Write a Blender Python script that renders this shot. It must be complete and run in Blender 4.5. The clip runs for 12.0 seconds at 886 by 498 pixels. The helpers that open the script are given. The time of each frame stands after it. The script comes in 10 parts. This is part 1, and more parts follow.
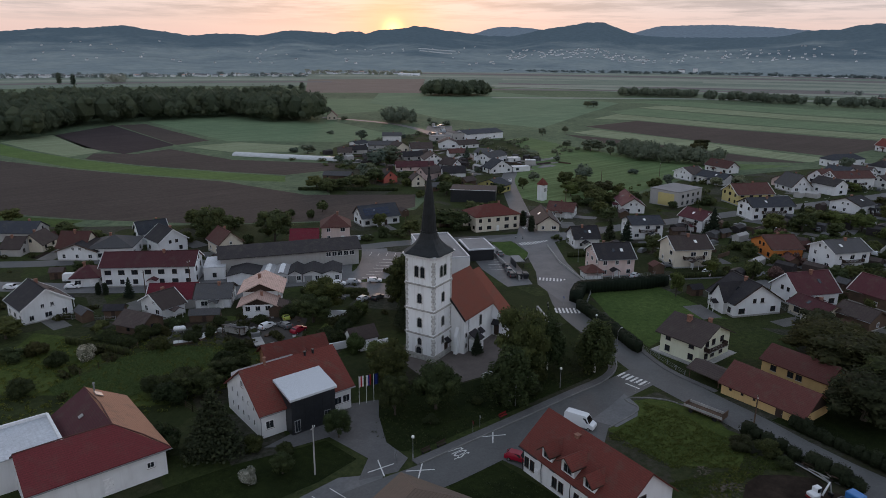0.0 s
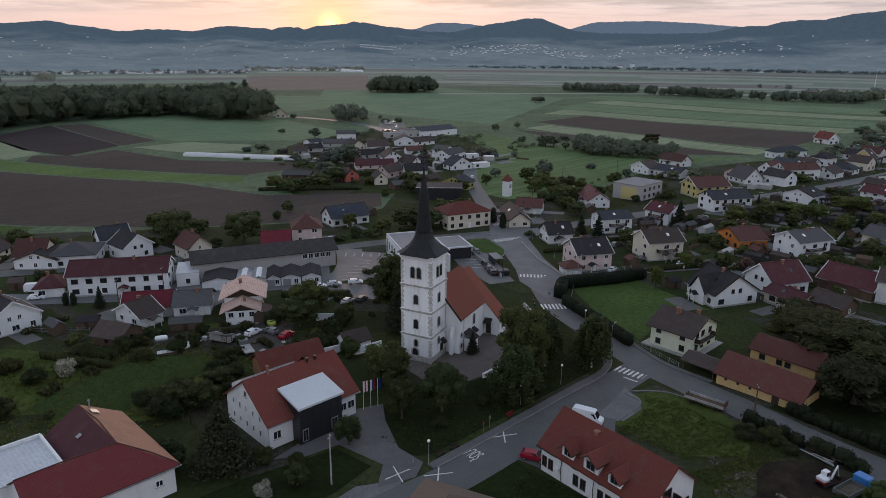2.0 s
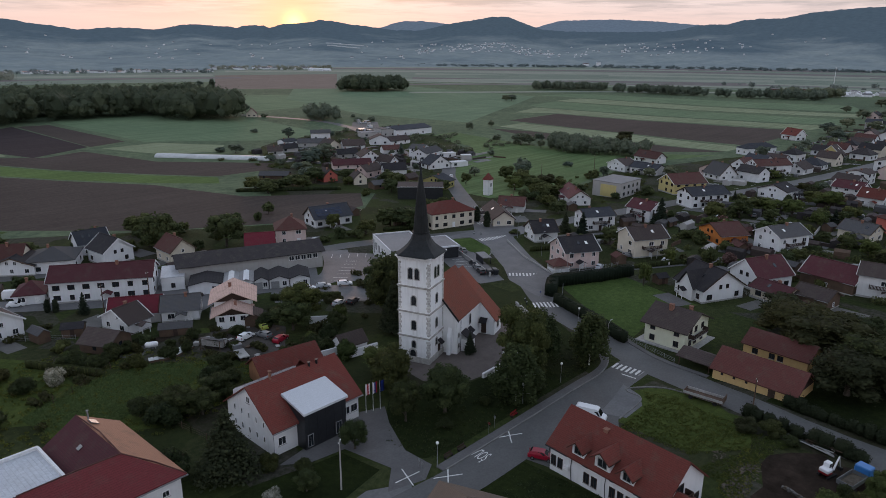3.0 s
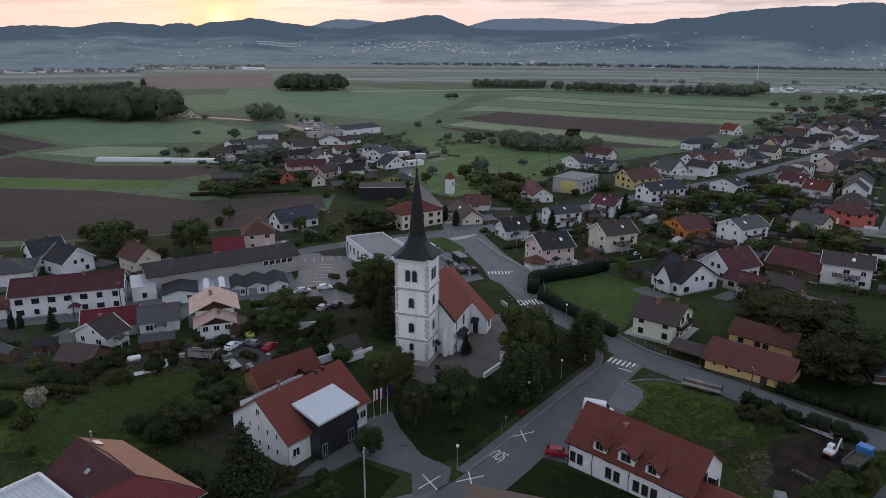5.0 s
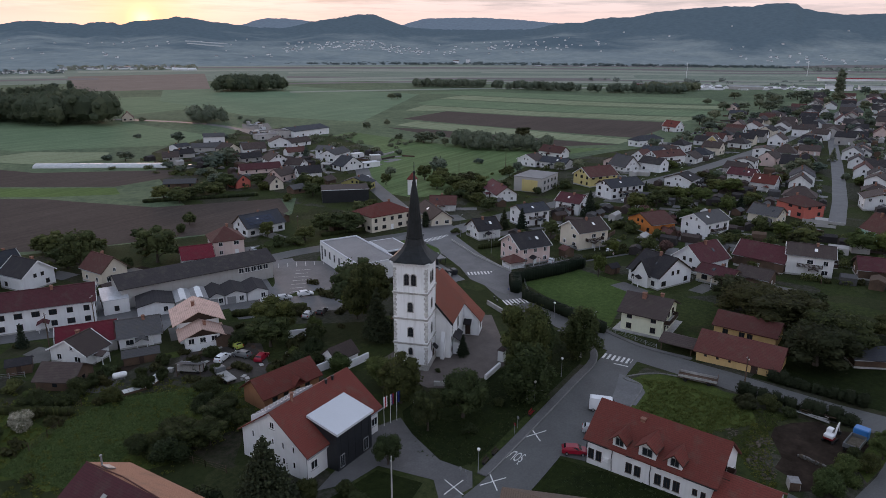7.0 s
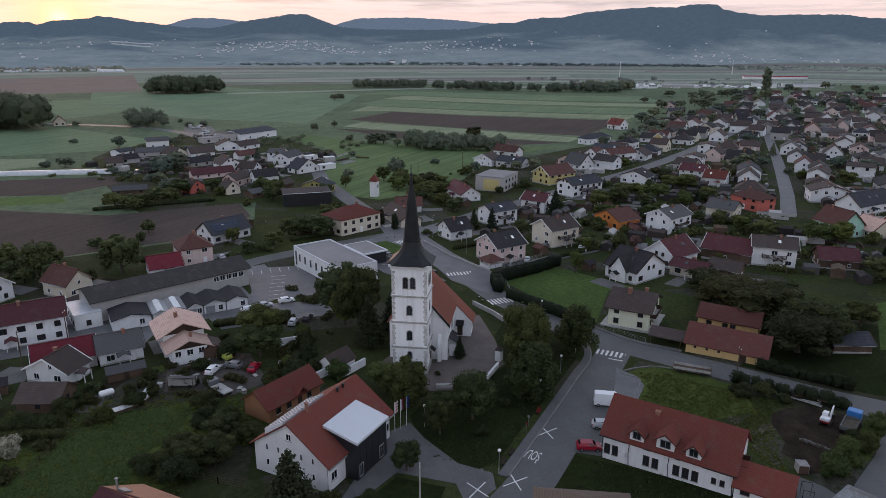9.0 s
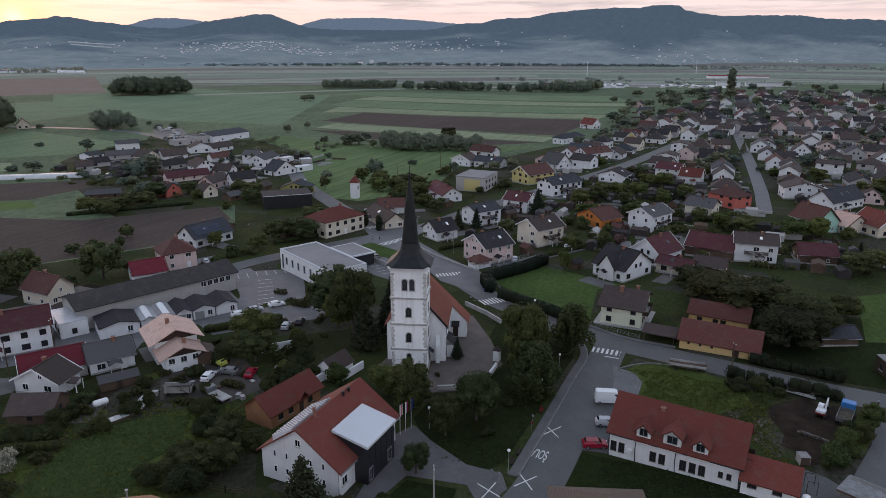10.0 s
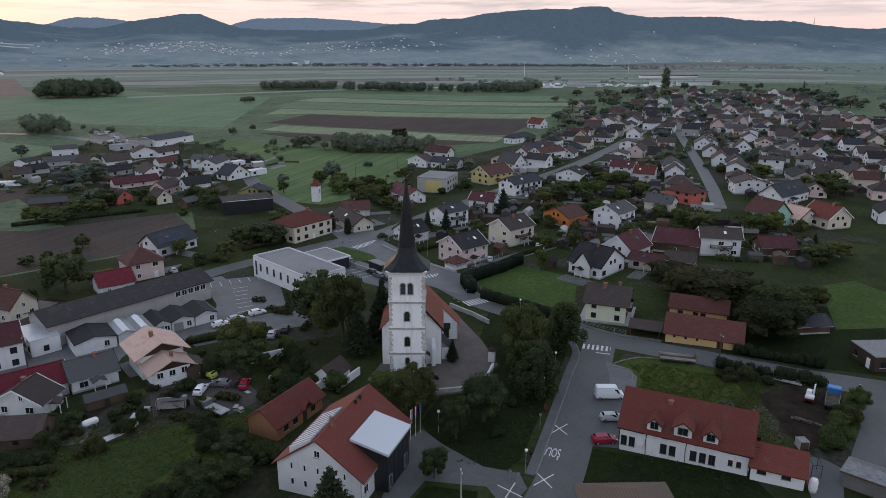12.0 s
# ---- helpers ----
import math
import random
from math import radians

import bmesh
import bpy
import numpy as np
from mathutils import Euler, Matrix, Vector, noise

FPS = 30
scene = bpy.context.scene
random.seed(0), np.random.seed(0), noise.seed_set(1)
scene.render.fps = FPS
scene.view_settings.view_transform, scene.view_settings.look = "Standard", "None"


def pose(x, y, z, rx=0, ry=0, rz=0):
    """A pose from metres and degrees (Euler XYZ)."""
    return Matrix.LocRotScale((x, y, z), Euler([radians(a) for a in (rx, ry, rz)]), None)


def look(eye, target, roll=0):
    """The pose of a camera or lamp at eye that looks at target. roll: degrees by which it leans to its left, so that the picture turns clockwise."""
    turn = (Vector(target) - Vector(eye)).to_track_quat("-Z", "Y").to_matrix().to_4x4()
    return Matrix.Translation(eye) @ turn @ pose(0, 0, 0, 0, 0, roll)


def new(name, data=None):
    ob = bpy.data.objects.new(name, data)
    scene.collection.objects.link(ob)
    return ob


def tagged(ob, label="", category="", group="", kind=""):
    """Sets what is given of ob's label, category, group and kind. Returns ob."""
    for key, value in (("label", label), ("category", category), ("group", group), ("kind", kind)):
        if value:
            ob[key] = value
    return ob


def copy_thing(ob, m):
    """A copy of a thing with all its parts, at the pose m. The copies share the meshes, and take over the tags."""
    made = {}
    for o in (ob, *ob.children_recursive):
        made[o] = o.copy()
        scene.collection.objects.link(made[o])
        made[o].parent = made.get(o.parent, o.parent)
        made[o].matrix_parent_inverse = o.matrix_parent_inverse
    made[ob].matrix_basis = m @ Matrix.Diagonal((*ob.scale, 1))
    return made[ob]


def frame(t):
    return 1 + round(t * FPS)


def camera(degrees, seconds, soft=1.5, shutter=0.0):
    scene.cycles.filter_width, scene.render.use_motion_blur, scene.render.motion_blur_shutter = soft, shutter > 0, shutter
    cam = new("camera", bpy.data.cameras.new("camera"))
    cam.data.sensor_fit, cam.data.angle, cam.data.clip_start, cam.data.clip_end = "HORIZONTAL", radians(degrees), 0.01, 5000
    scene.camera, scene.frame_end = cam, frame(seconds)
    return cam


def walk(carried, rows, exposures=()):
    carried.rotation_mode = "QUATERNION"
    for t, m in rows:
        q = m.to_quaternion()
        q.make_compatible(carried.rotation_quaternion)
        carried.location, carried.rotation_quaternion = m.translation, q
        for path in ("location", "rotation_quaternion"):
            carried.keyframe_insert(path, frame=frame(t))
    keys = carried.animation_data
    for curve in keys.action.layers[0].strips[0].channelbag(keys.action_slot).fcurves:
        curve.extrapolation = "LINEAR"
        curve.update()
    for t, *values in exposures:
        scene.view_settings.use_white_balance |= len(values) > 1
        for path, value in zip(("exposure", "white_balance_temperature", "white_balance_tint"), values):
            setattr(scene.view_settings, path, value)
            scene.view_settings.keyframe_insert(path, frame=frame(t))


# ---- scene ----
cam = camera(65.3, 12.0, 0.7)
METRES, EYE, TILT, LEAN, TURN = 70.2, 62.0, 0.0, 0.0, -40.0
ROWS = [
    (0.0, 0.0, 0.0, 0.0, 0.13, -16.17, -0.46),
    (0.5, -0.0365, 0.0051, 0.0007, -1.02, -16.22, -0.45),
    (1.0, -0.0735, 0.0111, 0.0022, -2.23, -16.31, -0.44),
    (1.5, -0.1118, 0.0177, 0.0038, -3.47, -16.4, -0.42),
    (2.0, -0.1512, 0.025, 0.0052, -4.76, -16.45, -0.41),
    (2.5, -0.1912, 0.033, 0.0072, -6.11, -16.5, -0.38),
    (3.0, -0.2325, 0.042, 0.0082, -7.46, -16.56, -0.37),
    (5.0, -0.399, 0.0849, 0.0115, -12.9, -16.66, -0.34),
    (5.5, -0.4401, 0.0975, 0.0129, -14.25, -16.68, -0.33),
    (6.0, -0.4806, 0.1114, 0.0144, -15.61, -16.66, -0.3),
    (6.5, -0.5212, 0.1257, 0.0161, -16.94, -16.67, -0.3),
    (7.0, -0.5613, 0.1409, 0.0178, -18.3, -16.69, -0.27),
    (9.0, -0.7161, 0.2109, 0.0198, -23.69, -16.67, -0.19),
    (9.5, -0.7539, 0.2294, 0.0205, -25.05, -16.65, -0.17),
    (10.0, -0.7914, 0.2487, 0.0218, -26.41, -16.64, -0.16),
    (10.5, -0.8287, 0.269, 0.0227, -27.76, -16.64, -0.15),
    (11.0, -0.865, 0.2901, 0.0237, -29.12, -16.62, -0.12),
    (11.5, -0.9017, 0.3122, 0.0253, -30.52, -16.61, -0.13),
    (12.0, -0.9335, 0.3332, 0.0268, -31.76, -16.6, -0.17),
]
walk(cam, [(t, pose(0, 0, EYE, TILT, LEAN, TURN) @ pose(METRES * x, METRES * y, METRES * z, 90 + pitch, roll, yaw)) for t, x, y, z, yaw, pitch, roll in ROWS],
     [(0.0, -0.08, 6600, 10.5), (3.0, 0.04, 6550, 12), (5.5, 0.14, 6550, 14), (7.0, 0.18, 6550, 14.5), (9.5, 0.22, 6550, 14), (12.0, 0.24, 6500, 12)])

# ---- world and light: dawn, the sun just behind the ridge ----
SUN_AZ = radians(35.9)          # from +y towards +x
SUN_DIR = Vector((math.sin(SUN_AZ), math.cos(SUN_AZ), 0.0))


def node(nt, kind, **sets):
    n = nt.nodes.new(kind)
    for key, value in sets.items():
        n.inputs[key].default_value = value
    return n


def ramp(nt, stops, fac=None):
    n = nt.nodes.new("ShaderNodeValToRGB")
    el = n.color_ramp.elements
    while len(el) < len(stops):
        el.new(0.5)
    for e, (p, c) in zip(el, stops):
        e.position, e.color = p, (*c, 1)
    if fac is not None:
        nt.links.new(fac, n.inputs[0])
    return n.outputs[0]


def mixc(nt, a, b, fac, mode="MIX"):
    n = nt.nodes.new("ShaderNodeMix")
    n.data_type, n.blend_type = "RGBA", mode
    for sock, v in ((n.inputs[0], fac), (n.inputs[6], a), (n.inputs[7], b)):
        if isinstance(v, (int, float)):
            sock.default_value = v
        elif isinstance(v, tuple):
            sock.default_value = (*v, 1)
        else:
            nt.links.new(v, sock)
    return n.outputs[2]


def math_node(nt, op, a, b=None):
    n = nt.nodes.new("ShaderNodeMath")
    n.operation = op
    for sock, v in zip(n.inputs, (a, b)):
        if v is None:
            continue
        if isinstance(v, (int, float)):
            sock.default_value = v
        else:
            nt.links.new(v, sock)
    return n.outputs[0]


world = bpy.data.worlds.new("dawn_sky")
scene.world = world
world.use_nodes = True
wt = world.node_tree
wt.nodes.clear()
sky = wt.nodes.new("ShaderNodeTexSky")
sky.sky_type, sky.sun_disc = "NISHITA", False
sky.sun_elevation, sky.sun_rotation = radians(2.5), SUN_AZ
sky.air_density, sky.dust_density, sky.ozone_density = 1.0, 2.0, 1.0
wc = wt.nodes.new("ShaderNodeTexCoord")
sep = wt.nodes.new("ShaderNodeSeparateXYZ")
wt.links.new(wc.outputs["Generated"], sep.inputs[0])
# thin cloud deck: grey-blue above, peach near the horizon
band = ramp(wt, [(0.0, (0.87, 0.62, 0.58)), (0.03, (0.88, 0.69, 0.65)), (0.075, (0.86, 0.79, 0.80)), (0.18, (0.94, 1.02, 1.16)), (0.4, (0.685, 0.79, 0.985)), (1.0, (0.325, 0.43, 0.595))], sep.outputs["Z"])
flat = wt.nodes.new("ShaderNodeMapping")
flat.inputs["Scale"].default_value = (7, 7, 95)
wt.links.new(wc.outputs["Generated"], flat.inputs[0])
cl = node(wt, "ShaderNodeTexNoise", Scale=1.0, Detail=6.0, Roughness=0.62)
wt.links.new(flat.outputs[0], cl.inputs["Vector"])
cloud = ramp(wt, [(0.43, (0, 0, 0)), (0.62, (1, 1, 1))], cl.outputs[0])
high = math_node(wt, "MULTIPLY", cloud, ramp(wt, [(0.024, (0, 0, 0)), (0.045, (0.85, 0.85, 0.85)), (0.3, (0.4, 0.4, 0.4))], sep.outputs["Z"]))
deck = mixc(wt, band, (0.52, 0.47, 0.48), high)
# brighter sky round the rising sun
dot = wt.nodes.new("ShaderNodeVectorMath")
dot.operation = "DOT_PRODUCT"
dot.inputs[1].default_value = Vector((SUN_DIR.x, SUN_DIR.y, 0.025)).normalized()
wt.links.new(wc.outputs["Generated"], dot.inputs[0])
glow1 = math_node(wt, "POWER", math_node(wt, "MAXIMUM", dot.outputs["Value"], 0.0), 700.0)
glow2 = math_node(wt, "POWER", math_node(wt, "MAXIMUM", dot.outputs["Value"], 0.0), 16000.0)
deck = mixc(wt, deck, (1.10, 0.64, 0.38), math_node(wt, "MULTIPLY", glow1, 0.7))
deck = mixc(wt, deck, (1.9, 1.05, 0.30), glow2, "ADD")
air = mixc(wt, deck, sky.outputs[0], 0.012, "ADD")
bg = wt.nodes.new("ShaderNodeBackground")
bg.inputs["Strength"].default_value = 0.95
wo = wt.nodes.new("ShaderNodeOutputWorld")
wt.links.new(air, bg.inputs[0])
wt.links.new(bg.outputs[0], wo.inputs[0])

sun_data = bpy.data.lights.new("sun", "SUN")
sun_data.energy, sun_data.angle, sun_data.color = 0.5, radians(12), (1.0, 0.62, 0.45)
sun = new("sun", sun_data)
sun.matrix_world = look(Vector((0, 0, 200)) + SUN_DIR * 300 + Vector((0, 0, 32)), (0, 0, 200))

# ---- materials ----
MATS = {}


def material(name, rough=0.8, spec=0.3, metal=0.0):
    m = bpy.data.materials.new(name)
    m.use_nodes = True
    nt = m.node_tree
    b = nt.nodes["Principled BSDF"]
    b.inputs["Roughness"].default_value, b.inputs["Specular IOR Level"].default_value, b.inputs["Metallic"].default_value = rough, spec, metal
    MATS[name] = m
    return m, nt, b


def coords(nt, space="Object", scale=(1, 1, 1)):
    tc = nt.nodes.new("ShaderNodeTexCoord")
    mp = nt.nodes.new("ShaderNodeMapping")
    mp.inputs["Scale"].default_value = scale
    nt.links.new(tc.outputs[space], mp.inputs[0])
    return mp.outputs[0]


def world_coords(nt, scale=(1, 1, 1), turn=0.0):
    g = nt.nodes.new("ShaderNodeNewGeometry")
    mp = nt.nodes.new("ShaderNodeMapping")
    mp.inputs["Scale"].default_value = scale
    mp.inputs["Rotation"].default_value = (0, 0, turn)
    nt.links.new(g.outputs["Position"], mp.inputs[0])
    return mp.outputs[0]


def noise_out(nt, vec, scale, detail=4.0, rough=0.55):
    n = node(nt, "ShaderNodeTexNoise", Scale=scale, Detail=detail, Roughness=rough)
    nt.links.new(vec, n.inputs["Vector"])
    return n.outputs[0]


def bump(nt, b, height, strength=0.4, dist=0.05):
    n = node(nt, "ShaderNodeBump", Strength=strength, Distance=dist)
    nt.links.new(height, n.inputs["Height"])
    nt.links.new(n.outputs[0], b.inputs["Normal"])


def shade(c, k):
    return tuple(min(1.0, v * k) for v in c)


def rough_surface(name, c, rough=0.85, var=0.25, big=0.25, small=4.0, bumps=0.3, spec=0.3, space="world", metal=0.0):
    """A surface with stains at one scale and grain at another."""
    m, nt, b = material(name, rough, spec, metal)
    vec = world_coords(nt) if space == "world" else coords(nt)
    n1 = noise_out(nt, vec, big, 5.0, 0.65)
    n2 = noise_out(nt, vec, small, 4.0)
    base = ramp(nt, [(0.3, shade(c, 1 - var)), (0.7, shade(c, 1 + var))], n1)
    col = mixc(nt, base, ramp(nt, [(0.3, (0.7, 0.7, 0.7)), (0.75, (1.15, 1.15, 1.15))], n2), 0.6, "MULTIPLY")
    nt.links.new(col, b.inputs["Base Color"])
    bump(nt, b, n2, bumps, 0.04)
    return m


def plaster(name, c, dirt=0.22):
    m, nt, b = material(name, 0.9, 0.2)
    vec = world_coords(nt)
    streak = noise_out(nt, world_coords(nt, (1.4, 1.4, 0.12)), 1.0, 5.0, 0.6)
    stain = noise_out(nt, vec, 0.35, 5.0, 0.6)
    grain = noise_out(nt, vec, 9.0, 3.0)
    col = mixc(nt, c, ramp(nt, [(0.30, (0.78, 0.77, 0.76)), (0.5, (1, 1, 1))], streak), dirt, "MULTIPLY")
    col = mixc(nt, col, ramp(nt, [(0.3, (0.84, 0.83, 0.82)), (0.55, (1, 1, 1))], stain), 0.6, "MULTIPLY")
    oi = nt.nodes.new("ShaderNodeObjectInfo")
    col = mixc(nt, col, ramp(nt, [(0, (0.9, 0.89, 0.87)), (1, (1, 1, 1))], oi.outputs["Random"]), 1.0, "MULTIPLY")
    nt.links.new(col, b.inputs["Base Color"])
    bump(nt, b, grain, 0.15, 0.02)
    return m


def tiles(name, c, row=0.19, rough=0.8, moss=(0.10, 0.09, 0.07), moss_amount=0.5):
    """Roofing in courses, weathered."""
    m, nt, b = material(name, rough, 0.25)
    vec = coords(nt)
    wave = node(nt, "ShaderNodeTexWave", Scale=1.0, Distortion=0.0)
    wave.wave_type, wave.bands_direction, wave.wave_profile = "BANDS", "Z", "SAW"
    mp = coords(nt, "Object", (1, 1, 0.314 / row))
    nt.links.new(mp, wave.inputs["Vector"])
    blot = noise_out(nt, vec, 0.5, 6.0, 0.7)
    grain = noise_out(nt, vec, 5.0, 4.0, 0.7)
    oi = nt.nodes.new("ShaderNodeObjectInfo")
    base = mixc(nt, c, ramp(nt, [(0.3, (0.72, 0.72, 0.72)), (0.7, (1.2, 1.2, 1.2))], grain), 0.8, "MULTIPLY")
    base = mixc(nt, base, moss, math_node(nt, "MULTIPLY", ramp(nt, [(0.5, (0, 0, 0)), (0.75, (1, 1, 1))], blot), moss_amount))
    base = mixc(nt, base, ramp(nt, [(0.0, (0.62, 0.62, 0.62)), (0.3, (1, 1, 1)), (1.0, (1.05, 1.05, 1.05))], wave.outputs[1]), 0.8, "MULTIPLY")
    base = mixc(nt, base, ramp(nt, [(0, (0.8, 0.8, 0.8)), (1, (1.15, 1.15, 1.15))], oi.outputs["Random"]), 1.0, "MULTIPLY")
    nt.links.new(base, b.inputs["Base Color"])
    bump(nt, b, wave.outputs[1], 0.5, 0.04)
    return m


def foliage(name, c1, c2, c3):
    m, nt, b = material(name, 0.8, 0.1)
    g = nt.nodes.new("ShaderNodeNewGeometry")
    oi = nt.nodes.new("ShaderNodeObjectInfo")
    col = ramp(nt, [(0.0, c1), (0.75, c2), (1.0, c3)], g.outputs["Random Per Island"])
    col = mixc(nt, col, ramp(nt, [(0, (0.72, 0.78, 0.8)), (0.6, (1.05, 1.0, 0.9)), (1, (1.3, 1.15, 0.9))], oi.outputs["Random"]), 1.0, "MULTIPLY")
    nt.links.new(col, b.inputs["Base Color"])
    tr = nt.nodes.new("ShaderNodeBsdfTranslucent")
    nt.links.new(col, tr.inputs[0])
    mx = nt.nodes.new("ShaderNodeMixShader")
    mx.inputs[0].default_value = 0.3
    nt.links.new(b.outputs[0], mx.inputs[1])
    nt.links.new(tr.outputs[0], mx.inputs[2])
    nt.links.new(mx.outputs[0], nt.nodes["Material Output"].inputs[0])
    return m


def grass(name, c1, c2, small=1.2, big=0.06, flecks=0.0):
    m, nt, b = material(name, 0.95, 0.05)
    vec = world_coords(nt)
    n1, n2, n3 = noise_out(nt, vec, big, 6.0, 0.7), noise_out(nt, vec, small, 5.0, 0.7), noise_out(nt, vec, small * 9, 3.0)
    col = ramp(nt, [(0.35, c1), (0.65, c2)], n1)
    col = mixc(nt, col, ramp(nt, [(0.3, (0.55, 0.6, 0.6)), (0.7, (1.3, 1.25, 1.1))], n2), 0.9, "MULTIPLY")
    col = mixc(nt, col, ramp(nt, [(0.35, (0.6, 0.6, 0.6)), (0.7, (1.3, 1.3, 1.3))], n3), 0.5, "MULTIPLY")
    if flecks:
        col = mixc(nt, col, (0.4, 0.38, 0.25), math_node(nt, "MULTIPLY", ramp(nt, [(0.68, (0, 0, 0)), (0.72, (1, 1, 1))], n3), flecks))
    nt.links.new(col, b.inputs["Base Color"])
    bump(nt, b, n3, 0.6, 0.1)
    return m


def gardens_ground(name):
    """Village ground: plots of lawn, rough grass, beds and trodden earth."""
    m, nt, b = material(name, 0.95, 0.05)
    vec = world_coords(nt, (1, 1, 0), radians(8))
    vor = node(nt, "ShaderNodeTexVoronoi", Scale=0.075)
    vor.distance = "MANHATTAN"
    nt.links.new(vec, vor.inputs["Vector"])
    sp = nt.nodes.new("ShaderNodeSeparateColor")
    nt.links.new(vor.outputs["Color"], sp.inputs[0])
    plots = ramp(nt, [(0.0, (0.030, 0.041, 0.015)), (0.2, (0.041, 0.056, 0.020)), (0.36, (0.024, 0.030, 0.014)), (0.5, (0.040, 0.043, 0.024)), (0.62, (0.046, 0.060, 0.024)), (0.76, (0.043, 0.036, 0.032)), (0.88, (0.067, 0.061, 0.062))], sp.outputs[0])
    n1, n2, n3 = noise_out(nt, vec, 0.06, 6.0, 0.7), noise_out(nt, vec, 0.9, 5.0, 0.7), noise_out(nt, vec, 8.0, 3.0)
    col = mixc(nt, ramp(nt, [(0.35, (0.025, 0.034, 0.013)), (0.65, (0.053, 0.067, 0.026))], n1), plots, ramp(nt, [(0.4, (0.35, 0.35, 0.35)), (0.6, (0.8, 0.8, 0.8))], n2))
    col = mixc(nt, col, ramp(nt, [(0.3, (0.5, 0.55, 0.55)), (0.7, (1.4, 1.32, 1.15))], n2), 0.9, "MULTIPLY")
    col = mixc(nt, col, ramp(nt, [(0.35, (0.6, 0.6, 0.6)), (0.7, (1.3, 1.3, 1.3))], n3), 0.5, "MULTIPLY")
    nt.links.new(col, b.inputs["Base Color"])
    bump(nt, b, n3, 0.6, 0.1)
    return m


def crop(name, c1, c2, turn, width=2.5, contrast=0.25):
    """A tilled field: rows in one direction, patches and tracks."""
    m, nt, b = material(name, 0.95, 0.05)
    rows = node(nt, "ShaderNodeTexNoise", Scale=1.0, Detail=3.0, Roughness=0.6)
    nt.links.new(world_coords(nt, (0.012, 1.0 / width, 0.0), turn), rows.inputs["Vector"])
    patch = noise_out(nt, world_coords(nt), 0.02, 5.0, 0.65)
    grain = noise_out(nt, world_coords(nt), 0.7, 4.0, 0.7)
    col = ramp(nt, [(0.3, c1), (0.7, c2)], patch)
    col = mixc(nt, col, ramp(nt, [(0.35, shade((1, 1, 1), 1 - contrast)), (0.65, (1 + contrast,) * 3)], rows.outputs[0]), 1.0, "MULTIPLY")
    col = mixc(nt, col, ramp(nt, [(0.3, (0.75, 0.75, 0.75)), (0.7, (1.2, 1.2, 1.2))], grain), 0.7, "MULTIPLY")
    nt.links.new(col, b.inputs["Base Color"])
    bump(nt, b, grain, 0.4, 0.1)
    return m


for key, c in dict(white=(0.74, 0.75, 0.765), limewash=(0.86, 0.87, 0.88), cream=(0.66, 0.60, 0.50), rose=(0.66, 0.52, 0.49), yellow=(0.58, 0.49, 0.22), grey=(0.42, 0.41, 0.40), olive=(0.36, 0.33, 0.13), orange=(0.62, 0.22, 0.06), mint=(0.36, 0.60, 0.50), coral=(0.50, 0.14, 0.11), ochre=(0.62, 0.43, 0.20), palegreen=(0.70, 0.71, 0.55), brickwall=(0.30, 0.15, 0.08)).items():
    plaster(key, c, 0.75 if key == "limewash" else 0.35)
for key, c in dict(umber=(0.038, 0.033, 0.034), black=(0.024, 0.022, 0.025), slate=(0.038, 0.042, 0.052), greyroof=(0.078, 0.077, 0.080), brown=(0.064, 0.047, 0.043), maroon=(0.085, 0.025, 0.030), barnroof=(0.105, 0.036, 0.030), brickroof=(0.092, 0.038, 0.032), tilered=(0.142, 0.036, 0.027), crimson=(0.135, 0.016, 0.027), pinkroof=(0.54, 0.37, 0.31), orangeroof=(0.215, 0.066, 0.042), sunlitroof=(0.40, 0.205, 0.130), tanroof=(0.15, 0.11, 0.085), redroof=(0.142, 0.028, 0.030)).items():
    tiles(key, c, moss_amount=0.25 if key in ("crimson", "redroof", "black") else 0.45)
rough_surface("timber", (0.10, 0.065, 0.045), var=0.35, small=6)
rough_surface("dark_wood", (0.05, 0.032, 0.024), var=0.3, small=6)
rough_surface("asphalt", (0.096, 0.096, 0.095), rough=0.62, var=0.16, big=0.13, small=3.0, bumps=0.15)
rough_surface("asphalt_old", (0.130, 0.130, 0.132), rough=0.65, var=0.2, big=0.2, small=2.0, bumps=0.2)
rough_surface("paving", (0.112, 0.109, 0.109), var=0.15, big=0.3, small=3.0)
rough_surface("cobble", (0.118, 0.098, 0.089), var=0.2, big=0.3, small=5.0, bumps=0.6)
rough_surface("dirt", (0.062, 0.054, 0.047), var=0.35, big=0.25, small=2.0, bumps=0.8)
rough_surface("gravel", (0.135, 0.13, 0.122), var=0.25, big=0.2, small=4.0, bumps=0.6)
rough_surface("concrete", (0.36, 0.355, 0.34), var=0.2, big=0.5, small=5.0)
rough_surface("stone", (0.40, 0.39, 0.365), var=0.35, big=1.2, small=5.0, bumps=0.5)
rough_surface("quoin_stone", (0.50, 0.49, 0.465), var=0.4, big=1.6, small=5.0, bumps=0.5)
rough_surface("kerb_stone", (0.185, 0.182, 0.172), var=0.25, big=0.5)
rough_surface("rubble", (0.105, 0.090, 0.070), rough=0.95, var=0.45, big=0.8, small=4.0, bumps=0.6, spec=0.1)
rough_surface("fibre_cement", (0.20, 0.205, 0.21), rough=0.9, var=0.35, big=1.5, small=7.0, bumps=0.5, spec=0.15)
rough_surface("road_paint", (0.66, 0.66, 0.64), rough=0.7, var=0.3, big=1.2, small=6.0)
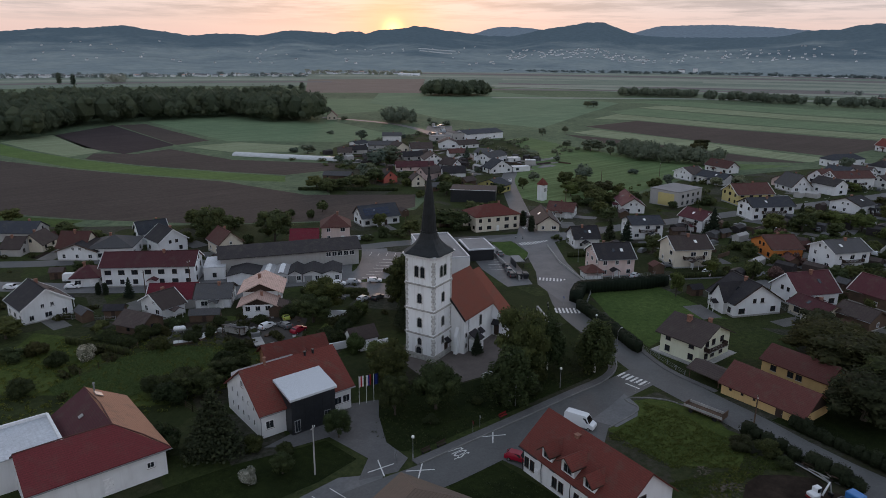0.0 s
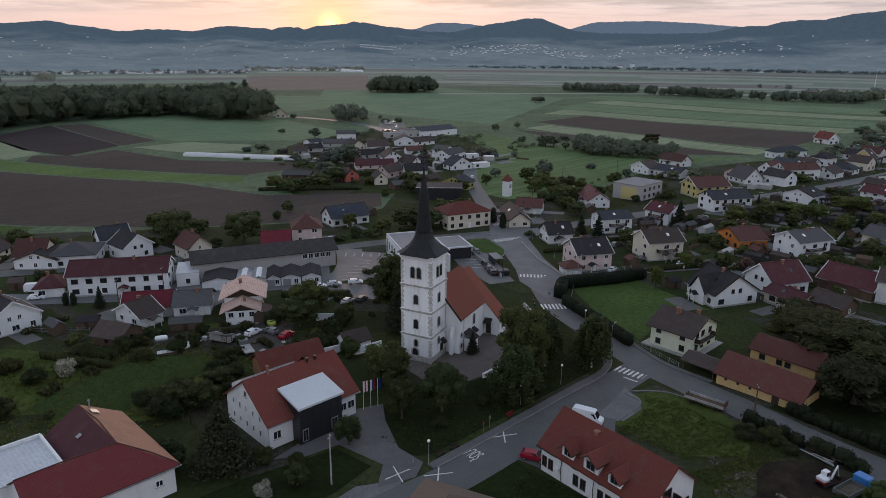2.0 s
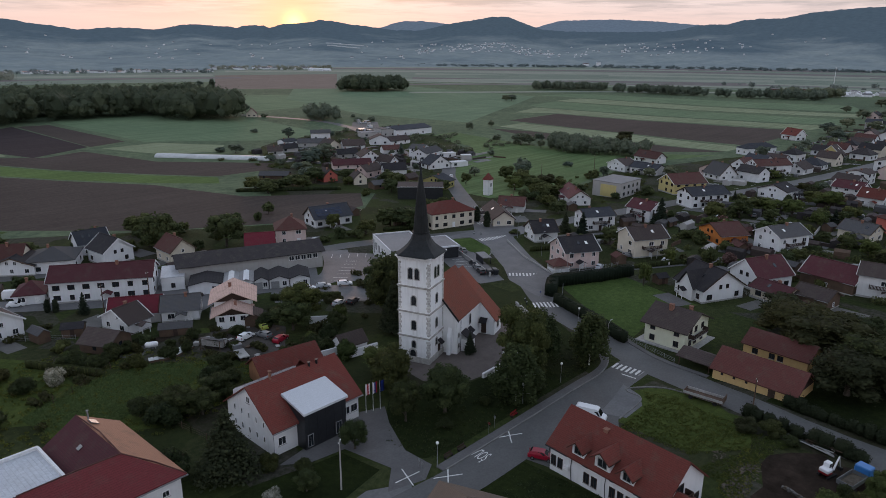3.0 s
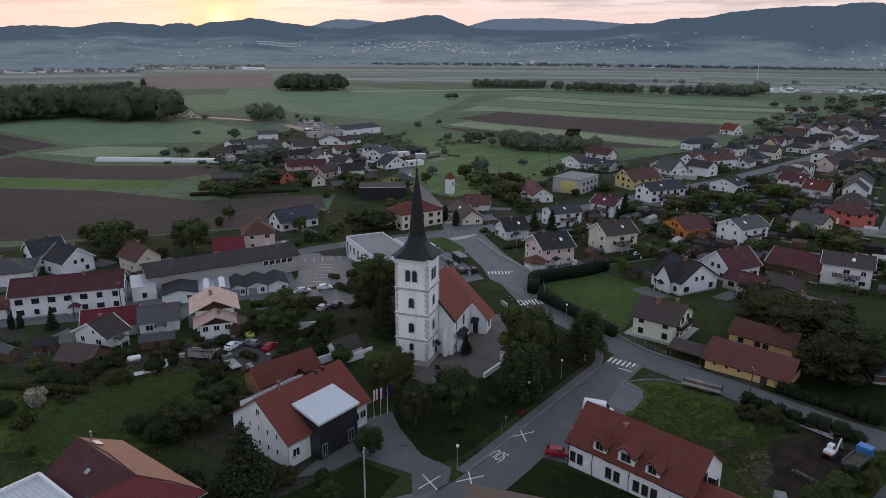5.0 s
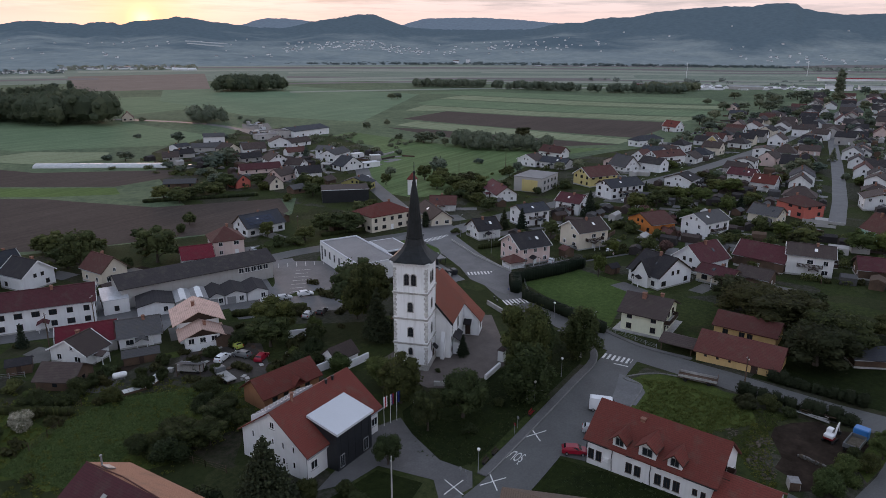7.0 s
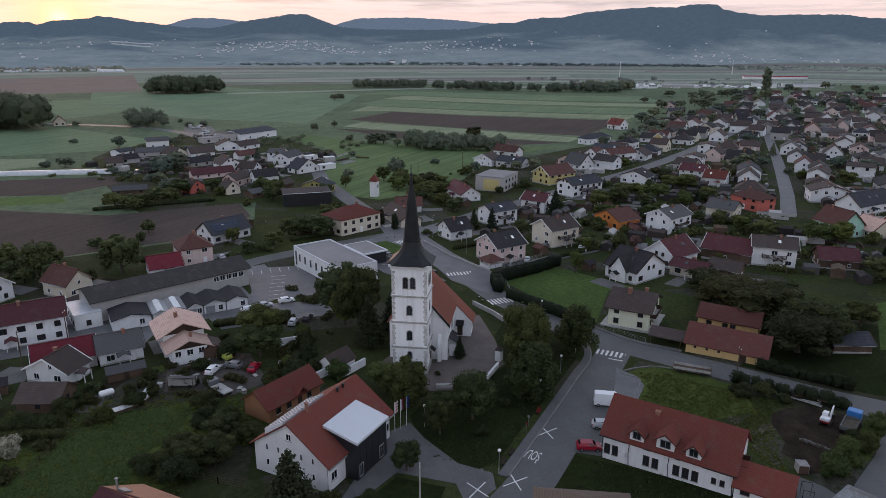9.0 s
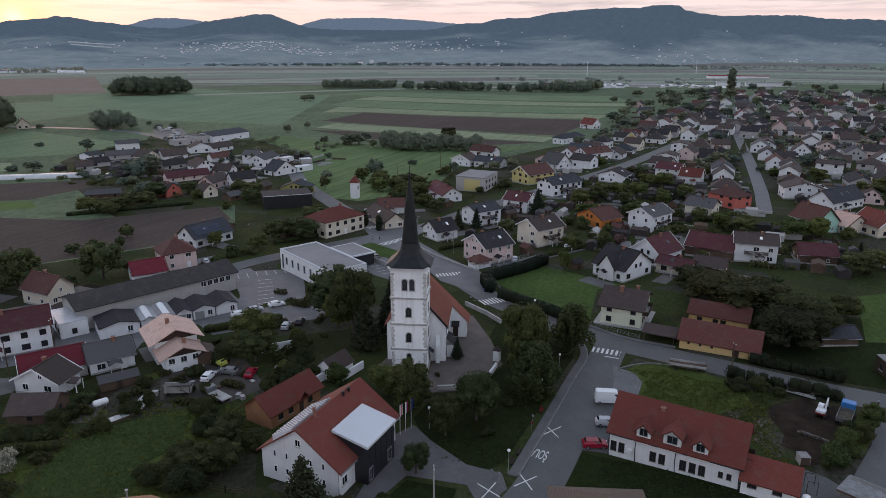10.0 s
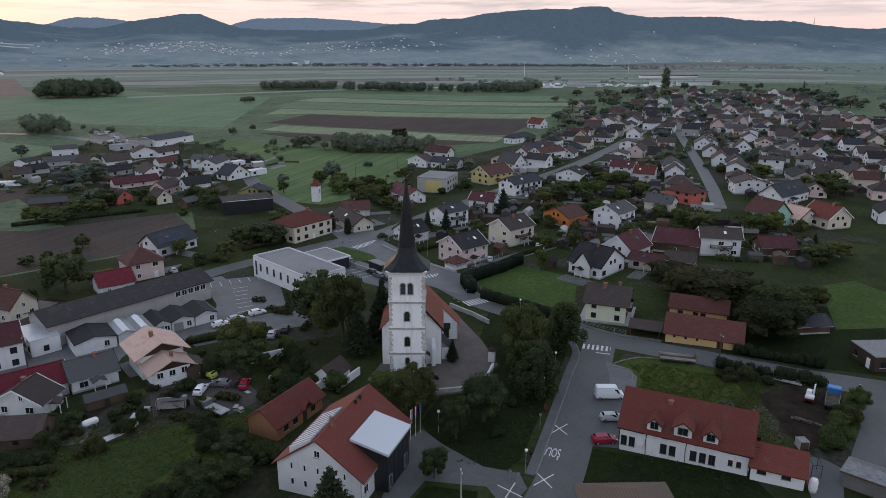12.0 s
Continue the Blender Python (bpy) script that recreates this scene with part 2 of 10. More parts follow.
rough_surface("metal_sheet", (0.55, 0.57, 0.60), rough=0.45, var=0.1, big=0.3, small=2.0, bumps=0.05, metal=0.3)
rough_surface("white_sheet", (0.58, 0.60, 0.63), rough=0.55, var=0.025, big=0.12, small=6.0, bumps=0.03)
rough_surface("flat_roof", (0.24, 0.235, 0.235), rough=0.9, var=0.12, big=0.15, small=2.0)
rough_surface("dark_panel", (0.020, 0.022, 0.026), rough=0.4, var=0.2, big=0.5, small=2.0, bumps=0.05, spec=0.4)
rough_surface("soil_dark", (0.030, 0.022, 0.017), rough=0.95, var=0.45, big=0.35, small=2.0, bumps=0.9, spec=0.05)
rough_surface("copper_dark", (0.018, 0.020, 0.021), rough=0.55, var=0.4, big=0.6, small=3.0, bumps=0.2, metal=0.2)
rough_surface("plastic_sheet", (0.50, 0.52, 0.52), rough=0.4, var=0.12, big=0.4, small=1.0)
rough_surface("bark", (0.075, 0.06, 0.048), var=0.35, big=2.0, small=9.0, bumps=0.7)
rough_surface("birch_bark", (0.55, 0.53, 0.50), var=0.4, big=2.0, small=7.0)
rough_surface("white_paint", (0.78, 0.78, 0.78), rough=0.5, var=0.05, small=3.0, bumps=0.02)
rough_surface("grey_paint", (0.25, 0.255, 0.26), rough=0.5, var=0.1, small=3.0, bumps=0.05)
rough_surface("zinc", (0.32, 0.33, 0.34), rough=0.45, var=0.1, small=3.0, bumps=0.05, metal=0.6)
rough_surface("black_iron", (0.02, 0.02, 0.022), rough=0.5, var=0.1, small=3.0, bumps=0.05)
rough_surface("brick_chimney", (0.24, 0.12, 0.085), var=0.3, big=2.0, small=8.0, bumps=0.4)
rough_surface("tyre", (0.018, 0.018, 0.018), rough=0.85, var=0.1)
for key, c in dict(car_white=(0.70, 0.71, 0.72), car_silver=(0.42, 0.44, 0.46), car_red=(0.27, 0.006, 0.025), car_black=(0.02, 0.02, 0.024), car_blue=(0.03, 0.10, 0.25), car_grey=(0.12, 0.125, 0.13), lime=(0.42, 0.48, 0.10), truck_blue=(0.03, 0.16, 0.42)).items():
    m, nt, b = material(key, 0.38, 0.45)
    b.inputs["Base Color"].default_value = (*c, 1)
    b.inputs["Coat Weight"].default_value = 0.15
m, nt, b = material("glass", 0.06, 0.6)
b.inputs["Base Color"].default_value = (0.018, 0.022, 0.027, 1)
m, nt, b = material("solar_panel", 0.15, 0.6)
b.inputs["Base Color"].default_value = (0.012, 0.020, 0.045, 1)
m, nt, b = material("globe_glass", 0.3, 0.4)
b.inputs["Base Color"].default_value = (0.85, 0.85, 0.83, 1)
for key, c in dict(flag_white=(0.72, 0.70, 0.70), flag_red=(0.40, 0.02, 0.03), flag_blue=(0.03, 0.06, 0.28), flag_navy=(0.02, 0.03, 0.12), tail_red=(0.3, 0.01, 0.01), sign_red=(0.17, 0.012, 0.014)).items():
    m, nt, b = material(key, 0.6, 0.2)
    b.inputs["Base Color"].default_value = (*c, 1)
foliage("leaf_dark", (0.032, 0.042, 0.020), (0.054, 0.068, 0.029), (0.080, 0.094, 0.038))
# Leaves at middle distance, lightened to imitate haze.
foliage("mid_haze_leaf", (0.056, 0.071, 0.033), (0.090, 0.110, 0.048), (0.120, 0.140, 0.060))
foliage("thuja", (0.019, 0.027, 0.017), (0.024, 0.034, 0.021), (0.029, 0.040, 0.025))
foliage("leaf_mid", (0.040, 0.054, 0.024), (0.068, 0.088, 0.036), (0.096, 0.118, 0.047))
foliage("leaf_light", (0.056, 0.076, 0.028), (0.092, 0.122, 0.042), (0.12, 0.15, 0.055))
foliage("meadow_blade", (0.100, 0.140, 0.048), (0.145, 0.188, 0.068), (0.180, 0.222, 0.086))
foliage("weed", (0.062, 0.084, 0.022), (0.108, 0.128, 0.034), (0.16, 0.165, 0.055))
foliage("leaf_olive", (0.036, 0.040, 0.020), (0.056, 0.060, 0.028), (0.076, 0.078, 0.036))
foliage("needle", (0.024, 0.034, 0.024), (0.042, 0.056, 0.036), (0.060, 0.076, 0.048))
foliage("blossom", (0.10, 0.11, 0.07), (0.40, 0.40, 0.36), (0.62, 0.62, 0.58))
foliage("pink_blossom", (0.08, 0.05, 0.045), (0.20, 0.12, 0.11), (0.26, 0.17, 0.16))
# Haze on distant trees is painted into this leaf colour.
foliage("far_haze_leaf", (0.112, 0.142, 0.115), (0.145, 0.176, 0.136), (0.166, 0.196, 0.150))
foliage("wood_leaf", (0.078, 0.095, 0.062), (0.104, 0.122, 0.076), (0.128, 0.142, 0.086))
# Leaves near the horizon, paled and blued by painted haze.
foliage("horizon_haze_leaf", (0.20, 0.235, 0.235), (0.235, 0.27, 0.262), (0.26, 0.295, 0.28))
grass("meadow", (0.090, 0.125, 0.081), (0.137, 0.177, 0.110), small=0.25, big=0.012)
gardens_ground("village_grass")
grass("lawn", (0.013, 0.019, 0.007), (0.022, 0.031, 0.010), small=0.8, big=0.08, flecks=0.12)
grass("rough_grass", (0.046, 0.066, 0.018), (0.080, 0.102, 0.030), small=1.0, big=0.07, flecks=0.3)
grass("bright_lawn", (0.048, 0.080, 0.024), (0.076, 0.114, 0.036), small=0.8, big=0.06)
FIELD_TURN = radians(-106)
crop("soil", (0.064, 0.051, 0.044), (0.080, 0.064, 0.056), FIELD_TURN, 2.5, 0.09)
crop("soil_deep", (0.040, 0.031, 0.032), (0.054, 0.042, 0.042), FIELD_TURN, 2.5, 0.15)
crop("soil_pale", (0.164, 0.133, 0.113), (0.202, 0.164, 0.140), FIELD_TURN, 3.0, 0.12)
crop("crop_green", (0.112, 0.164, 0.092), (0.152, 0.208, 0.119), FIELD_TURN, 3.0, 0.15)
crop("crop_bright", (0.080, 0.128, 0.04), (0.11, 0.162, 0.052), FIELD_TURN, 2.0, 0.18)
crop("meadow_green", (0.086, 0.132, 0.056), (0.119, 0.168, 0.072), FIELD_TURN, 3.0, 0.2)
crop("crop_pale", (0.178, 0.212, 0.124), (0.232, 0.266, 0.164), FIELD_TURN, 3.0, 0.15)
crop("crop_blue", (0.117, 0.174, 0.106), (0.154, 0.216, 0.130), FIELD_TURN, 4.0, 0.12)

# Field colours of the far plain, with distance haze mixed in.
crop("hazed_green", (0.150, 0.190, 0.150), (0.185, 0.225, 0.175), FIELD_TURN, 9.0, 0.10)
crop("hazed_pale", (0.225, 0.245, 0.200), (0.265, 0.285, 0.235), FIELD_TURN, 9.0, 0.08)
crop("hazed_soil", (0.145, 0.132, 0.130), (0.175, 0.158, 0.152), FIELD_TURN, 9.0, 0.08)
rough_surface("far_roof", (0.17, 0.165, 0.17), var=0.15)

# ---- the lie of the land ----
KNOTS = [(20, 0.0), (50, -0.6), (70, -1.25), (80, -1.3), (115, -1.5), (150, -2.1), (220, -3.8), (330, -5.5)]
KY, KZ = [k[0] for k in KNOTS], [k[1] for k in KNOTS]


def gz(y):
    return float(np.interp(y, KY, KZ))


def mesh_object(name, verts, faces, mat=None, parent=None, smooth=False, label=""):
    me = bpy.data.meshes.new(name)
    me.from_pydata([tuple(v) for v in verts], [], [tuple(f) for f in faces])
    if smooth:
        me.polygons.foreach_set("use_smooth", [True] * len(me.polygons))
    me.update()
    ob = new(name, me)
    if mat:
        me.materials.append(MATS[mat])
    if parent:
        ob.parent = parent
    if label:
        ob["label"] = label
    return ob


def part(name, bm, mat, parent, label="", smooth=False):
    """Links a bmesh as one mesh object under a thing or under a part."""
    me = bpy.data.meshes.new(name)
    bmesh.ops.recalc_face_normals(bm, faces=bm.faces)
    bm.to_mesh(me)
    bm.free()
    if smooth:
        me.polygons.foreach_set("use_smooth", [True] * len(me.polygons))
    me.materials.append(MATS[mat])
    ob = new(name, me)
    if parent:
        ob.parent = parent
    if label:
        ob["label"] = label
    return ob


def add_box(bm, x0, y0, z0, x1, y1, z1, m=None):
    vs = [bm.verts.new(p) for p in ((x0, y0, z0), (x1, y0, z0), (x1, y1, z0), (x0, y1, z0), (x0, y0, z1), (x1, y0, z1), (x1, y1, z1), (x0, y1, z1))]
    for f in ((0, 3, 2, 1), (4, 5, 6, 7), (0, 1, 5, 4), (1, 2, 6, 5), (2, 3, 7, 6), (3, 0, 4, 7)):
        bm.faces.new([vs[i] for i in f])
    if m is not None:
        bmesh.ops.transform(bm, matrix=m, verts=vs)
    return vs


def add_loops(bm, loops, cap=True):
    """Skin between rings of equal length."""
    rings = [[bm.verts.new(p) for p in loop] for loop in loops]
    n = len(rings[0])
    for a, b in zip(rings, rings[1:]):
        for i in range(n):
            bm.faces.new((a[i], a[(i + 1) % n], b[(i + 1) % n], b[i]))
    if cap:
        bm.faces.new(rings[0][::-1])
        bm.faces.new(rings[-1])
    return rings


def ring(r, z, n=12, x=0.0, y=0.0, turn=0.0):
    return [(x + r * math.cos(turn + 2 * math.pi * i / n), y + r * math.sin(turn + 2 * math.pi * i / n), z) for i in range(n)]


def add_prism(bm, outline, z0, z1):
    add_loops(bm, [[(x, y, z0) for x, y in outline], [(x, y, z1) for x, y in outline]])


def box_part(name, size, at, mat, parent, label="", bevel=0.0):
    bm = bmesh.new()
    x, y, z = (s / 2 for s in size)
    add_box(bm, -x, -y, -z, x, y, z)
    if bevel:
        bmesh.ops.bevel(bm, geom=bm.edges[:], offset=bevel, segments=1, affect="EDGES")
    ob = part(name, bm, mat, parent, label)
    ob.location = at
    return ob


def thing(name, x, y, yaw, label, category, group="", z=None, kind=""):
    e = new(name)
    e.empty_display_size = 0.5
    e.location, e.rotation_euler = (x, y, gz(y) if z is None else z), (0, 0, radians(yaw))
    return tagged(e, label, category, group, kind)


# ---- ground, fields, roads ----
gx = [-9000, -3000, -600, -100, 0, 100, 200, 300, 450, 700, 1100, 2000, 3000, 9000]
gy = [-9000, -2000, -300, 0, 20, 50, 70, 80, 115, 150, 185, 220, 275, 330, 420, 600, 900, 1500, 2500, 9000]
gv = [(x, y, gz(y)) for y in gy for x in gx]
gf = [(j * len(gx) + i, j * len(gx) + i + 1, (j + 1) * len(gx) + i + 1, (j + 1) * len(gx) + i) for j in range(len(gy) - 1) for i in range(len(gx) - 1)]
tagged(mesh_object("ground", gv, gf, "meadow"), "flat green valley floor of meadows", "ground", kind="structure")


def drape(bm, lift):
    """Cuts flat pieces along the folds of the land and lays them on it."""
    for y in KY:
        bmesh.ops.bisect_plane(bm, geom=bm.verts[:] + bm.edges[:] + bm.faces[:], plane_co=(0, y, 0), plane_no=(0, 1, 0))
    for v in bm.verts:
        v.co.z += gz(v.co.y) + lift


def patch(name, outline, mat, lift, label, category, kind="structure", thick=0.0):
    """A flat piece of ground from its outline."""
    bm = bmesh.new()
    f = bm.faces.new([bm.verts.new((x, y, 0)) for x, y in outline])
    if f.normal.z < 0 or f.calc_area() and sum((a[0] - b[0]) * (a[1] + b[1]) for a, b in zip(outline, outline[1:] + outline[:1])) > 0:
        f.normal_flip()
    if thick:
        r = bmesh.ops.extrude_face_region(bm, geom=[f])
        bmesh.ops.translate(bm, vec=(0, 0, thick), verts=[v for v in r["geom"] if isinstance(v, bmesh.types.BMVert)])
    drape(bm, lift)
    bmesh.ops.triangulate(bm, faces=[f for f in bm.faces if len(f.verts) > 4])
    me = bpy.data.meshes.new(name)
    bm.to_mesh(me)
    bm.free()
    me.materials.append(MATS[mat])
    return tagged(new(name, me), label, category, kind=kind)


def offset_line(line, d):
    """The line moved sideways by d, to its left."""
    pts = [Vector(p) for p in line]
    res = []
    for i, p in enumerate(pts):
        a = (p - pts[i - 1]).normalized() if i else None
        b = (pts[i + 1] - p).normalized() if i + 1 < len(pts) else None
        t = ((a or b) + (b or a)).normalized()
        n = Vector((-t.y, t.x))
        k = 1.0 / max(0.6, n.dot(Vector((-(a or b).y, (a or b).x))))
        res.append(tuple(p + n * d * k))
    return res


def smooth_line(line, steps=4):
    pts = [Vector((*p, 0)) for p in line]
    res = []
    for i in range(len(pts) - 1):
        p0, p1, p2, p3 = pts[max(0, i - 1)], pts[i], pts[i + 1], pts[min(len(pts) - 1, i + 2)]
        for k in range(steps):
            t = k / steps
            q = 0.5 * ((2 * p1) + (p2 - p0) * t + (2 * p0 - 5 * p1 + 4 * p2 - p3) * t * t + (3 * p1 - p0 - 3 * p2 + p3) * t ** 3)
            res.append((q.x, q.y))
    return res + [tuple(line[-1])]


def strip(name, line, width, mat, lift, label, category, kind="structure", thick=0.0, curved=True, shift=0.0):
    line = smooth_line(line) if curved and len(line) > 2 else list(line)
    left, right = offset_line(line, shift + width / 2), offset_line(line, shift - width / 2)
    bm = bmesh.new()
    lo = [[bm.verts.new((*p, 0)) for p in s] for s in (left, right)]
    for i in range(len(line) - 1):
        bm.faces.new((lo[0][i], lo[1][i], lo[1][i + 1], lo[0][i + 1]))
    if thick:
        r = bmesh.ops.extrude_face_region(bm, geom=bm.faces[:])
        bmesh.ops.translate(bm, vec=(0, 0, thick), verts=[v for v in r["geom"] if isinstance(v, bmesh.types.BMVert)])
    drape(bm, lift)
    bmesh.ops.recalc_face_normals(bm, faces=bm.faces)
    if not thick and bm.faces and sum(f.normal.z for f in bm.faces) < 0:
        bmesh.ops.reverse_faces(bm, faces=bm.faces)
    me = bpy.data.meshes.new(name)
    bm.to_mesh(me)
    bm.free()
    me.materials.append(MATS[mat])
    return tagged(new(name, me), label, category, kind=kind)

# fields
patch("garden_ground", [(-220, -260), (700, -260), (640, 60), (500, 120), (409, 168), (323, 194), (274, 185), (251, 235), (201, 249), (176, 228), (142, 227), (99, 256), (60, 285), (35, 306), (-15, 330), (-220, 420)], "village_grass", 0.015, "dark village gardens and grass", "grass")
patch("field", [(-4.1, 523.0), (61.8, 491.8), (89.1, 432.8), (112.8, 389.6), (141.5, 344.8), (156.0, 287.6), (195.7, 253.8), (179.2, 232.5), (147.1, 225.8), (99.6, 257.1), (62.9, 298.5), (38.8, 333.7), (-6.1, 384.9)], "soil", 0.03, "wide ploughed field of brown soil", "field")
patch("field", [(74.5, 578.6), (83.0, 526.8), (102.4, 464.1), (122.2, 420.0), (152.6, 370.6), (173.6, 341.1), (165.7, 325.9), (143.5, 349.3), (113.9, 393.2), (90.0, 437.0), (73.7, 491.2), (65.6, 517.8)], "crop_bright", 0.03, "narrow strip of bright green crop", "field")
patch("field", [(113.9, 491.0), (134.8, 472.3), (160.2, 482.8), (174.3, 412.9), (220.5, 358.8), (208.4, 342.4), (175.3, 344.3), (154.0, 374.1), (123.5, 424.2), (103.6, 468.8)], "soil", 0.03, "narrow ploughed strip", "field")
patch("field", [(76.0, 588.9), (115.9, 614.4), (120.3, 495.8), (97.6, 484.9), (84.6, 535.6)], "crop_pale", 0.03, "pale green field", "field")
patch("field", [(115.1, 610.5), (172.4, 660.8), (170.3, 500.4), (129.0, 476.6), (116.3, 522.3)], "soil_deep", 0.03, "dark freshly ploughed field", "field")
patch("field", [(174.8, 659.1), (198.3, 654.0), (199.1, 510.5), (171.2, 499.7)], "soil", 0.03, "brown field by the wood", "field")
patch("field", [(173.4, 487.1), (211.8, 489.1), (239.3, 445.8), (222.6, 423.0), (191.0, 433.5)], "crop_pale", 0.03, "pale green grass strip", "field")
patch("field", [(-6.3, 376.7), (38.1, 329.0), (62.4, 296.3), (53.1, 290.5), (34.8, 306.0), (-6.7, 348.3)], "bright_lawn", 0.035, "strip of green grass by the gardens", "field")
patch("field", [(207.0, 678.5), (254.5, 706.7), (354.5, 622.2), (330.1, 454.0), (285.2, 435.1), (207.8, 500.0)], "crop_green", 0.03, "cool green cereal field", "field")
patch("field", [(447.5, 379.4), (455.7, 341.9), (436.9, 177.4), (410.1, 213.5), (418.1, 300.7)], "soil", 0.03, "ploughed strip by the hedge", "field")
patch("field", [(463.6, 381.3), (499.0, 384.5), (495.9, 310.9), (466.3, 176.9), (439.8, 178.2), (453.3, 290.1)], "crop_pale", 0.035, "pale strip of ripening grass", "field")
patch("field", [(509.5, 406.0), (594.0, 409.9), (597.8, 174.2), (476.7, 177.4), (499.8, 312.8)], "soil", 0.03, "long ploughed field of dark soil", "field")
patch("field", [(576.7, 449.3), (638.7, 467.4), (648.8, 168.1), (608.4, 173.7), (599.2, 412.9)], "crop_pale", 0.035, "pale green strip field", "field")
patch("field", [(659.6, 491.4), (726.0, 500.7), (720.3, 168.9), (660.7, 169.1), (645.5, 469.3)], "crop_green", 0.03, "green strip field", "field")
patch("field", [(733.6, 505.2), (794.9, 506.7), (789.3, 173.7), (749.3, 172.4)], "crop_pale", 0.035, "pale strip field", "field")
patch("field", [(796.7, 577.8), (871.7, 548.8), (910.3, 214.3), (814.7, 177.6), (803.8, 511.6)], "crop_green", 0.03, "green strip field", "field")
patch("field", [(468.3, 422.2), (778.9, 566.6), (819.7, 912.8), (704.5, 1003.9), (510.1, 757.0), (449.4, 543.4)], "crop_blue", 0.025, "wide cool green cereal field", "field")
patch("field", [(772.1, 1385.1), (1018.0, 1282.8), (686.9, 875.6), (542.4, 983.7)], "soil_pale", 0.03, "pale fallow field", "field")
patch("field", [(220.3, 738.0), (363.6, 638.1), (470.8, 647.0), (589.7, 613.7), (604.3, 511.2), (692.2, 720.9), (475.2, 862.7)], "crop_green", 0.022, "wide green field", "field")
patch("field", [(1230.6, 1793.9), (1653.3, 1227.7), (2568.3, 427.9), (2574.8, -280.0), (2317.0, -248.2), (2247.4, 380.8), (1515.4, 1131.9), (1135.3, 1663.9)], "hazed_soil", 0.03, "far field paled by painted haze", "field")
patch("field", [(1212.4, 1222.1), (1785.4, 768.2), (2058.0, -301.4), (1930.3, -280.4), (1674.4, 724.5), (1129.6, 1144.9)], "hazed_pale", 0.03, "far field paled by painted haze", "field")
patch("field", [(1199.5, 940.4), (1516.7, 524.8), (1365.9, 478.5), (1088.4, 860.8)], "hazed_green", 0.03, "far green field", "field")
patch("field", [(320.4, 285.9), (388.4, 284.4), (399.6, 209.7), (419.2, 176.4), (331.7, 209.0), (294.7, 233.1)], "meadow_green", 0.03, "green meadow behind the houses", "field")
patch("field", [(577.5, 22.1), (561.2, -55.8), (601.8, -62.4), (616.0, 3.6)], "soil", 0.03, "ploughed field behind the village", "field")
patch("field", [(163.7, 277.3), (202.0, 347.3), (252.5, 421.4), (301.7, 452.3), (364.5, 453.2), (378.8, 374.5), (340.3, 309.9), (293.5, 271.2), (264.5, 264.9), (229.1, 225.3)], "village_grass", 0.026, "dark gardens of the hamlet", "field")
patch("field", [(229.1, 225.3), (264.5, 264.9), (293.5, 271.2), (355.7, 323.0), (371.8, 379.7), (407.4, 384.0), (387.4, 295.7), (370.6, 228.1), (339.2, 199.6), (280.3, 189.1), (249.6, 188.6), (226.0, 201.1)], "meadow_green", 0.024, "green hay meadow behind the shrine", "field")
patch("lawn", [(98.1, 68.4), (105.1, 64.9), (110.4, 57.4), (105.6, 49.3), (105.9, 45.1), (96.0, 42.2), (88.6, 49.8), (89.1, 56.7), (90.1, 62.9)], "rough_grass", 0.03, "overgrown meadow with yellow weeds", "field")
patch("lawn", [(145.0, 111.2), (163.8, 101.4), (155.8, 76.3), (149.5, 81.6), (126.0, 78.7), (129.6, 88.8)], "bright_lawn", 0.035, "mown green lawn", "field")
patch("lawn", [(167.8, 17.6), (175.8, 7.5), (166.2, 0.1), (141.3, 5.2), (135.5, 19.4)], "bright_lawn", 0.035, "mown green lawn", "field")
patch("earth_ground", [(96.5, 39.3), (99.5, 37.0), (102.3, 33.2), (100.5, 30.5), (101.5, 27.0), (98.5, 25.2), (91.0, 26.8), (86.0, 28.7), (79.5, 32.5), (77.6, 35.2), (81.9, 35.8), (83.3, 37.8), (87.0, 37.2), (90.0, 38.4), (93.0, 39.6)], "soil_dark", 0.035, "churned dark earth of a building site", "field")
patch("lawn", [(31.8, 148.8), (44.0, 145.0), (54.8, 138.4), (50.2, 123.4), (34.6, 120.3), (20.6, 130.1), (21.0, 149.1)], "rough_grass", 0.03, "rough grass with tall weeds", "field")
patch("lawn", [(14.3, 162.7), (23.0, 176.1), (31.2, 164.4), (30.9, 144.7), (19.9, 137.5), (11.7, 144.6)], "rough_grass", 0.035, "patch of dry rough grass", "field")
patch("lawn", [(19, 141), (23, 127), (33, 128.5), (38, 132), (45, 131), (53, 136), (50, 142), (43, 147.5), (30, 147)], "bright_lawn", 0.045, "tall green hay meadow between gardens", "field")
patch("yard", [(69.9, 159.7), (76.3, 142.4), (67.3, 130.0), (59.1, 132.9), (55.4, 145.7)], "dirt", 0.035, "dark trodden earth of a farm yard", "field")
patch("lawn", [(161.1, 165.9), (167.4, 162.4), (161.0, 148.4), (154.5, 143.4), (153.5, 151.3)], "bright_lawn", 0.16, "round grass verge by the car park", "field")
patch("field", [(1040.1, 1061.5), (1365.9, 478.5), (1544.2, -217.1), (1470.1, -204.9), (1300.8, 458.6), (992.7, 1017.3)], "hazed_soil", 0.034, "long narrow far field", "field")
patch("field", [(963.3, 989.8), (1260.7, 446.3), (1424.4, -197.4), (1360.8, -187.0), (1204.7, 429.1), (922.1, 951.5)], "hazed_pale", 0.034, "long narrow far field", "field")
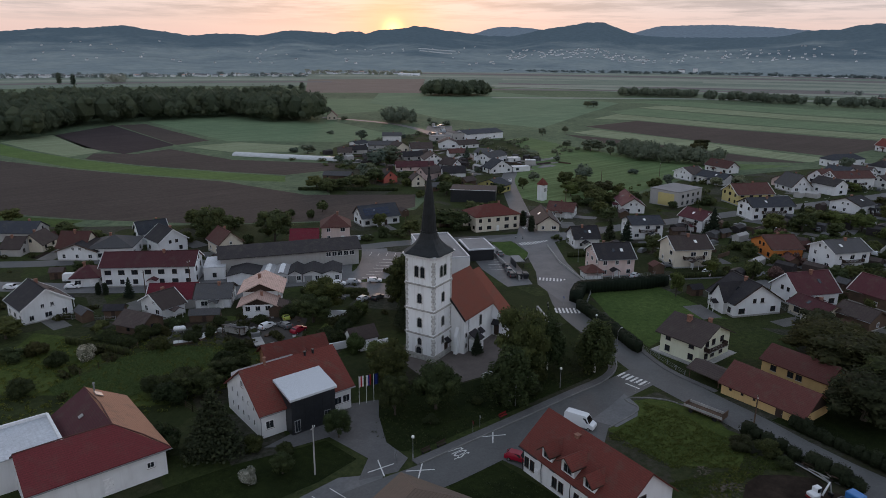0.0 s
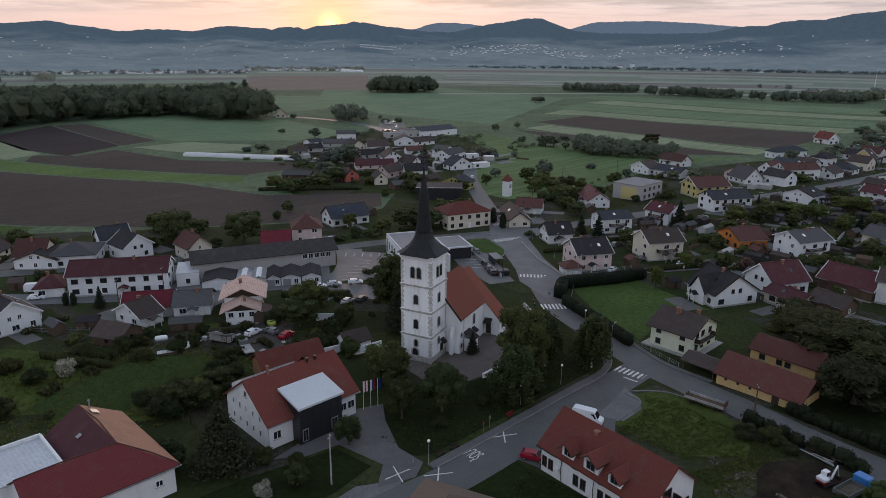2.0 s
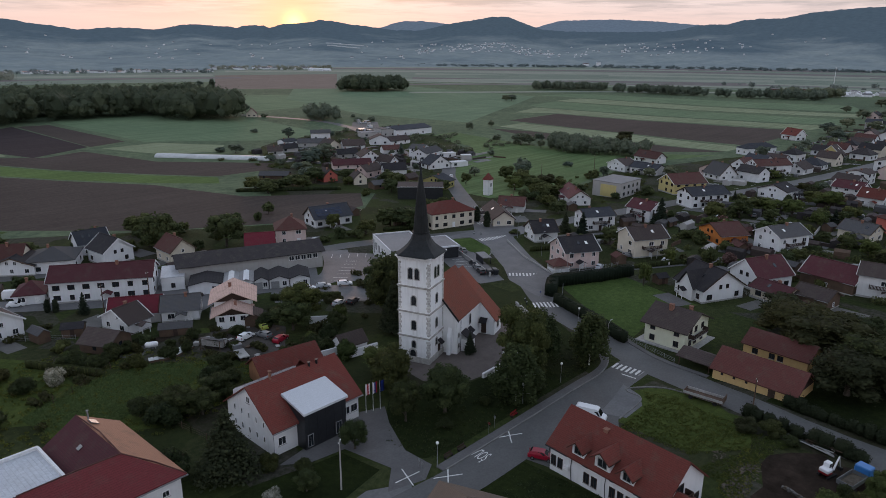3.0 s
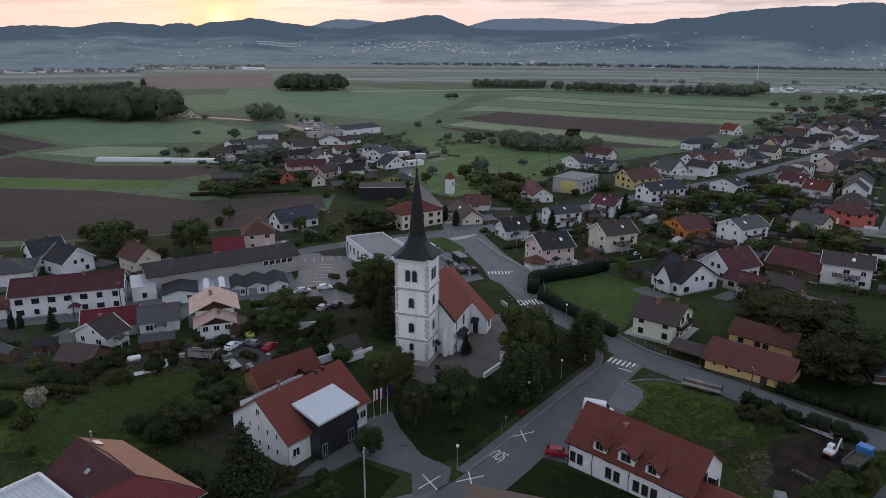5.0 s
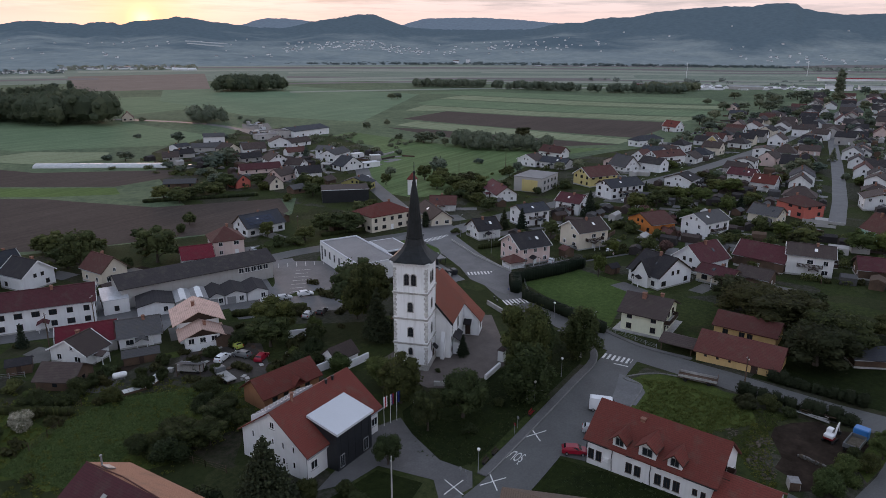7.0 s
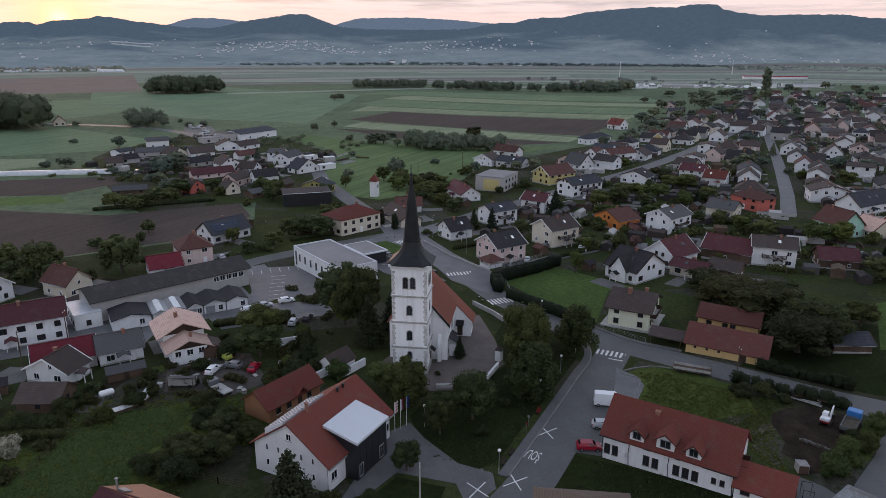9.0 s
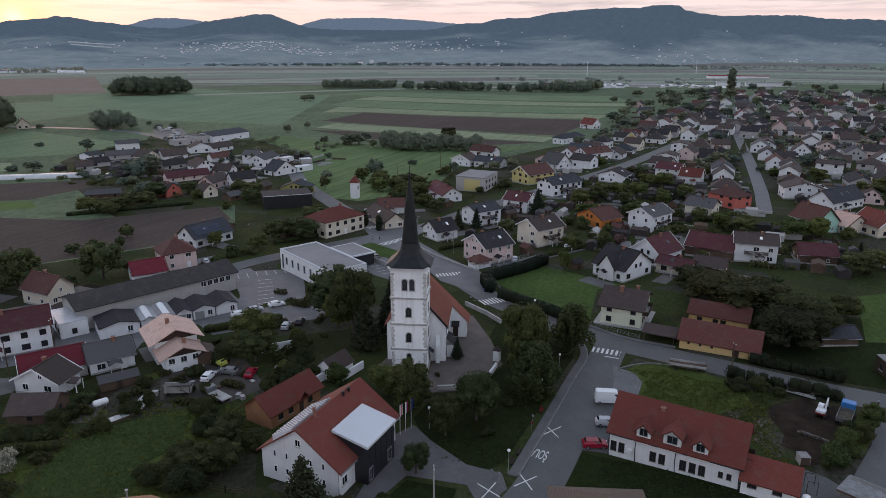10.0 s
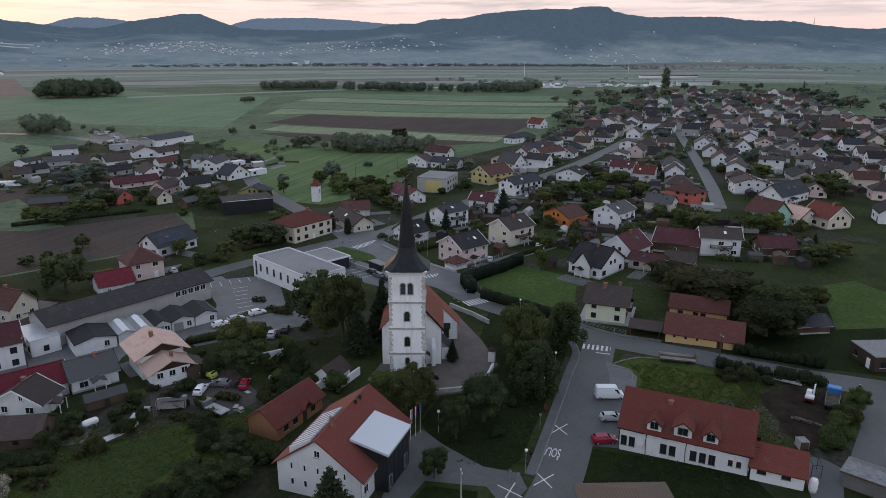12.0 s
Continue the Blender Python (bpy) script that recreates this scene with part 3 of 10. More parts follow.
patch("field", [(909.1, 939.4), (1187.1, 423.7), (1340.8, -183.7), (1302.5, -177.4), (1153.4, 413.4), (884.2, 916.1)], "hazed_green", 0.034, "long narrow far field", "field")
patch("field", [(1235.0, 1243.2), (1636.5, 561.5), (1853.5, -267.8), (1782.4, -256.2), (1574.4, 542.5), (1190.7, 1201.8)], "hazed_green", 0.034, "long narrow far field", "field")
patch("field", [(1514.6, 1503.8), (2034.9, 683.7), (2311.6, -343.0), (2203.2, -325.2), (1940.9, 654.9), (1449.4, 1443.0)], "hazed_green", 0.034, "long narrow far field", "field")
patch("field", [(971.5, 1012.7), (1268.6, 785.9), (1515.0, 495.1), (1426.7, 465.6), (1209.8, 749.1), (926.8, 966.0)], "hazed_pale", 0.036, "narrow far field strip", "field")
patch("field", [(860.7, 897.0), (1122.9, 694.8), (1348.1, 439.3), (1294.6, 421.4), (1091.5, 675.1), (836.8, 872.0)], "hazed_soil", 0.036, "narrow far field strip", "field")
patch("field", [(717.1, 746.8), (934.4, 576.8), (1129.8, 366.4), (1091.8, 353.7), (912.5, 563.1), (700.3, 729.3)], "hazed_pale", 0.036, "narrow far field strip", "field")
patch("field", [(1094.3, 1141.1), (1430.7, 887.4), (1698.5, 556.5), (1588.6, 519.7), (1356.5, 840.9), (1038.1, 1082.4)], "hazed_green", 0.036, "narrow far field strip", "field")

# Far floor and strips: haze is put into the field colours.
patch("field", [(d * math.sin(radians(a)), d * math.cos(radians(a))) for d, a in [(1330, a) for a in range(-30, 112, 4)] + [(3000, a) for a in range(110, -31, -4)]], "hazed_green", 0.012, "far valley floor of meadows with haze in their colour", "field")
for a0, a1, d0, d1, mt in ((3, 29, 1560, 1640, "hazed_pale"), (3, 31, 1450, 1510, "hazed_soil"), (30, 60, 1760, 1850, "hazed_pale"), (44, 92, 1900, 2010, "hazed_soil"), (33, 66, 2040, 2110, "hazed_pale"), (60, 100, 1640, 1720, "hazed_pale"), (70, 104, 1400, 1450, "hazed_pale"), (78, 104, 1790, 1840, "hazed_soil")):
    patch("field", [(d0 * math.sin(radians(a)), d0 * math.cos(radians(a))) for a in np.linspace(a0, a1, 9)] + [(d1 * math.sin(radians(a)), d1 * math.cos(radians(a))) for a in np.linspace(a1, a0, 9)], mt, 0.04, "long far field strip paled by painted haze", "field")

# ---- roads and yards ----
LANE_A = [(10, 70), (30, 72.5), (45, 73.2), (60, 71.7), (80, 71.4), (100, 71.2), (114, 71.2)]
LANE_B = [(105, -60), (106, 20), (111, 50), (113, 60), (116, 72), (122, 86), (130, 104), (144, 121), (157, 138), (175, 158), (190, 177), (208, 198), (232, 226), (255, 252), (285, 282), (300, 330), (350, 420), (380, 520), (360, 620)]
strip("road", LANE_B, 7.6, "asphalt", 0.06, "grey asphalt village road", "road")
strip("road", LANE_A, 7.2, "asphalt", 0.064, "grey asphalt lane past the church", "road")
strip("road", [(172, 161), (200, 153), (219, 149), (241, 142), (280, 131), (319, 119), (371, 106), (465, 90), (537, 81), (630, 73), (690, 68), (900, 50), (1300, 10)], 8.0, "asphalt", 0.068, "long straight main road", "road")
strip("road", [(176, 165), (153, 178), (135, 187), (123, 191), (105, 202), (81, 216), (40, 238), (10, 258), (-80, 310)], 7.0, "asphalt", 0.072, "street behind the long workshop", "road")
strip("road", [(-40, 262), (0, 240), (23, 222), (37, 208), (59, 189), (72, 181), (88, 171), (105, 164), (116, 172), (126, 186)], 8.5, "asphalt_old", 0.076, "worn street in front of the white building", "road")
strip("road", [(262, 38.8), (285, 39.4), (315, 40.5), (401, 46), (478, 52), (545, 57), (650, 66)], 5.8, "asphalt_old", 0.064, "straight housing street", "road")
# Paler asphalt colour here imitates haze and sky sheen on the crossroads.
patch("junction", [(133, 110), (137, 107), (150, 115), (162, 133), (178, 152), (196, 151), (190, 160), (196, 176), (187, 178), (176, 168), (160, 170), (167, 160), (158, 146), (147, 132), (139, 124)], "asphalt_old", 0.08, "wide asphalt crossroads", "road")
patch("car_park", [(103, 163), (113, 152), (135, 168), (124, 186)], "asphalt_old", 0.084, "asphalt car park with white bay lines", "car park")
patch("car_park", [(150, 167), (137, 145), (131, 128), (138, 125), (153, 148), (161, 163)], "asphalt_old", 0.088, "asphalt car park beside the church", "car park")
patch("car_park", [(86, 70), (104, 68.5), (101.5, 66.5), (100.2, 63.5), (90.6, 63.0), (82, 58), (70.5, 62), (69.5, 70)], "asphalt", 0.05, "asphalt forecourt with parked vehicles", "car park")
patch("car_park", [(30, 79), (47, 80.5), (53, 77), (47, 70.5), (30, 70)], "asphalt_old", 0.052, "small asphalt car park with white lines", "car park")
patch("yard", [(84, 158), (97, 146), (103, 139), (111, 146), (104, 157), (97, 164), (88, 166)], "asphalt_old", 0.044, "worn asphalt yard with parked cars", "yard")
patch("yard", [(76.5, 212.0), (91.7, 196.4), (115.3, 182.5), (105.4, 168.0), (91.0, 172.6), (74.4, 170.2), (65.9, 165.7), (59.1, 180.9)], "asphalt_old", 0.046, "grey asphalt yard of the workshop", "yard")
strip("road", [(157.5, 112.5), (163.7, 109.1), (172.7, 104.0), (187.9, 94.4), (201.1, 86.1)], 4.6, "asphalt_old", 0.062, "narrow side street between gardens", "road")
patch("pavement", [(42, 95.5), (46, 92.5), (52, 91.5), (53.5, 82), (49, 78), (55, 76), (58.5, 78), (58.5, 84), (62.5, 92), (66, 97), (61, 99)], "paving", 0.056, "paved forecourt of the hall", "pavement")
patch("churchyard", [(78, 99), (82, 92.5), (95, 90.5), (106, 97), (118, 106), (113, 115), (80, 114)], "cobble", 0.06, "dark stone-paved churchyard", "pavement")
patch("pavement", [(96.0, 67.5), (103.5, 69.0), (103, 67.8), (101.4, 64.4), (98, 62.2), (92, 62.2), (90.6, 66.8)], "asphalt_old", 0.095, "grey asphalt parking apron", "pavement")
patch("yard", [(102.5, 21.8), (100.6, 21.2), (95, 22.8), (88.6, 24.2), (79.4, 27.4), (74, 29), (66, 18), (96, 4), (102.5, 8)], "asphalt", 0.05, "grey asphalt yard behind the garage", "yard")
patch("driveway", [(77.4, 35.2), (76.0, 31.6), (74.0, 29.4), (68.6, 30.6), (60, 32), (60, 35.5), (67.5, 35.6)], "asphalt", 0.046, "grey asphalt drive beside the garage", "driveway")
patch("lawn", [(102.5, 23.6), (100.6, 21.4), (92.1, 23.4), (86, 25.4), (90, 27), (96.5, 25.8)], "rough_grass", 0.042, "rough grass verge beside the yard", "lawn")
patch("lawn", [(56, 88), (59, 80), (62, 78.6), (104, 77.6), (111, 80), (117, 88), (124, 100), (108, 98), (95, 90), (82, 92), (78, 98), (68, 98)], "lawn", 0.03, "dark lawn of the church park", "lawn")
# Near-black grass colour stands in for shade behind the barn.
patch("lawn", [(114.5, 46), (112, 24), (111.5, 10), (150, 8), (152, 30), (146, 44), (132, 42)], "lawn", 0.028, "lawn behind the barn with shade put into its dark colour", "lawn")
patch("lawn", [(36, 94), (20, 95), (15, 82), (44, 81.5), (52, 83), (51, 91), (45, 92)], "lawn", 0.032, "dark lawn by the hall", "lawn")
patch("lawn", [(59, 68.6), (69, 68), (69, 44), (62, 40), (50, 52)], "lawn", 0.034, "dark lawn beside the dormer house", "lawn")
strip("pavement", [(58.5, 76.3), (75, 76.0), (95, 75.8), (107, 75.8), (113, 79.4), (118, 88)], 1.6, "paving", 0.0, "raised grey footpath with a kerb", "pavement", thick=0.2)
strip("kerb", [(59, 75.4), (75, 75.1), (95, 74.9), (106, 74.9), (114, 78.6), (119, 87)], 0.22, "kerb_stone", 0.0, "pale stone kerb", "kerb", thick=0.22)
strip("kerb", [(107.4, 52), (107.6, 60.5), (105.8, 64.5), (102.4, 67.6), (101.2, 66.6), (100.0, 63.4), (91, 63)], 0.22, "kerb_stone", 0.0, "pale stone kerb", "kerb", thick=0.2)
strip("pavement", [(117.4, 58), (119.4, 70), (126.5, 85), (136, 103)], 1.2, "paving", 0.0, "raised footpath along the road", "pavement", thick=0.18)
strip("kerb", [(154.4, 143.5), (161, 148.4), (167.4, 162.4), (161, 166)], 0.3, "kerb_stone", 0.0, "pale stone kerb round the verge", "kerb", thick=0.26)


def marking(name, x, y, yaw, lx, ly, parent=None, lift=0.10):
    bm = bmesh.new()
    add_box(bm, -lx / 2, -ly / 2, 0, lx / 2, ly / 2, 0.012)
    m = part(name, bm, "road_paint", parent)
    m.location, m.rotation_euler = (x, y, gz(y) + lift), (0, 0, radians(yaw))
    return m


def crosswalk(x, y, yaw, span, bar, n):
    c = thing("crosswalk", x, y, yaw, "white zebra crossing painted on the asphalt", "crosswalk", "zebra crossings")
    for i in range(n):
        b = marking("stripe", 0, 0, 0, span / n * 0.5, bar, c)
        b.location = ((i + 0.5) / n * span - span / 2, 0, 0.105)
    return c


crosswalk(110.0, 71.4, 92, 7.0, 2.6, 7)
crosswalk(130, 104.4, -41, 8.5, 3.6, 9)
crosswalk(145.6, 123.8, -50, 9, 2.6, 9)
crosswalk(171.5, 156, -20, 12.5, 3.2, 12)
crosswalk(189, 172, -22, 9.5, 2.6, 9)
for x, y, yaw in ((73.6, 74.1, 8), (57.9, 74.0, 5), (53.5, 78.4, 30)):
    c = thing("road_cross", x, y, yaw, "thin white cross painted on the road", "road marking", "road crosses")
    for a in (38, -38):
        b = marking("bar", 0, 0, a, 4.6, 0.2, c)
        b.location.z = 0.105 + (0.004 if a > 0 else 0)
txt = bpy.data.curves.new("school_text", "FONT")
txt.body, txt.size, txt.align_x, txt.align_y, txt.extrude = "ŠOLA", 1.25, "CENTER", "CENTER", 0.006
txt.materials.append(MATS["road_paint"])
word = new("road_writing", txt)
word.location, word.rotation_euler, word.scale = (66.0, 74.1, gz(74.1) + 0.105), (0, 0, radians(90)), (0.95, 3.0, 1)
tagged(word, "tall white word painted on the asphalt", "road writing")
marking("stop_line", 107.4, 69.9, 92, 3.2, 0.35)
for i in range(7):
    marking("bay_line", 106.5 + i * 2.6, 165.5 + i * 2.0 - 6, 135, 5.0, 0.14)
    marking("bay_line", 121 + i * 1.9, 181.0 - i * 1.9, 45, 4.6, 0.14)
for i in range(9):
    marking("bay_line", 140.5 + i * 1.55, 147 - 6 + i * 2.3, -34, 5.0, 0.14)
for i in range(5):
    marking("bay_line", 33 + i * 3.0, 76.5, 100, 5.0, 0.12)
for i in range(14):
    t = i / 14
    marking("lane_line", 245 + t * 200, 140.6 - t * 40, -11 if i > 3 else -9, 4.0, 0.15)
for ob in [o for o in scene.objects if o.name.split(".")[0] in ("bay_line", "lane_line", "stop_line")]:
    tagged(ob, "white painted line on the asphalt", "road marking", "painted lines")

# ---- kinds of things ----
SHARED = {}


def frame_mesh(w, h, deep=0.10, bar=0.09, cross=True):
    key = ("frame", round(w, 2), round(h, 2), deep, cross)
    if key not in SHARED:
        bm = bmesh.new()
        add_box(bm, -w / 2, -deep, 0, -w / 2 + bar, 0.02, h)
        add_box(bm, w / 2 - bar, -deep, 0, w / 2, 0.02, h)
        add_box(bm, -w / 2 + bar, -deep, h - bar, w / 2 - bar, 0.02, h)
        add_box(bm, -w / 2 + bar, -deep, 0, w / 2 - bar, 0.02, bar)
        if cross:
            add_box(bm, -0.03, -deep + 0.03, bar, 0.03, 0.0, h - bar)
        me = bpy.data.meshes.new("window")
        bm.to_mesh(me)
        bm.free()
        SHARED[key] = me
    return SHARED[key]


def pane_mesh(w, h, bar=0.09, mat="glass"):
    key = ("pane", round(w, 2), round(h, 2), mat)
    if key not in SHARED:
        bm = bmesh.new()
        add_box(bm, -w / 2 + bar, -0.05, bar, w / 2 - bar, 0.01, h - bar)
        me = bpy.data.meshes.new("pane")
        bm.to_mesh(me)
        bm.free()
        me.materials.append(MATS[mat])
        SHARED[key] = me
    return SHARED[key]


def far_window(parent, x, y, z, turn, w, h):
    k = ("far_window", round(w, 2), round(h, 2))
    if k not in SHARED:
        bm = bmesh.new()
        add_box(bm, -w / 2, -0.04, 0, w / 2, 0.01, h)
        SHARED[k] = bpy.data.meshes.new("window")
        bm.to_mesh(SHARED[k])
        bm.free()
        SHARED[k].materials.append(MATS["glass"])
    ob = new("window", SHARED[k])
    ob.parent = parent
    ob.location, ob.rotation_euler = (x, y, z), (0, 0, radians(turn))
    return ob


def window(parent, x, y, z, turn, w=1.1, h=1.3, mat="white_paint", sill=True, cross=True):
    """A window on a wall that faces -y in its own frame, turned by turn degrees."""
    me = frame_mesh(w, h, cross=cross)
    key = (me.name, mat)
    if key not in SHARED:
        SHARED[key] = me.copy()
        SHARED[key].materials.append(MATS[mat])
    ob = new("window", SHARED[key])
    ob.parent = parent
    ob.location, ob.rotation_euler = (x, y, z), (0, 0, radians(turn))
    p = new("pane", pane_mesh(w, h))
    p.parent = ob
    if sill:
        k = ("sill", round(w, 2))
        if k not in SHARED:
            bm = bmesh.new()
            add_box(bm, -w / 2 - 0.08, -0.2, -0.07, w / 2 + 0.08, 0.0, -0.003)
            SHARED[k] = bpy.data.meshes.new("sill")
            bm.to_mesh(SHARED[k])
            bm.free()
            SHARED[k].materials.append(MATS["concrete"])
        s = new("sill", SHARED[k])
        s.parent = ob
    return ob


def door(parent, x, y, z, turn, w=1.0, h=2.1, mat="dark_wood", handle=True):
    bm = bmesh.new()
    add_box(bm, -w / 2, -0.07, 0, w / 2, 0.02, h)
    for k in range(3):
        add_box(bm, -w / 2 + 0.12, -0.10, 0.12 + k * h / 3, w / 2 - 0.12, -0.06, h / 3 - 0.08 + k * h / 3)
    ob = part("door", bm, mat, parent)
    ob.location, ob.rotation_euler = (x, y, z), (0, 0, radians(turn))
    if not handle:
        return ob
    hb = bmesh.new()
    add_box(hb, w / 2 - 0.15, -0.14, h * 0.47, w / 2 - 0.1, -0.06, h * 0.5 + 0.06)
    part("door_handle", hb, "zinc", ob)
    return ob


def gable_roof(bm, l, w, eave, ridge, o=0.55, g=0.45, th=0.2, x0=None, x1=None):
    """Roof slabs with the ridge along x."""
    s = (ridge - eave) / (w / 2)
    y, a, b = w / 2 + o, (-l / 2 - g if x0 is None else x0), (l / 2 + g if x1 is None else x1)
    ze, zr = eave - s * o, ridge
    prof = [(-y, ze), (-y, ze + th), (0, zr + th * 1.1), (y, ze + th), (y, ze), (0, zr)]
    add_loops(bm, [[(a, p, q) for p, q in prof], [(b, p, q) for p, q in prof]], cap=False)
    e = [v for v in bm.verts][-12:]
    for k in (0, 6):
        bm.faces.new([e[k], e[k + 1], e[k + 2], e[k + 5]])
        bm.faces.new([e[k + 2], e[k + 3], e[k + 4], e[k + 5]])


def hip_roof(bm, l, w, eave, ridge, o=0.55, th=0.18, x0=0.0, y0=0.0):
    s = (ridge - eave) / (w / 2)
    a, y, ze = l / 2 + o, w / 2 + o, eave - s * o
    c = [(-a, -y), (a, -y), (a, y), (-a, y)]
    lo = [bm.verts.new((x0 + p, y0 + q, ze)) for p, q in c]
    hi = [bm.verts.new((x0 + p, y0 + q, ze + th)) for p, q in c]
    run = max(0.05, a - y)
    r = [bm.verts.new((x0 - run, y0, ridge + th)), bm.verts.new((x0 + run, y0, ridge + th))]
    bm.faces.new(lo[::-1])
    for i in range(4):
        bm.faces.new((lo[i], lo[(i + 1) % 4], hi[(i + 1) % 4], hi[i]))
    bm.faces.new((hi[0], hi[1], r[1], r[0]))
    bm.faces.new((hi[1], hi[2], r[1]))
    bm.faces.new((hi[2], hi[3], r[0], r[1]))
    bm.faces.new((hi[3], hi[0], r[0]))


def gable_walls(bm, l, w, eave, ridge, z0=-0.4):
    prof = [(-w / 2, z0), (w / 2, z0), (w / 2, eave), (0, ridge - 0.02), (-w / 2, eave)]
    add_loops(bm, [[(-l / 2, p, q) for p, q in prof], [(l / 2, p, q) for p, q in prof]])


def chimney(parent, x, y, z, h=1.3, w=0.6, mat="brick_chimney"):
    bm = bmesh.new()
    add_box(bm, -w / 2, -w / 2, -0.9, w / 2, w / 2, h)
    add_box(bm, -w / 2 - 0.08, -w / 2 - 0.08, h, w / 2 + 0.08, w / 2 + 0.08, h + 0.12)
    c = part("chimney", bm, mat, parent)
    c.location = (x, y, z)
    return c


def balcony(parent, x, y, z, turn, w, mat="dark_wood"):
    bm = bmesh.new()
    add_box(bm, -w / 2, -1.3, -0.18, w / 2, 0, 0)
    b = part("balcony", bm, "concrete", parent)
    b.location, b.rotation_euler = (x, y, z), (0, 0, radians(turn))
    bm = bmesh.new()
    add_box(bm, -w / 2, -1.3, 0.9, w / 2, -1.22, 1.0)
    for sx in (-w / 2, w / 2 - 0.08):
        add_box(bm, sx, -1.3, 0.0, sx + 0.08, 0, 1.0)
    n = int(w / 0.3)
    for i in range(n):
        add_box(bm, -w / 2 + (i + 0.15) * w / n, -1.29, 0.0, -w / 2 + (i + 0.75) * w / n, -1.25, 0.92)
    part("railing", bm, mat, b)
    return b


HOUSES = []


def house(x, y, yaw, l, w, eave, ridge, style, wall, roof, label="", far=0, solar=0, cross=0, balconies=0):
    rng = random.Random(int(x * 13 + y * 7))
    if far and not label and roof in ("brickroof", "maroon") and int(x + y) % 5 > 1:
        roof = "brown"
    names = {"white": "white", "cream": "beige", "rose": "pale pink", "yellow": "yellow", "grey": "grey", "coral": "coral red", "olive": "olive"}
    rnames = {"brown": "brown", "umber": "dark grey-brown", "greyroof": "grey", "brickroof": "faded red", "black": "black", "maroon": "dark maroon", "slate": "slate", "tilered": "red"}
    label = label or "%s plastered village house with a %s %s roof" % (names.get(wall, wall), rnames.get(roof, roof), "hipped" if style == "hip" else "gable")
    h = thing("house", x, y, yaw, label, "house", "village houses")
    HOUSES.append((x, y, yaw, l, w))
    bm = bmesh.new()
    if style == "gable":
        gable_walls(bm, l, w, eave, ridge)
    else:
        add_box(bm, -l / 2, -w / 2, -0.4, l / 2, w / 2, eave + (0.4 if style == "flat" else 0))
    part("wall", bm, wall, h)
    bm = bmesh.new()
    if style == "gable":
        gable_roof(bm, l, w, eave, ridge)
        if cross:
            c = bmesh.new()
            gable_roof(c, w * 0.55, l * 0.5, eave + 0.2, ridge - 0.6)
            c.transform(Matrix.Rotation(radians(90), 4, "Z") @ Matrix.Translation((-w * 0.3, 0, 0)))
            me = bpy.data.meshes.new("tmp")
            c.to_mesh(me)
            c.free()
            bm.from_mesh(me)
            bpy.data.meshes.remove(me)
    elif style == "hip":
        hip_roof(bm, l, w, eave, ridge)
    else:
        add_box(bm, -l / 2 - 0.1, -w / 2 - 0.1, eave + 0.4, l / 2 + 0.1, w / 2 + 0.1, eave + 0.6)
    part("roof", bm, roof, h)
    if cross:
        bm = bmesh.new()
        gable_walls(bm, w * 0.55, l * 0.5 - 0.4, eave + 0.1, ridge - 0.75)
        o = part("wall", bm, wall, h)
        o.rotation_euler, o.location = (0, 0, radians(90)), (0, -w * 0.3, 0)
    if style == "gable" and not far:
        trim = rng.choice(["dark_wood", "white_paint", "timber"])
        ov = 0.5
        run = math.hypot(w / 2 + ov, (ridge - eave) * (w / 2 + ov) / (w / 2))
        pitch = math.atan2(ridge - eave, w / 2)
        bm = bmesh.new()
        add_box(bm, -l / 2 - 0.45, -0.16, ridge + 0.06, l / 2 + 0.45, 0.16, ridge + 0.30)
        part("ridge_cap", bm, roof, h, "row of rounded ridge tiles")
        for sx in (-1, 1):
            for sy in (-1, 1):
                bm = bmesh.new()
                add_box(bm, -0.04, 0, -0.16, 0.04, run, 0.14)
                o = part("verge_board", bm, trim, h)
                o.matrix_basis = Matrix.Translation((sx * (l / 2 + 0.62), 0, ridge + 0.10)) @ Matrix.Rotation(0 if sy > 0 else math.pi, 4, "Z") @ Matrix.Rotation(-pitch, 4, "X")
        for sy in (-1, 1):
            bm = bmesh.new()
            limb(bm, (-l / 2 - 0.4, 0, 0), (l / 2 + 0.4, 0, 0), 0.08, 0.08, 6)
            o = part("gutter", bm, "zinc", h)
            o.location = (0, sy * (w / 2 + ov + 0.12), eave - (ridge - eave) * ov / (w / 2))
        bm = bmesh.new()
        add_box(bm, -l / 2 - 0.04, -w / 2 - 0.04, -0.35, l / 2 + 0.04, w / 2 + 0.04, 0.45)
        part("plinth", bm, "concrete", h, "grey plinth")
    storeys = max(1, int((eave + 0.6) / 2.7))
    base = 0.9
    barn = wall == "timber" or "barn" in label or "shed" in label or "outbuilding" in label
    wm = rng.choice(["white_paint", "white_paint", "dark_wood"])
    tiny = far and math.hypot(x, y) > 470
    for side, (len_, off) in enumerate(((l, w / 2), (w, l / 2), (l, w / 2), (w, l / 2))):
        ang = radians(yaw + side * 90 - 90)
        if far and math.cos(ang) * x + math.sin(ang) * y > 0.35 * math.hypot(x, y):
            continue
        if tiny and side != 0 and math.cos(ang) * x + math.sin(ang) * y > -0.6 * math.hypot(x, y):
            continue
        n = 2 if tiny else max(1, int(len_ / (4.4 if barn or far else 3.5)))
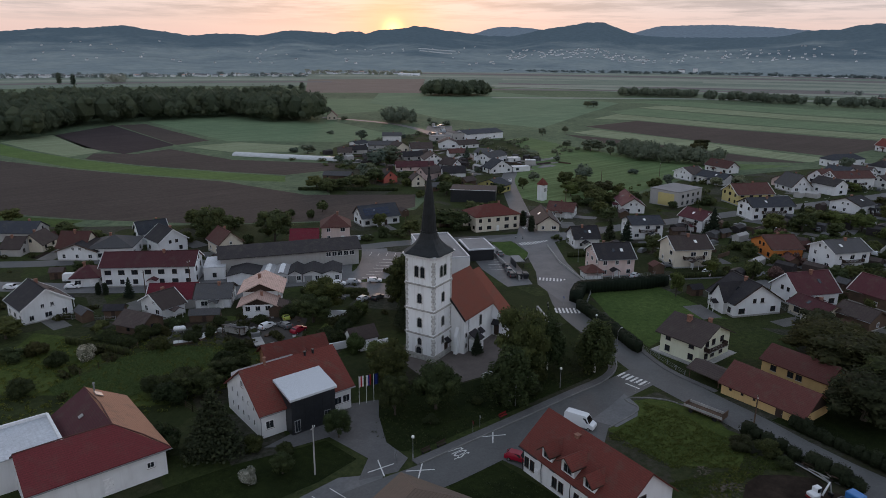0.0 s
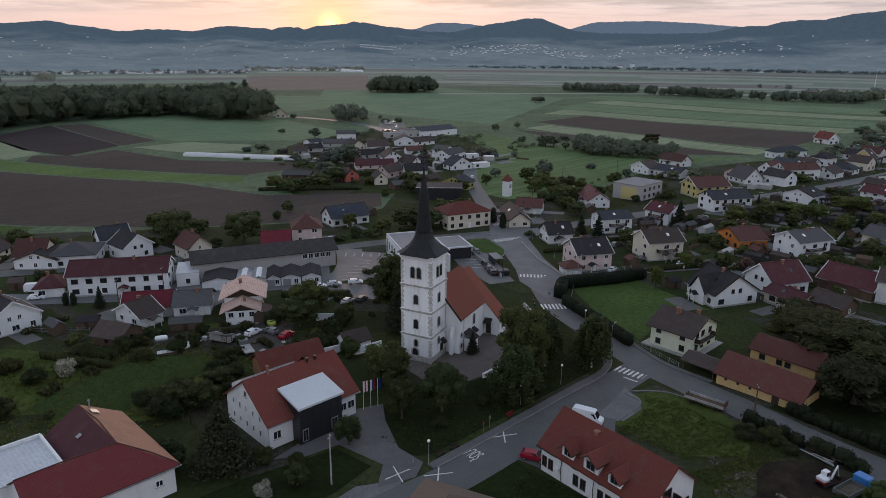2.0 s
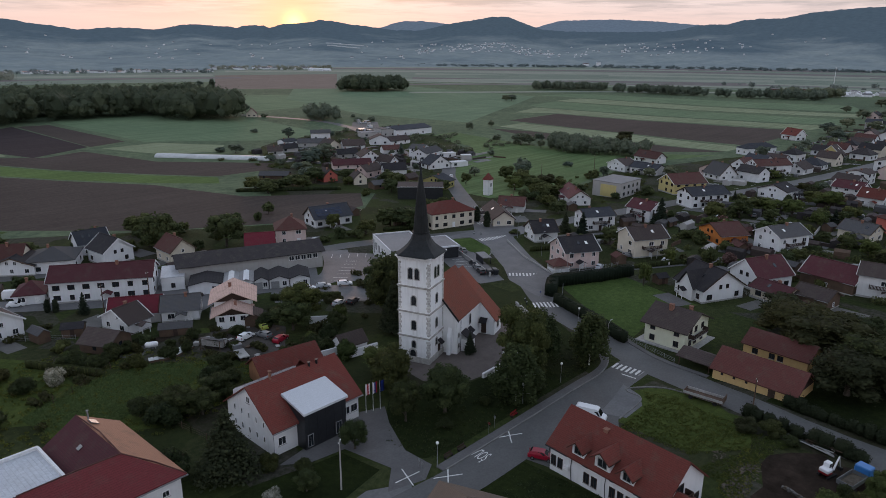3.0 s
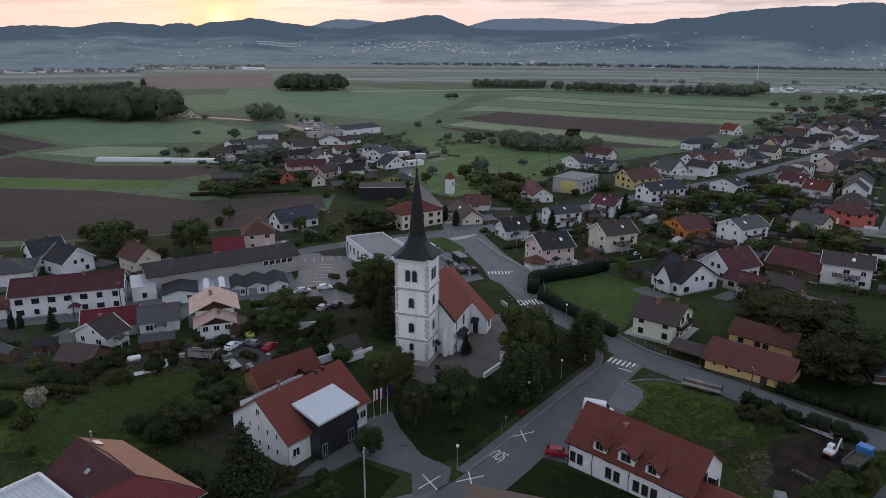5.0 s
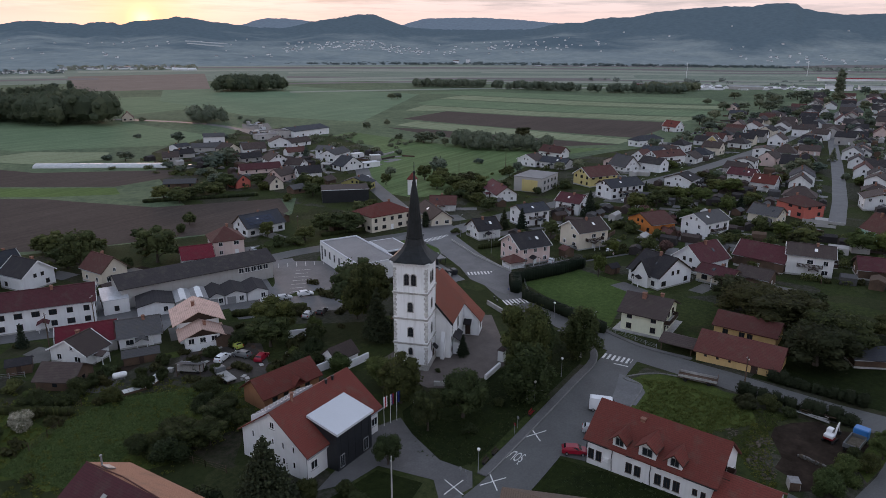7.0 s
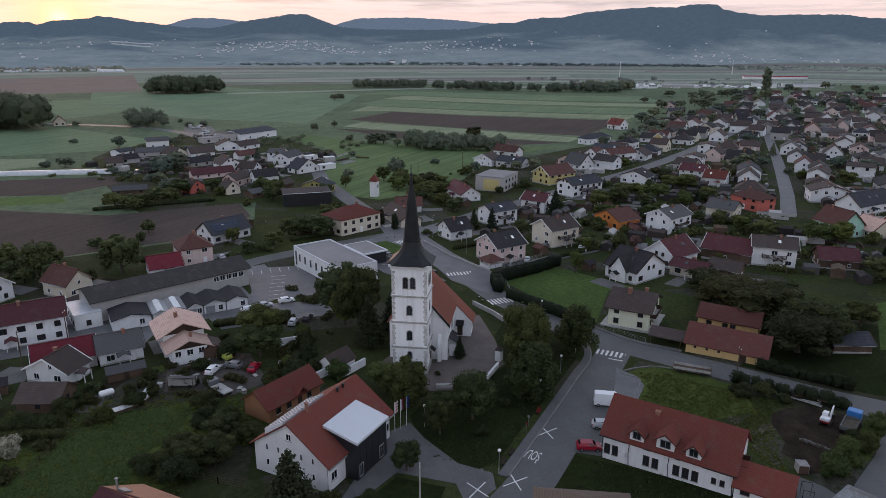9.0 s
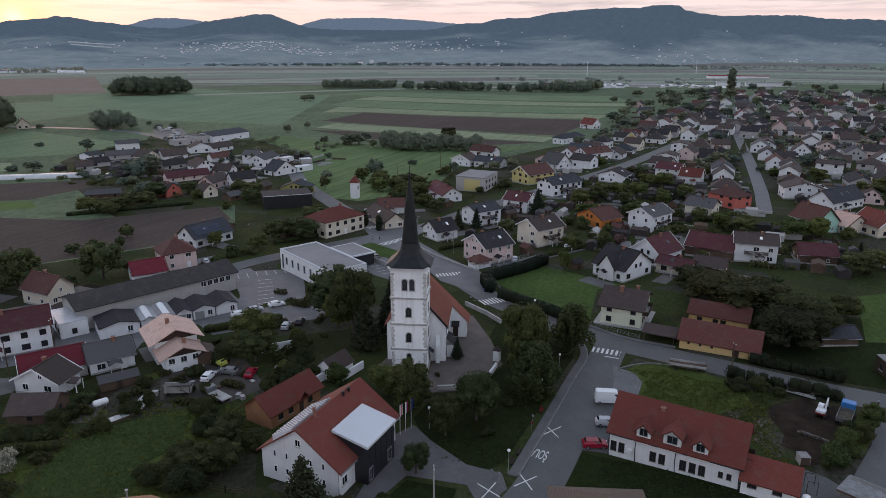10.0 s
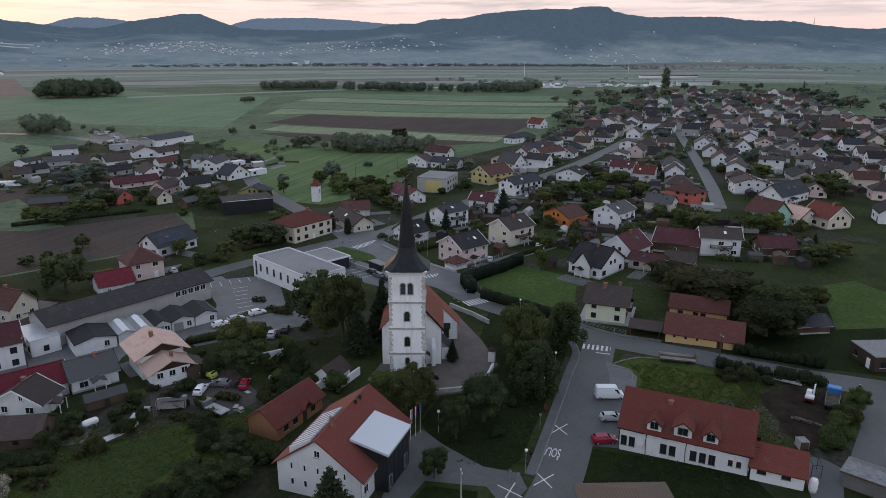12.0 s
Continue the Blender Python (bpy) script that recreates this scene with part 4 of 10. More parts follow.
        for s in range(1 if tiny else storeys + (1 if side % 2 and style == "gable" and ridge - eave > 2.2 else 0)):
            attic = s >= storeys
            nn = (1 if len_ < 9 else 2) if attic else n
            for i in range(nn):
                if barn and (s or rng.random() < 0.4) or rng.random() < 0.12:
                    continue
                u = (i + 0.5) / nn * len_ - len_ / 2 if not attic else (0 if nn == 1 else (i - 0.5) * 2.2)
                ww, hh = (0.9, 1.1) if attic or barn else rng.choice([(1.1, 1.35), (1.3, 1.35), (1.7, 1.35)])
                px, py = ((u, -off), (off, u), (-u, off), (-off, -u))[side]
                if s == 0 and i == nn // 2 and side == (2 if far else 0) and not barn:
                    door(h, px, py, 0, side * 90, 1.1, 2.15, rng.choice(["dark_wood", "white_paint"]), not far)
                    continue
                zz = base + s * 2.75 + (-0.2 if attic else 0)
                if far:
                    far_window(h, px, py, zz, side * 90, ww, hh)
                else:
                    window(h, px, py, zz, side * 90, ww, hh, wm, sill=math.hypot(x, y) < 200)
    if style != "flat" and not barn:
        cx = rng.uniform(-0.25, 0.25) * l
        chimney(h, cx, rng.choice([-0.6, 0.6]), ridge - 0.2, 0.9, 0.65)
    if not far and not barn and style == "gable":
        sl = (ridge - eave) / (w / 2)
        for k in range(rng.randrange(0, 3)):
            yy = -w / 4
            bm = bmesh.new()
            add_box(bm, -0.4, -0.6, 0, 0.4, 0.6, 0.12)
            o = part("skylight", bm, "globe_glass" if rng.random() < 0.5 else "glass", h)
            o.location, o.rotation_euler = (rng.uniform(-0.3, 0.3) * l, yy, eave + sl * (w / 2 + yy) + 0.16), (math.atan(sl), 0, 0)
        for sd in (-1, 1):
            bm = bmesh.new()
            yy = sd * (w / 2 + 0.62)
            add_box(bm, -l / 2 - 0.4, min(yy, yy + sd * 0.13), eave - sl * 0.55 + 0.02, l / 2 + 0.4, max(yy, yy + sd * 0.13), eave - sl * 0.55 + 0.14)
            part("gutter", bm, "zinc", h)
        bm = bmesh.new()
        gable_roof(bm, 2.6, 2.4, 2.35, 2.95, 0.15, 0.1, 0.12)
        o = part("porch_roof", bm, roof, h)
        o.rotation_euler, o.location = (0, 0, radians(90)), (rng.uniform(-0.2, 0.2) * l, -w / 2 - 1.2, 0)
        for sx in (-1.0, 1.0):
            box_part("porch_post", (0.14, 0.14, 2.8), (o.location.x + sx, -w / 2 - 2.2, 1.1), "white_paint", h)
    if balconies:
        balcony(h, 0, -w / 2, 2.9, 0, l * 0.55)
        balcony(h, l / 2, 0, 2.9, 90, w * 0.6)
    if solar:
        s = (ridge - eave) / (w / 2)
        ang = math.atan(s)
        for i in range(6):
            for j in range(3):
                bm = bmesh.new()
                add_box(bm, -0.78, -0.5, 0, 0.78, 0.5, 0.05)
                p = part("solar_panel", bm, "solar_panel", h)
                yy = -w / 2 + 0.9 + j * 1.05
                p.location = (-l / 2 + 2 + i * 1.75, yy, eave + s * (yy + w / 2) + 0.36)
                p.rotation_euler = (ang, 0, 0)
    return h


# -- trees --
def leaf_cloud(rng, blobs, n, size, droop=0.0, solid=0.55):
    """Small leaf sprays on and in a set of ellipsoids: two bent triangles each."""
    vol = np.array([b[3] * b[4] * b[5] for b in blobs]) ** 0.67
    pick = rng.choice(len(blobs), n, p=vol / vol.sum())
    bl = np.array(blobs)[pick]
    d = rng.normal(size=(n, 3))
    d /= np.linalg.norm(d, axis=1)[:, None]
    r = solid + (1 - solid) * rng.random(n) ** 0.5
    r *= 1 + 0.12 * rng.normal(size=n)
    c = bl[:, :3] + d * bl[:, 3:6] * r[:, None]
    nrm = d + 0.7 * rng.normal(size=(n, 3))
    nrm[:, 2] += 0.35
    nrm /= np.linalg.norm(nrm, axis=1)[:, None]
    up = rng.normal(size=(n, 3))
    up[:, 2] -= droop
    u = np.cross(nrm, up)
    u /= np.linalg.norm(u, axis=1)[:, None] + 1e-6
    v = np.cross(nrm, u)
    s = size * (0.6 + 0.8 * rng.random(n))[:, None]
    lw = s * (0.45 + 0.3 * rng.random(n))[:, None]
    p0, p2 = c - v * s * 0.6, c + v * s * 0.6
    p1, p3 = c + u * lw + nrm * s * 0.18, c - u * lw + nrm * s * 0.18
    verts = np.stack([p0, p1, p2, p3], 1).reshape(-1, 3)
    faces = np.arange(n * 4).reshape(-1, 4)
    return verts, faces


def with_cores(verts, faces, blobs, k):
    """Adds a dark solid heart, six faces, inside each ellipsoid, so that crowns are dense."""
    corner = np.array([(x, y, z) for x in (-1, 1) for y in (-1, 1) for z in (-1, 1)]) * 0.577 * k
    quads = np.array([(0, 1, 3, 2), (4, 6, 7, 5), (0, 4, 5, 1), (2, 3, 7, 6), (0, 2, 6, 4), (1, 5, 7, 3)])
    V, F = [verts], [faces]
    for i, b in enumerate(blobs):
        V.append(np.array(b[:3]) + corner * np.array(b[3:6]))
        F.append(quads + len(verts) + 8 * i)
    return np.concatenate(V), np.concatenate(F)


def cloud_mesh(name, verts, faces, mat):
    me = bpy.data.meshes.new(name)
    me.vertices.add(len(verts))
    me.vertices.foreach_set("co", verts.astype(np.float32).ravel())
    me.loops.add(faces.size)
    me.loops.foreach_set("vertex_index", faces.astype(np.int32).ravel())
    me.polygons.add(len(faces))
    me.polygons.foreach_set("loop_start", np.arange(0, faces.size, 4, dtype=np.int32))
    me.update(calc_edges=True)
    me.materials.append(MATS[mat])
    return me


def limb(bm, a, b, r0, r1, n=6):
    a, b = Vector(a), Vector(b)
    m = (b - a).to_track_quat("Z", "Y").to_matrix().to_4x4()
    rings = []
    for p, r in ((a, r0), (a.lerp(b, 0.5) + Vector((0.03, 0.02, 0)) * (b - a).length, (r0 + r1) / 2), (b, r1)):
        rings.append([tuple(Matrix.Translation(p) @ m @ Vector(q)) for q in ring(r, 0, n)])
    add_loops(bm, rings)


def tree_kind(kind, seed, detail):
    """Crown blobs of a tree 10 m high, and its trunk and limbs."""
    rng = np.random.default_rng(seed)
    blobs, limbs = [], []
    n_leaf = {"near": 7000, "mid": 1900, "far": 520}[detail]
    size = {"near": 0.24, "mid": 0.40, "far": 0.72}[detail]
    mat, bark, droop, solid, top = "leaf_dark", "bark", 0.0, 0.6, 6.5
    if kind in ("broad", "round", "light", "olive"):
        mat = {"broad": "leaf_dark", "round": "leaf_mid", "light": "leaf_light", "olive": "leaf_olive"}[kind]
        blobs.append((0, 0, 5.9, 2.9, 2.9, 3.2))
        for i in range(20):
            a, z = rng.uniform(0, 2 * math.pi), rng.uniform(2.8, 8.6)
            rr = 3.1 * math.sqrt(max(0.08, 1 - ((z - 5.4) / 4.2) ** 2)) * rng.uniform(0.75, 1.1)
            s = rng.uniform(0.9, 1.6)
            blobs.append((rr * math.cos(a), rr * math.sin(a), z, s, s, s * 0.8))
            if i % 3 == 0:
                limbs.append(((0, 0, max(1.2, z - 2.6)), (rr * 0.8 * math.cos(a), rr * 0.8 * math.sin(a), z), 0.13, 0.04))
    elif kind == "birch":
        mat, bark, droop, solid = "leaf_mid", "birch_bark", 2.5, 0.3
        n_leaf = int(n_leaf * 1.25)
        for i in range(46):
            a, z = rng.uniform(0, 2 * math.pi), rng.uniform(1.5, 8.9)
            rr = rng.uniform(0.5, 2.7) * (1.1 - abs(z - 4.2) / 7)
            blobs.append((rr * math.cos(a), rr * math.sin(a), z, 0.68, 0.68, rng.uniform(1.3, 2.0)))
            if i % 3 == 0:
                limbs.append(((0, 0, z - 0.6), (rr * math.cos(a), rr * math.sin(a), z + 0.4), 0.07, 0.02))
        top = 9.0
    elif kind in ("spruce", "pine"):
        mat, top, solid = "needle", 9.3, 0.25
        for i in range(34):
            z = 1.0 + 8.8 * (i / 34)
            R = (10.2 - z) * (0.30 if kind == "spruce" else 0.36)
            a = i * 2.4 + rng.uniform(-0.4, 0.4)
            for q in range(2):
                aa = a + q * math.pi
                blobs.append((R * 0.55 * math.cos(aa), R * 0.55 * math.sin(aa), z - R * 0.12, R * 0.62 + 0.12, R * 0.62 + 0.12, 0.34))
            if i % 4 == 0:
                limbs.append(((0, 0, z), (R * 0.8 * math.cos(a), R * 0.8 * math.sin(a), z - 0.2), 0.05, 0.02))
    elif kind == "column":
        mat, top = "needle", 8.5
        for i in range(14):
            z = 0.7 + i * 0.66
            R = 1.15 * math.sqrt(max(0.05, 1 - ((z - 4.0) / 6.0) ** 2))
            blobs.append((rng.uniform(-0.15, 0.15), rng.uniform(-0.15, 0.15), z, R, R, 0.8))
    elif kind in ("shrub", "blossom", "pink", "lightshrub", "oliveshrub"):
        mat = {"shrub": "leaf_dark", "blossom": "blossom", "pink": "pink_blossom", "lightshrub": "leaf_light", "oliveshrub": "leaf_olive"}[kind]
        for i in range(13):
            a, rr = rng.uniform(0, 2 * math.pi), rng.uniform(0.5, 4.2)
            s = rng.uniform(1.6, 2.7)
            blobs.append((rr * math.cos(a), rr * math.sin(a), rng.uniform(2.0, 7.2) * (1.1 - rr / 9), s, s, s * 0.95))
            limbs.append(((0, 0, 0.3), (rr * 0.6 * math.cos(a), rr * 0.6 * math.sin(a), 3.5), 0.12, 0.04))
        n_leaf, size, top = int(n_leaf * 0.8), size * 1.7, 2.0
    v, f = leaf_cloud(rng, blobs, n_leaf, size, droop, solid)
    if kind not in ("birch", "spruce", "pine"):
        v, f = with_cores(v, f, blobs, 0.95)
    v[:, 2] = np.maximum(v[:, 2], 0.15)
    # Farther trees take paler leaf colours: haze put into the material.
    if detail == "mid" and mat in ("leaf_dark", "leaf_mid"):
        mat = "mid_haze_leaf"
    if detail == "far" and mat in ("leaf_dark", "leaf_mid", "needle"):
        mat = "far_haze_leaf"
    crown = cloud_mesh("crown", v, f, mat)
    bm = bmesh.new()
    rt = 0.26 if kind not in ("birch", "column") else 0.11
    add_loops(bm, [ring(rt * 1.5, -0.4, 8), ring(rt, 0.8, 8), ring(rt * 0.8, top * 0.55, 8, 0.08, 0.05), ring(0.05, top, 8, 0.05, 0.02)])
    if detail == "far":
        limbs = limbs[:2]
    for a, b, r0, r1 in limbs:
        limb(bm, a, b, r0, r1, 5)
    me = bpy.data.meshes.new("trunk")
    bm.to_mesh(me)
    bm.free()
    me.materials.append(MATS[bark])
    return crown, me


TREES = {}
TREE_WORDS = {"broad": ("dark green broadleaf tree with a dense crown", "tree"), "round": ("rounded broadleaf tree in full spring leaf", "tree"), "light": ("young tree with light green leaves", "tree"), "olive": ("olive-brown tree just coming into leaf", "tree"), "birch": ("drooping birch with pale trunk", "tree"), "spruce": ("dark green conical spruce tree", "tree"), "pine": ("dark green spreading conifer tree", "tree"), "column": ("narrow dark columnar evergreen tree", "tree"), "shrub": ("dark green garden bush", "bush"), "blossom": ("bush covered in white blossom", "bush"), "pink": ("small tree with dull pink blossom", "tree"), "lightshrub": ("light green leafy garden bush", "bush"), "oliveshrub": ("scrubby bush with olive-brown leaves", "bush")}


def tree(x, y, kind="broad", h=8.0, w=None, detail=None):
    rng = random.Random(int(x * 31 + y * 17))
    dist = math.hypot(x - 20, y - 20)
    detail = detail or ("near" if dist < 140 else "mid" if dist < 330 else "far")
    key = (kind, rng.randrange(3), detail)
    if key not in TREES:
        TREES[key] = tree_kind(kind, sum(map(ord, kind)) + key[1] * 101, detail)
    crown, trunk = TREES[key]
    words = TREE_WORDS[kind]
    t = thing("tree" if words[1] == "tree" else "bush", x, y, rng.uniform(0, 360), words[0], words[1], "village " + ("trees" if words[1] == "tree" else "bushes"))
    natural = {"column": 2.3, "birch": 5.2, "spruce": 5.6, "pine": 6.8, "shrub": 11.5, "blossom": 11.5, "pink": 11.5, "lightshrub": 11.5, "oliveshrub": 11.5}.get(kind, 7.6)
    sx = (w / natural) if w else h / 10
    t.scale = (sx, sx, h / 10)
    for nm, me in (("trunk", trunk), ("crown", crown)):
        o = new(nm, me)
        o.parent = t
    return t


# -- hedges, fences, walls along a line --
def hedge(line, h, w, mat="leaf_dark", label="clipped dark green hedge", rough=0.0):
    rng = np.random.default_rng(int(line[0][0] * 7))
    V = []
    F = []
    off = 0
    for (x0, y0), (x1, y1) in zip(line, line[1:]):
        length = math.hypot(x1 - x0, y1 - y0)
        k = max(1, int(length / (w * 0.34)))
        blobs = [(x0 + (x1 - x0) * (i + 0.5) / k, y0 + (y1 - y0) * (i + 0.5) / k, gz(y0 + (y1 - y0) * (i + 0.5) / k) + h * 0.48 * (1 + 0.05 * rng.normal()), w * 0.56, w * 0.56, h * 0.53) for i in range(k)]
        if rough:
            grown = [1 + rough * rng.normal() for _ in blobs]
            blobs = [(x + rough * rng.normal(), y + rough * rng.normal(), gz(y) + (z - gz(y)) * g, a * g, b * g, c * g) for (x, y, z, a, b, c), g in zip(blobs, np.clip(grown, 0.45, 1.5))]
        v, f = leaf_cloud(rng, blobs, int(230 * length), 0.2, 0, 0.88)
        v, f = with_cores(v, f, blobs, 1.1 if rough else 1.4)
        V.append(v)
        F.append(f + off)
        off += len(v)
    me = cloud_mesh("hedge", np.concatenate(V), np.concatenate(F), mat)
    return tagged(new("hedge", me), label, "hedge", "hedges")


def low_wall(line, h, th, mat, label, name="garden_wall", category="wall"):
    bm = bmesh.new()
    for (x0, y0), (x1, y1) in zip(line, line[1:]):
        d = Vector((x1 - x0, y1 - y0)).normalized() * th / 2
        n = Vector((-d.y, d.x))
        k = max(1, int(math.hypot(x1 - x0, y1 - y0) / 8))
        for i in range(k):
            a = Vector((x0, y0)).lerp(Vector((x1, y1)), i / k)
            b = Vector((x0, y0)).lerp(Vector((x1, y1)), (i + 1) / k)
            z0, z1 = gz(a.y), gz(b.y)
            add_loops(bm, [[(a.x + n.x, a.y + n.y, z0 - 0.3), (a.x - n.x, a.y - n.y, z0 - 0.3), (a.x - n.x, a.y - n.y, z0 + h), (a.x + n.x, a.y + n.y, z0 + h)], [(b.x + n.x, b.y + n.y, z1 - 0.3), (b.x - n.x, b.y - n.y, z1 - 0.3), (b.x - n.x, b.y - n.y, z1 + h), (b.x + n.x, b.y + n.y, z1 + h)]])
    o = part(name, bm, mat, None)
    return tagged(o, label, category)


def fence(line, h=1.2, label="thin metal garden fence", mat="grey_paint", gap=2.4):
    f = thing("fence", line[0][0], line[0][1], 0, label, "fence", "fences")
    ox, oy, oz = f.location
    for (x0, y0), (x1, y1) in zip(line, line[1:]):
        L = math.hypot(x1 - x0, y1 - y0)
        k = max(1, int(L / gap))
        pts = [(x0 + (x1 - x0) * i / k - ox, y0 + (y1 - y0) * i / k - oy) for i in range(k + 1)]
        for (px, py) in pts:
            bm = bmesh.new()
            add_box(bm, -0.05, -0.05, -0.3, 0.05, 0.05, h)
            p = part("post", bm, mat, f)
            p.location = (px, py, gz(py + oy) - oz)
        bm = bmesh.new()
        for (ax, ay), (bx, by) in zip(pts, pts[1:]):
            za, zb = gz(ay + oy) - oz, gz(by + oy) - oz
            for q in (0.25, 0.55, 0.85):
                limb(bm, (ax, ay, za + h * q), (bx, by, zb + h * q), 0.025, 0.025, 4)
        part("rail", bm, mat, f)
    return f


# -- vehicles --
def car(x, y, yaw, paint="car_white", label="", van=False, size=1.0, group="parked cars"):
    key = ("car", paint, van)
    names = {"car_white": "white", "car_silver": "silver", "car_red": "red", "car_black": "black", "car_blue": "blue", "car_grey": "grey", "lime": "lime green"}
    label = label or "parked %s %s" % (names[paint], "delivery van with plain sides" if van else "hatchback car on the tarmac")
    if key in SHARED:
        c = copy_thing(SHARED[key], pose(x, y, gz(y) + 0.06, 0, 0, yaw))
        return tagged(c, label)
    c = thing("van" if van else "car", x, y, yaw, label, "van" if van else "car", group, z=gz(y) + 0.06)
    L, W = (5.4, 2.0) if van else (4.2, 1.76)
    bm = bmesh.new()
    if van:
        prof = [(-L / 2, 0.35), (-L / 2, 1.2), (-L / 2 + 0.08, 2.35), (-L / 2 + 0.35, 2.5), (L / 2 - 1.7, 2.48), (L / 2 - 1.35, 2.3), (L / 2 - 0.75, 1.25), (L / 2 - 0.1, 1.0), (L / 2, 0.75), (L / 2, 0.35)]
        inset = [0, 0, 0.12, 0.22, 0.22, 0.18, 0.06, 0.08, 0.06, 0.04]
    else:
        prof = [(-L / 2, 0.32), (-L / 2 - 0.02, 0.62), (-L / 2 + 0.05, 0.92), (-L / 2 + 0.30, 1.18), (-L / 2 + 0.62, 1.42), (0.05, 1.47), (0.50, 1.38), (1.10, 0.98), (L / 2 - 0.25, 0.80), (L / 2, 0.58), (L / 2, 0.32)]
        inset = [0.03, 0.02, 0.04, 0.14, 0.26, 0.28, 0.24, 0.08, 0.08, 0.1, 0.06]
    left = [bm.verts.new((p, W / 2 - i, q)) for (p, q), i in zip(prof, inset)]
    right = [bm.verts.new((p, -W / 2 + i, q)) for (p, q), i in zip(prof, inset)]
    n = len(prof)
    for i in range(n):
        j = (i + 1) % n
        bm.faces.new((left[i], left[j], right[j], right[i]))
    bm.faces.new(left[::-1])
    bm.faces.new(right)
    bmesh.ops.triangulate(bm, faces=[f for f in bm.faces if len(f.verts) > 4])
    part("body", bm, paint, c)

    def glass_quad(name, pts):
        b2 = bmesh.new()
        b2.faces.new([b2.verts.new(p) for p in pts])
        r = bmesh.ops.solidify(b2, geom=b2.faces[:], thickness=0.015)
        part(name, b2, "glass", c)
    k = 0.012
    if van:
        glass_quad("windscreen", [(1.40, 0.72, 2.24), (1.40, -0.72, 2.24), (1.95, -0.85, 1.32), (1.95, 0.85, 1.32)])
        for s in (1, -1):
            glass_quad("side_window", [(0.75, s * (W / 2 - 0.10), 1.35), (1.75, s * (W / 2 - 0.05), 1.35), (1.30, s * (W / 2 - 0.14), 2.1), (0.75, s * (W / 2 - 0.15), 2.1)])
    else:
        glass_quad("windscreen", [(0.56, 0.60, 1.36 + k), (0.56, -0.60, 1.36 + k), (1.06, -0.76, 1.03 + k), (1.06, 0.76, 1.03 + k)])
        glass_quad("rear_window", [(-L / 2 + 0.58, 0.56, 1.41 + k), (-L / 2 + 0.58, -0.56, 1.41 + k), (-L / 2 + 0.31, -0.66, 1.20 + k), (-L / 2 + 0.31, 0.66, 1.20 + k)])
        for s in (1, -1):
            glass_quad("side_window", [(-1.55, s * 0.775, 1.0), (0.75, s * 0.80, 1.0), (0.35, s * 0.655, 1.36), (-1.30, s * 0.64, 1.38)])
    for sx in (-L / 2 + 0.78, L / 2 - 0.82):
        for s in (1, -1):
            bm = bmesh.new()
            add_loops(bm, [ring(0.32, -0.11, 14), ring(0.32, 0.11, 14)])
            bm.transform(Matrix.Rotation(radians(90), 4, "X"))
            wh = part("wheel", bm, "tyre", c)
            wh.location = (sx, s * (W / 2 - 0.10), 0.26)
            bm = bmesh.new()
            add_loops(bm, [ring(0.19, -0.125, 10), ring(0.19, 0.125, 10)])
            bm.transform(Matrix.Rotation(radians(90), 4, "X"))
            part("rim", bm, "zinc", wh)
    for s in (1, -1):
        box_part("headlight", (0.10, 0.34, 0.16), (L / 2 - 0.06, s * (W / 2 - 0.30), 0.66), "globe_glass", c)
        box_part("tail_light", (0.08, 0.20, 0.26), (-L / 2 + 0.02, s * (W / 2 - 0.14), 0.86), "tail_red", c)
    SHARED[key] = c
    return c


def street_lamp(x, y, h=4.2, globe=True):
    l = thing("street_lamp", x, y, 0, "slim grey street lamp with a white globe" if globe else "tall grey street lamp with a curved arm", "street lamp", "street lamps")
    bm = bmesh.new()
    add_loops(bm, [ring(0.09, -0.3, 8), ring(0.08, 1.0, 8), ring(0.05, 1.1, 8), ring(0.04, h - 0.25, 8)])
    part("post", bm, "grey_paint", l)
    if globe:
        bm = bmesh.new()
        bmesh.ops.create_uvsphere(bm, u_segments=14, v_segments=9, radius=0.26)
        g = part("globe", bm, "globe_glass", l, "white glass globe", smooth=True)
        g.location = (0, 0, h)
        box_part("collar", (0.2, 0.2, 0.1), (0, 0, h - 0.27), "grey_paint", l)
    else:
        bm = bmesh.new()
        limb(bm, (0, 0, h - 0.3), (0.9, 0, h + 0.25), 0.04, 0.03)
        part("arm", bm, "grey_paint", l)
        box_part("lamp_head", (0.7, 0.25, 0.12), (1.1, 0, h + 0.25), "zinc", l, bevel=0.03)
    return l


def pole(x, y, h, mat="timber", label="tall wooden utility pole", arms=True):
    p = thing("utility_pole", x, y, 30, label, "pole", "poles")
    bm = bmesh.new()
    add_loops(bm, [ring(0.15, -0.4, 8), ring(0.12, h * 0.5, 8), ring(0.09, h, 8)])
    part("shaft", bm, mat, p)
    if arms:
        box_part("crossbar", (1.2, 0.09, 0.1), (0, 0, h - 0.5), "grey_paint", p)
        for s in (-0.5, 0, 0.5):
            bm = bmesh.new()
            add_loops(bm, [ring(0.05, 0, 8), ring(0.06, 0.1, 8), ring(0.03, 0.18, 8)])
            o = part("insulator", bm, "globe_glass", p)
            o.location = (s, 0, h - 0.45)
    return p

# ---- the church ----
church = thing("church", 86.3, 107.4, 18.5, "white parish church with a tall dark spire and orange tiled nave", "church", z=-1.05)
TS, TH = 3.5, 22.6   # half side and height of the tower


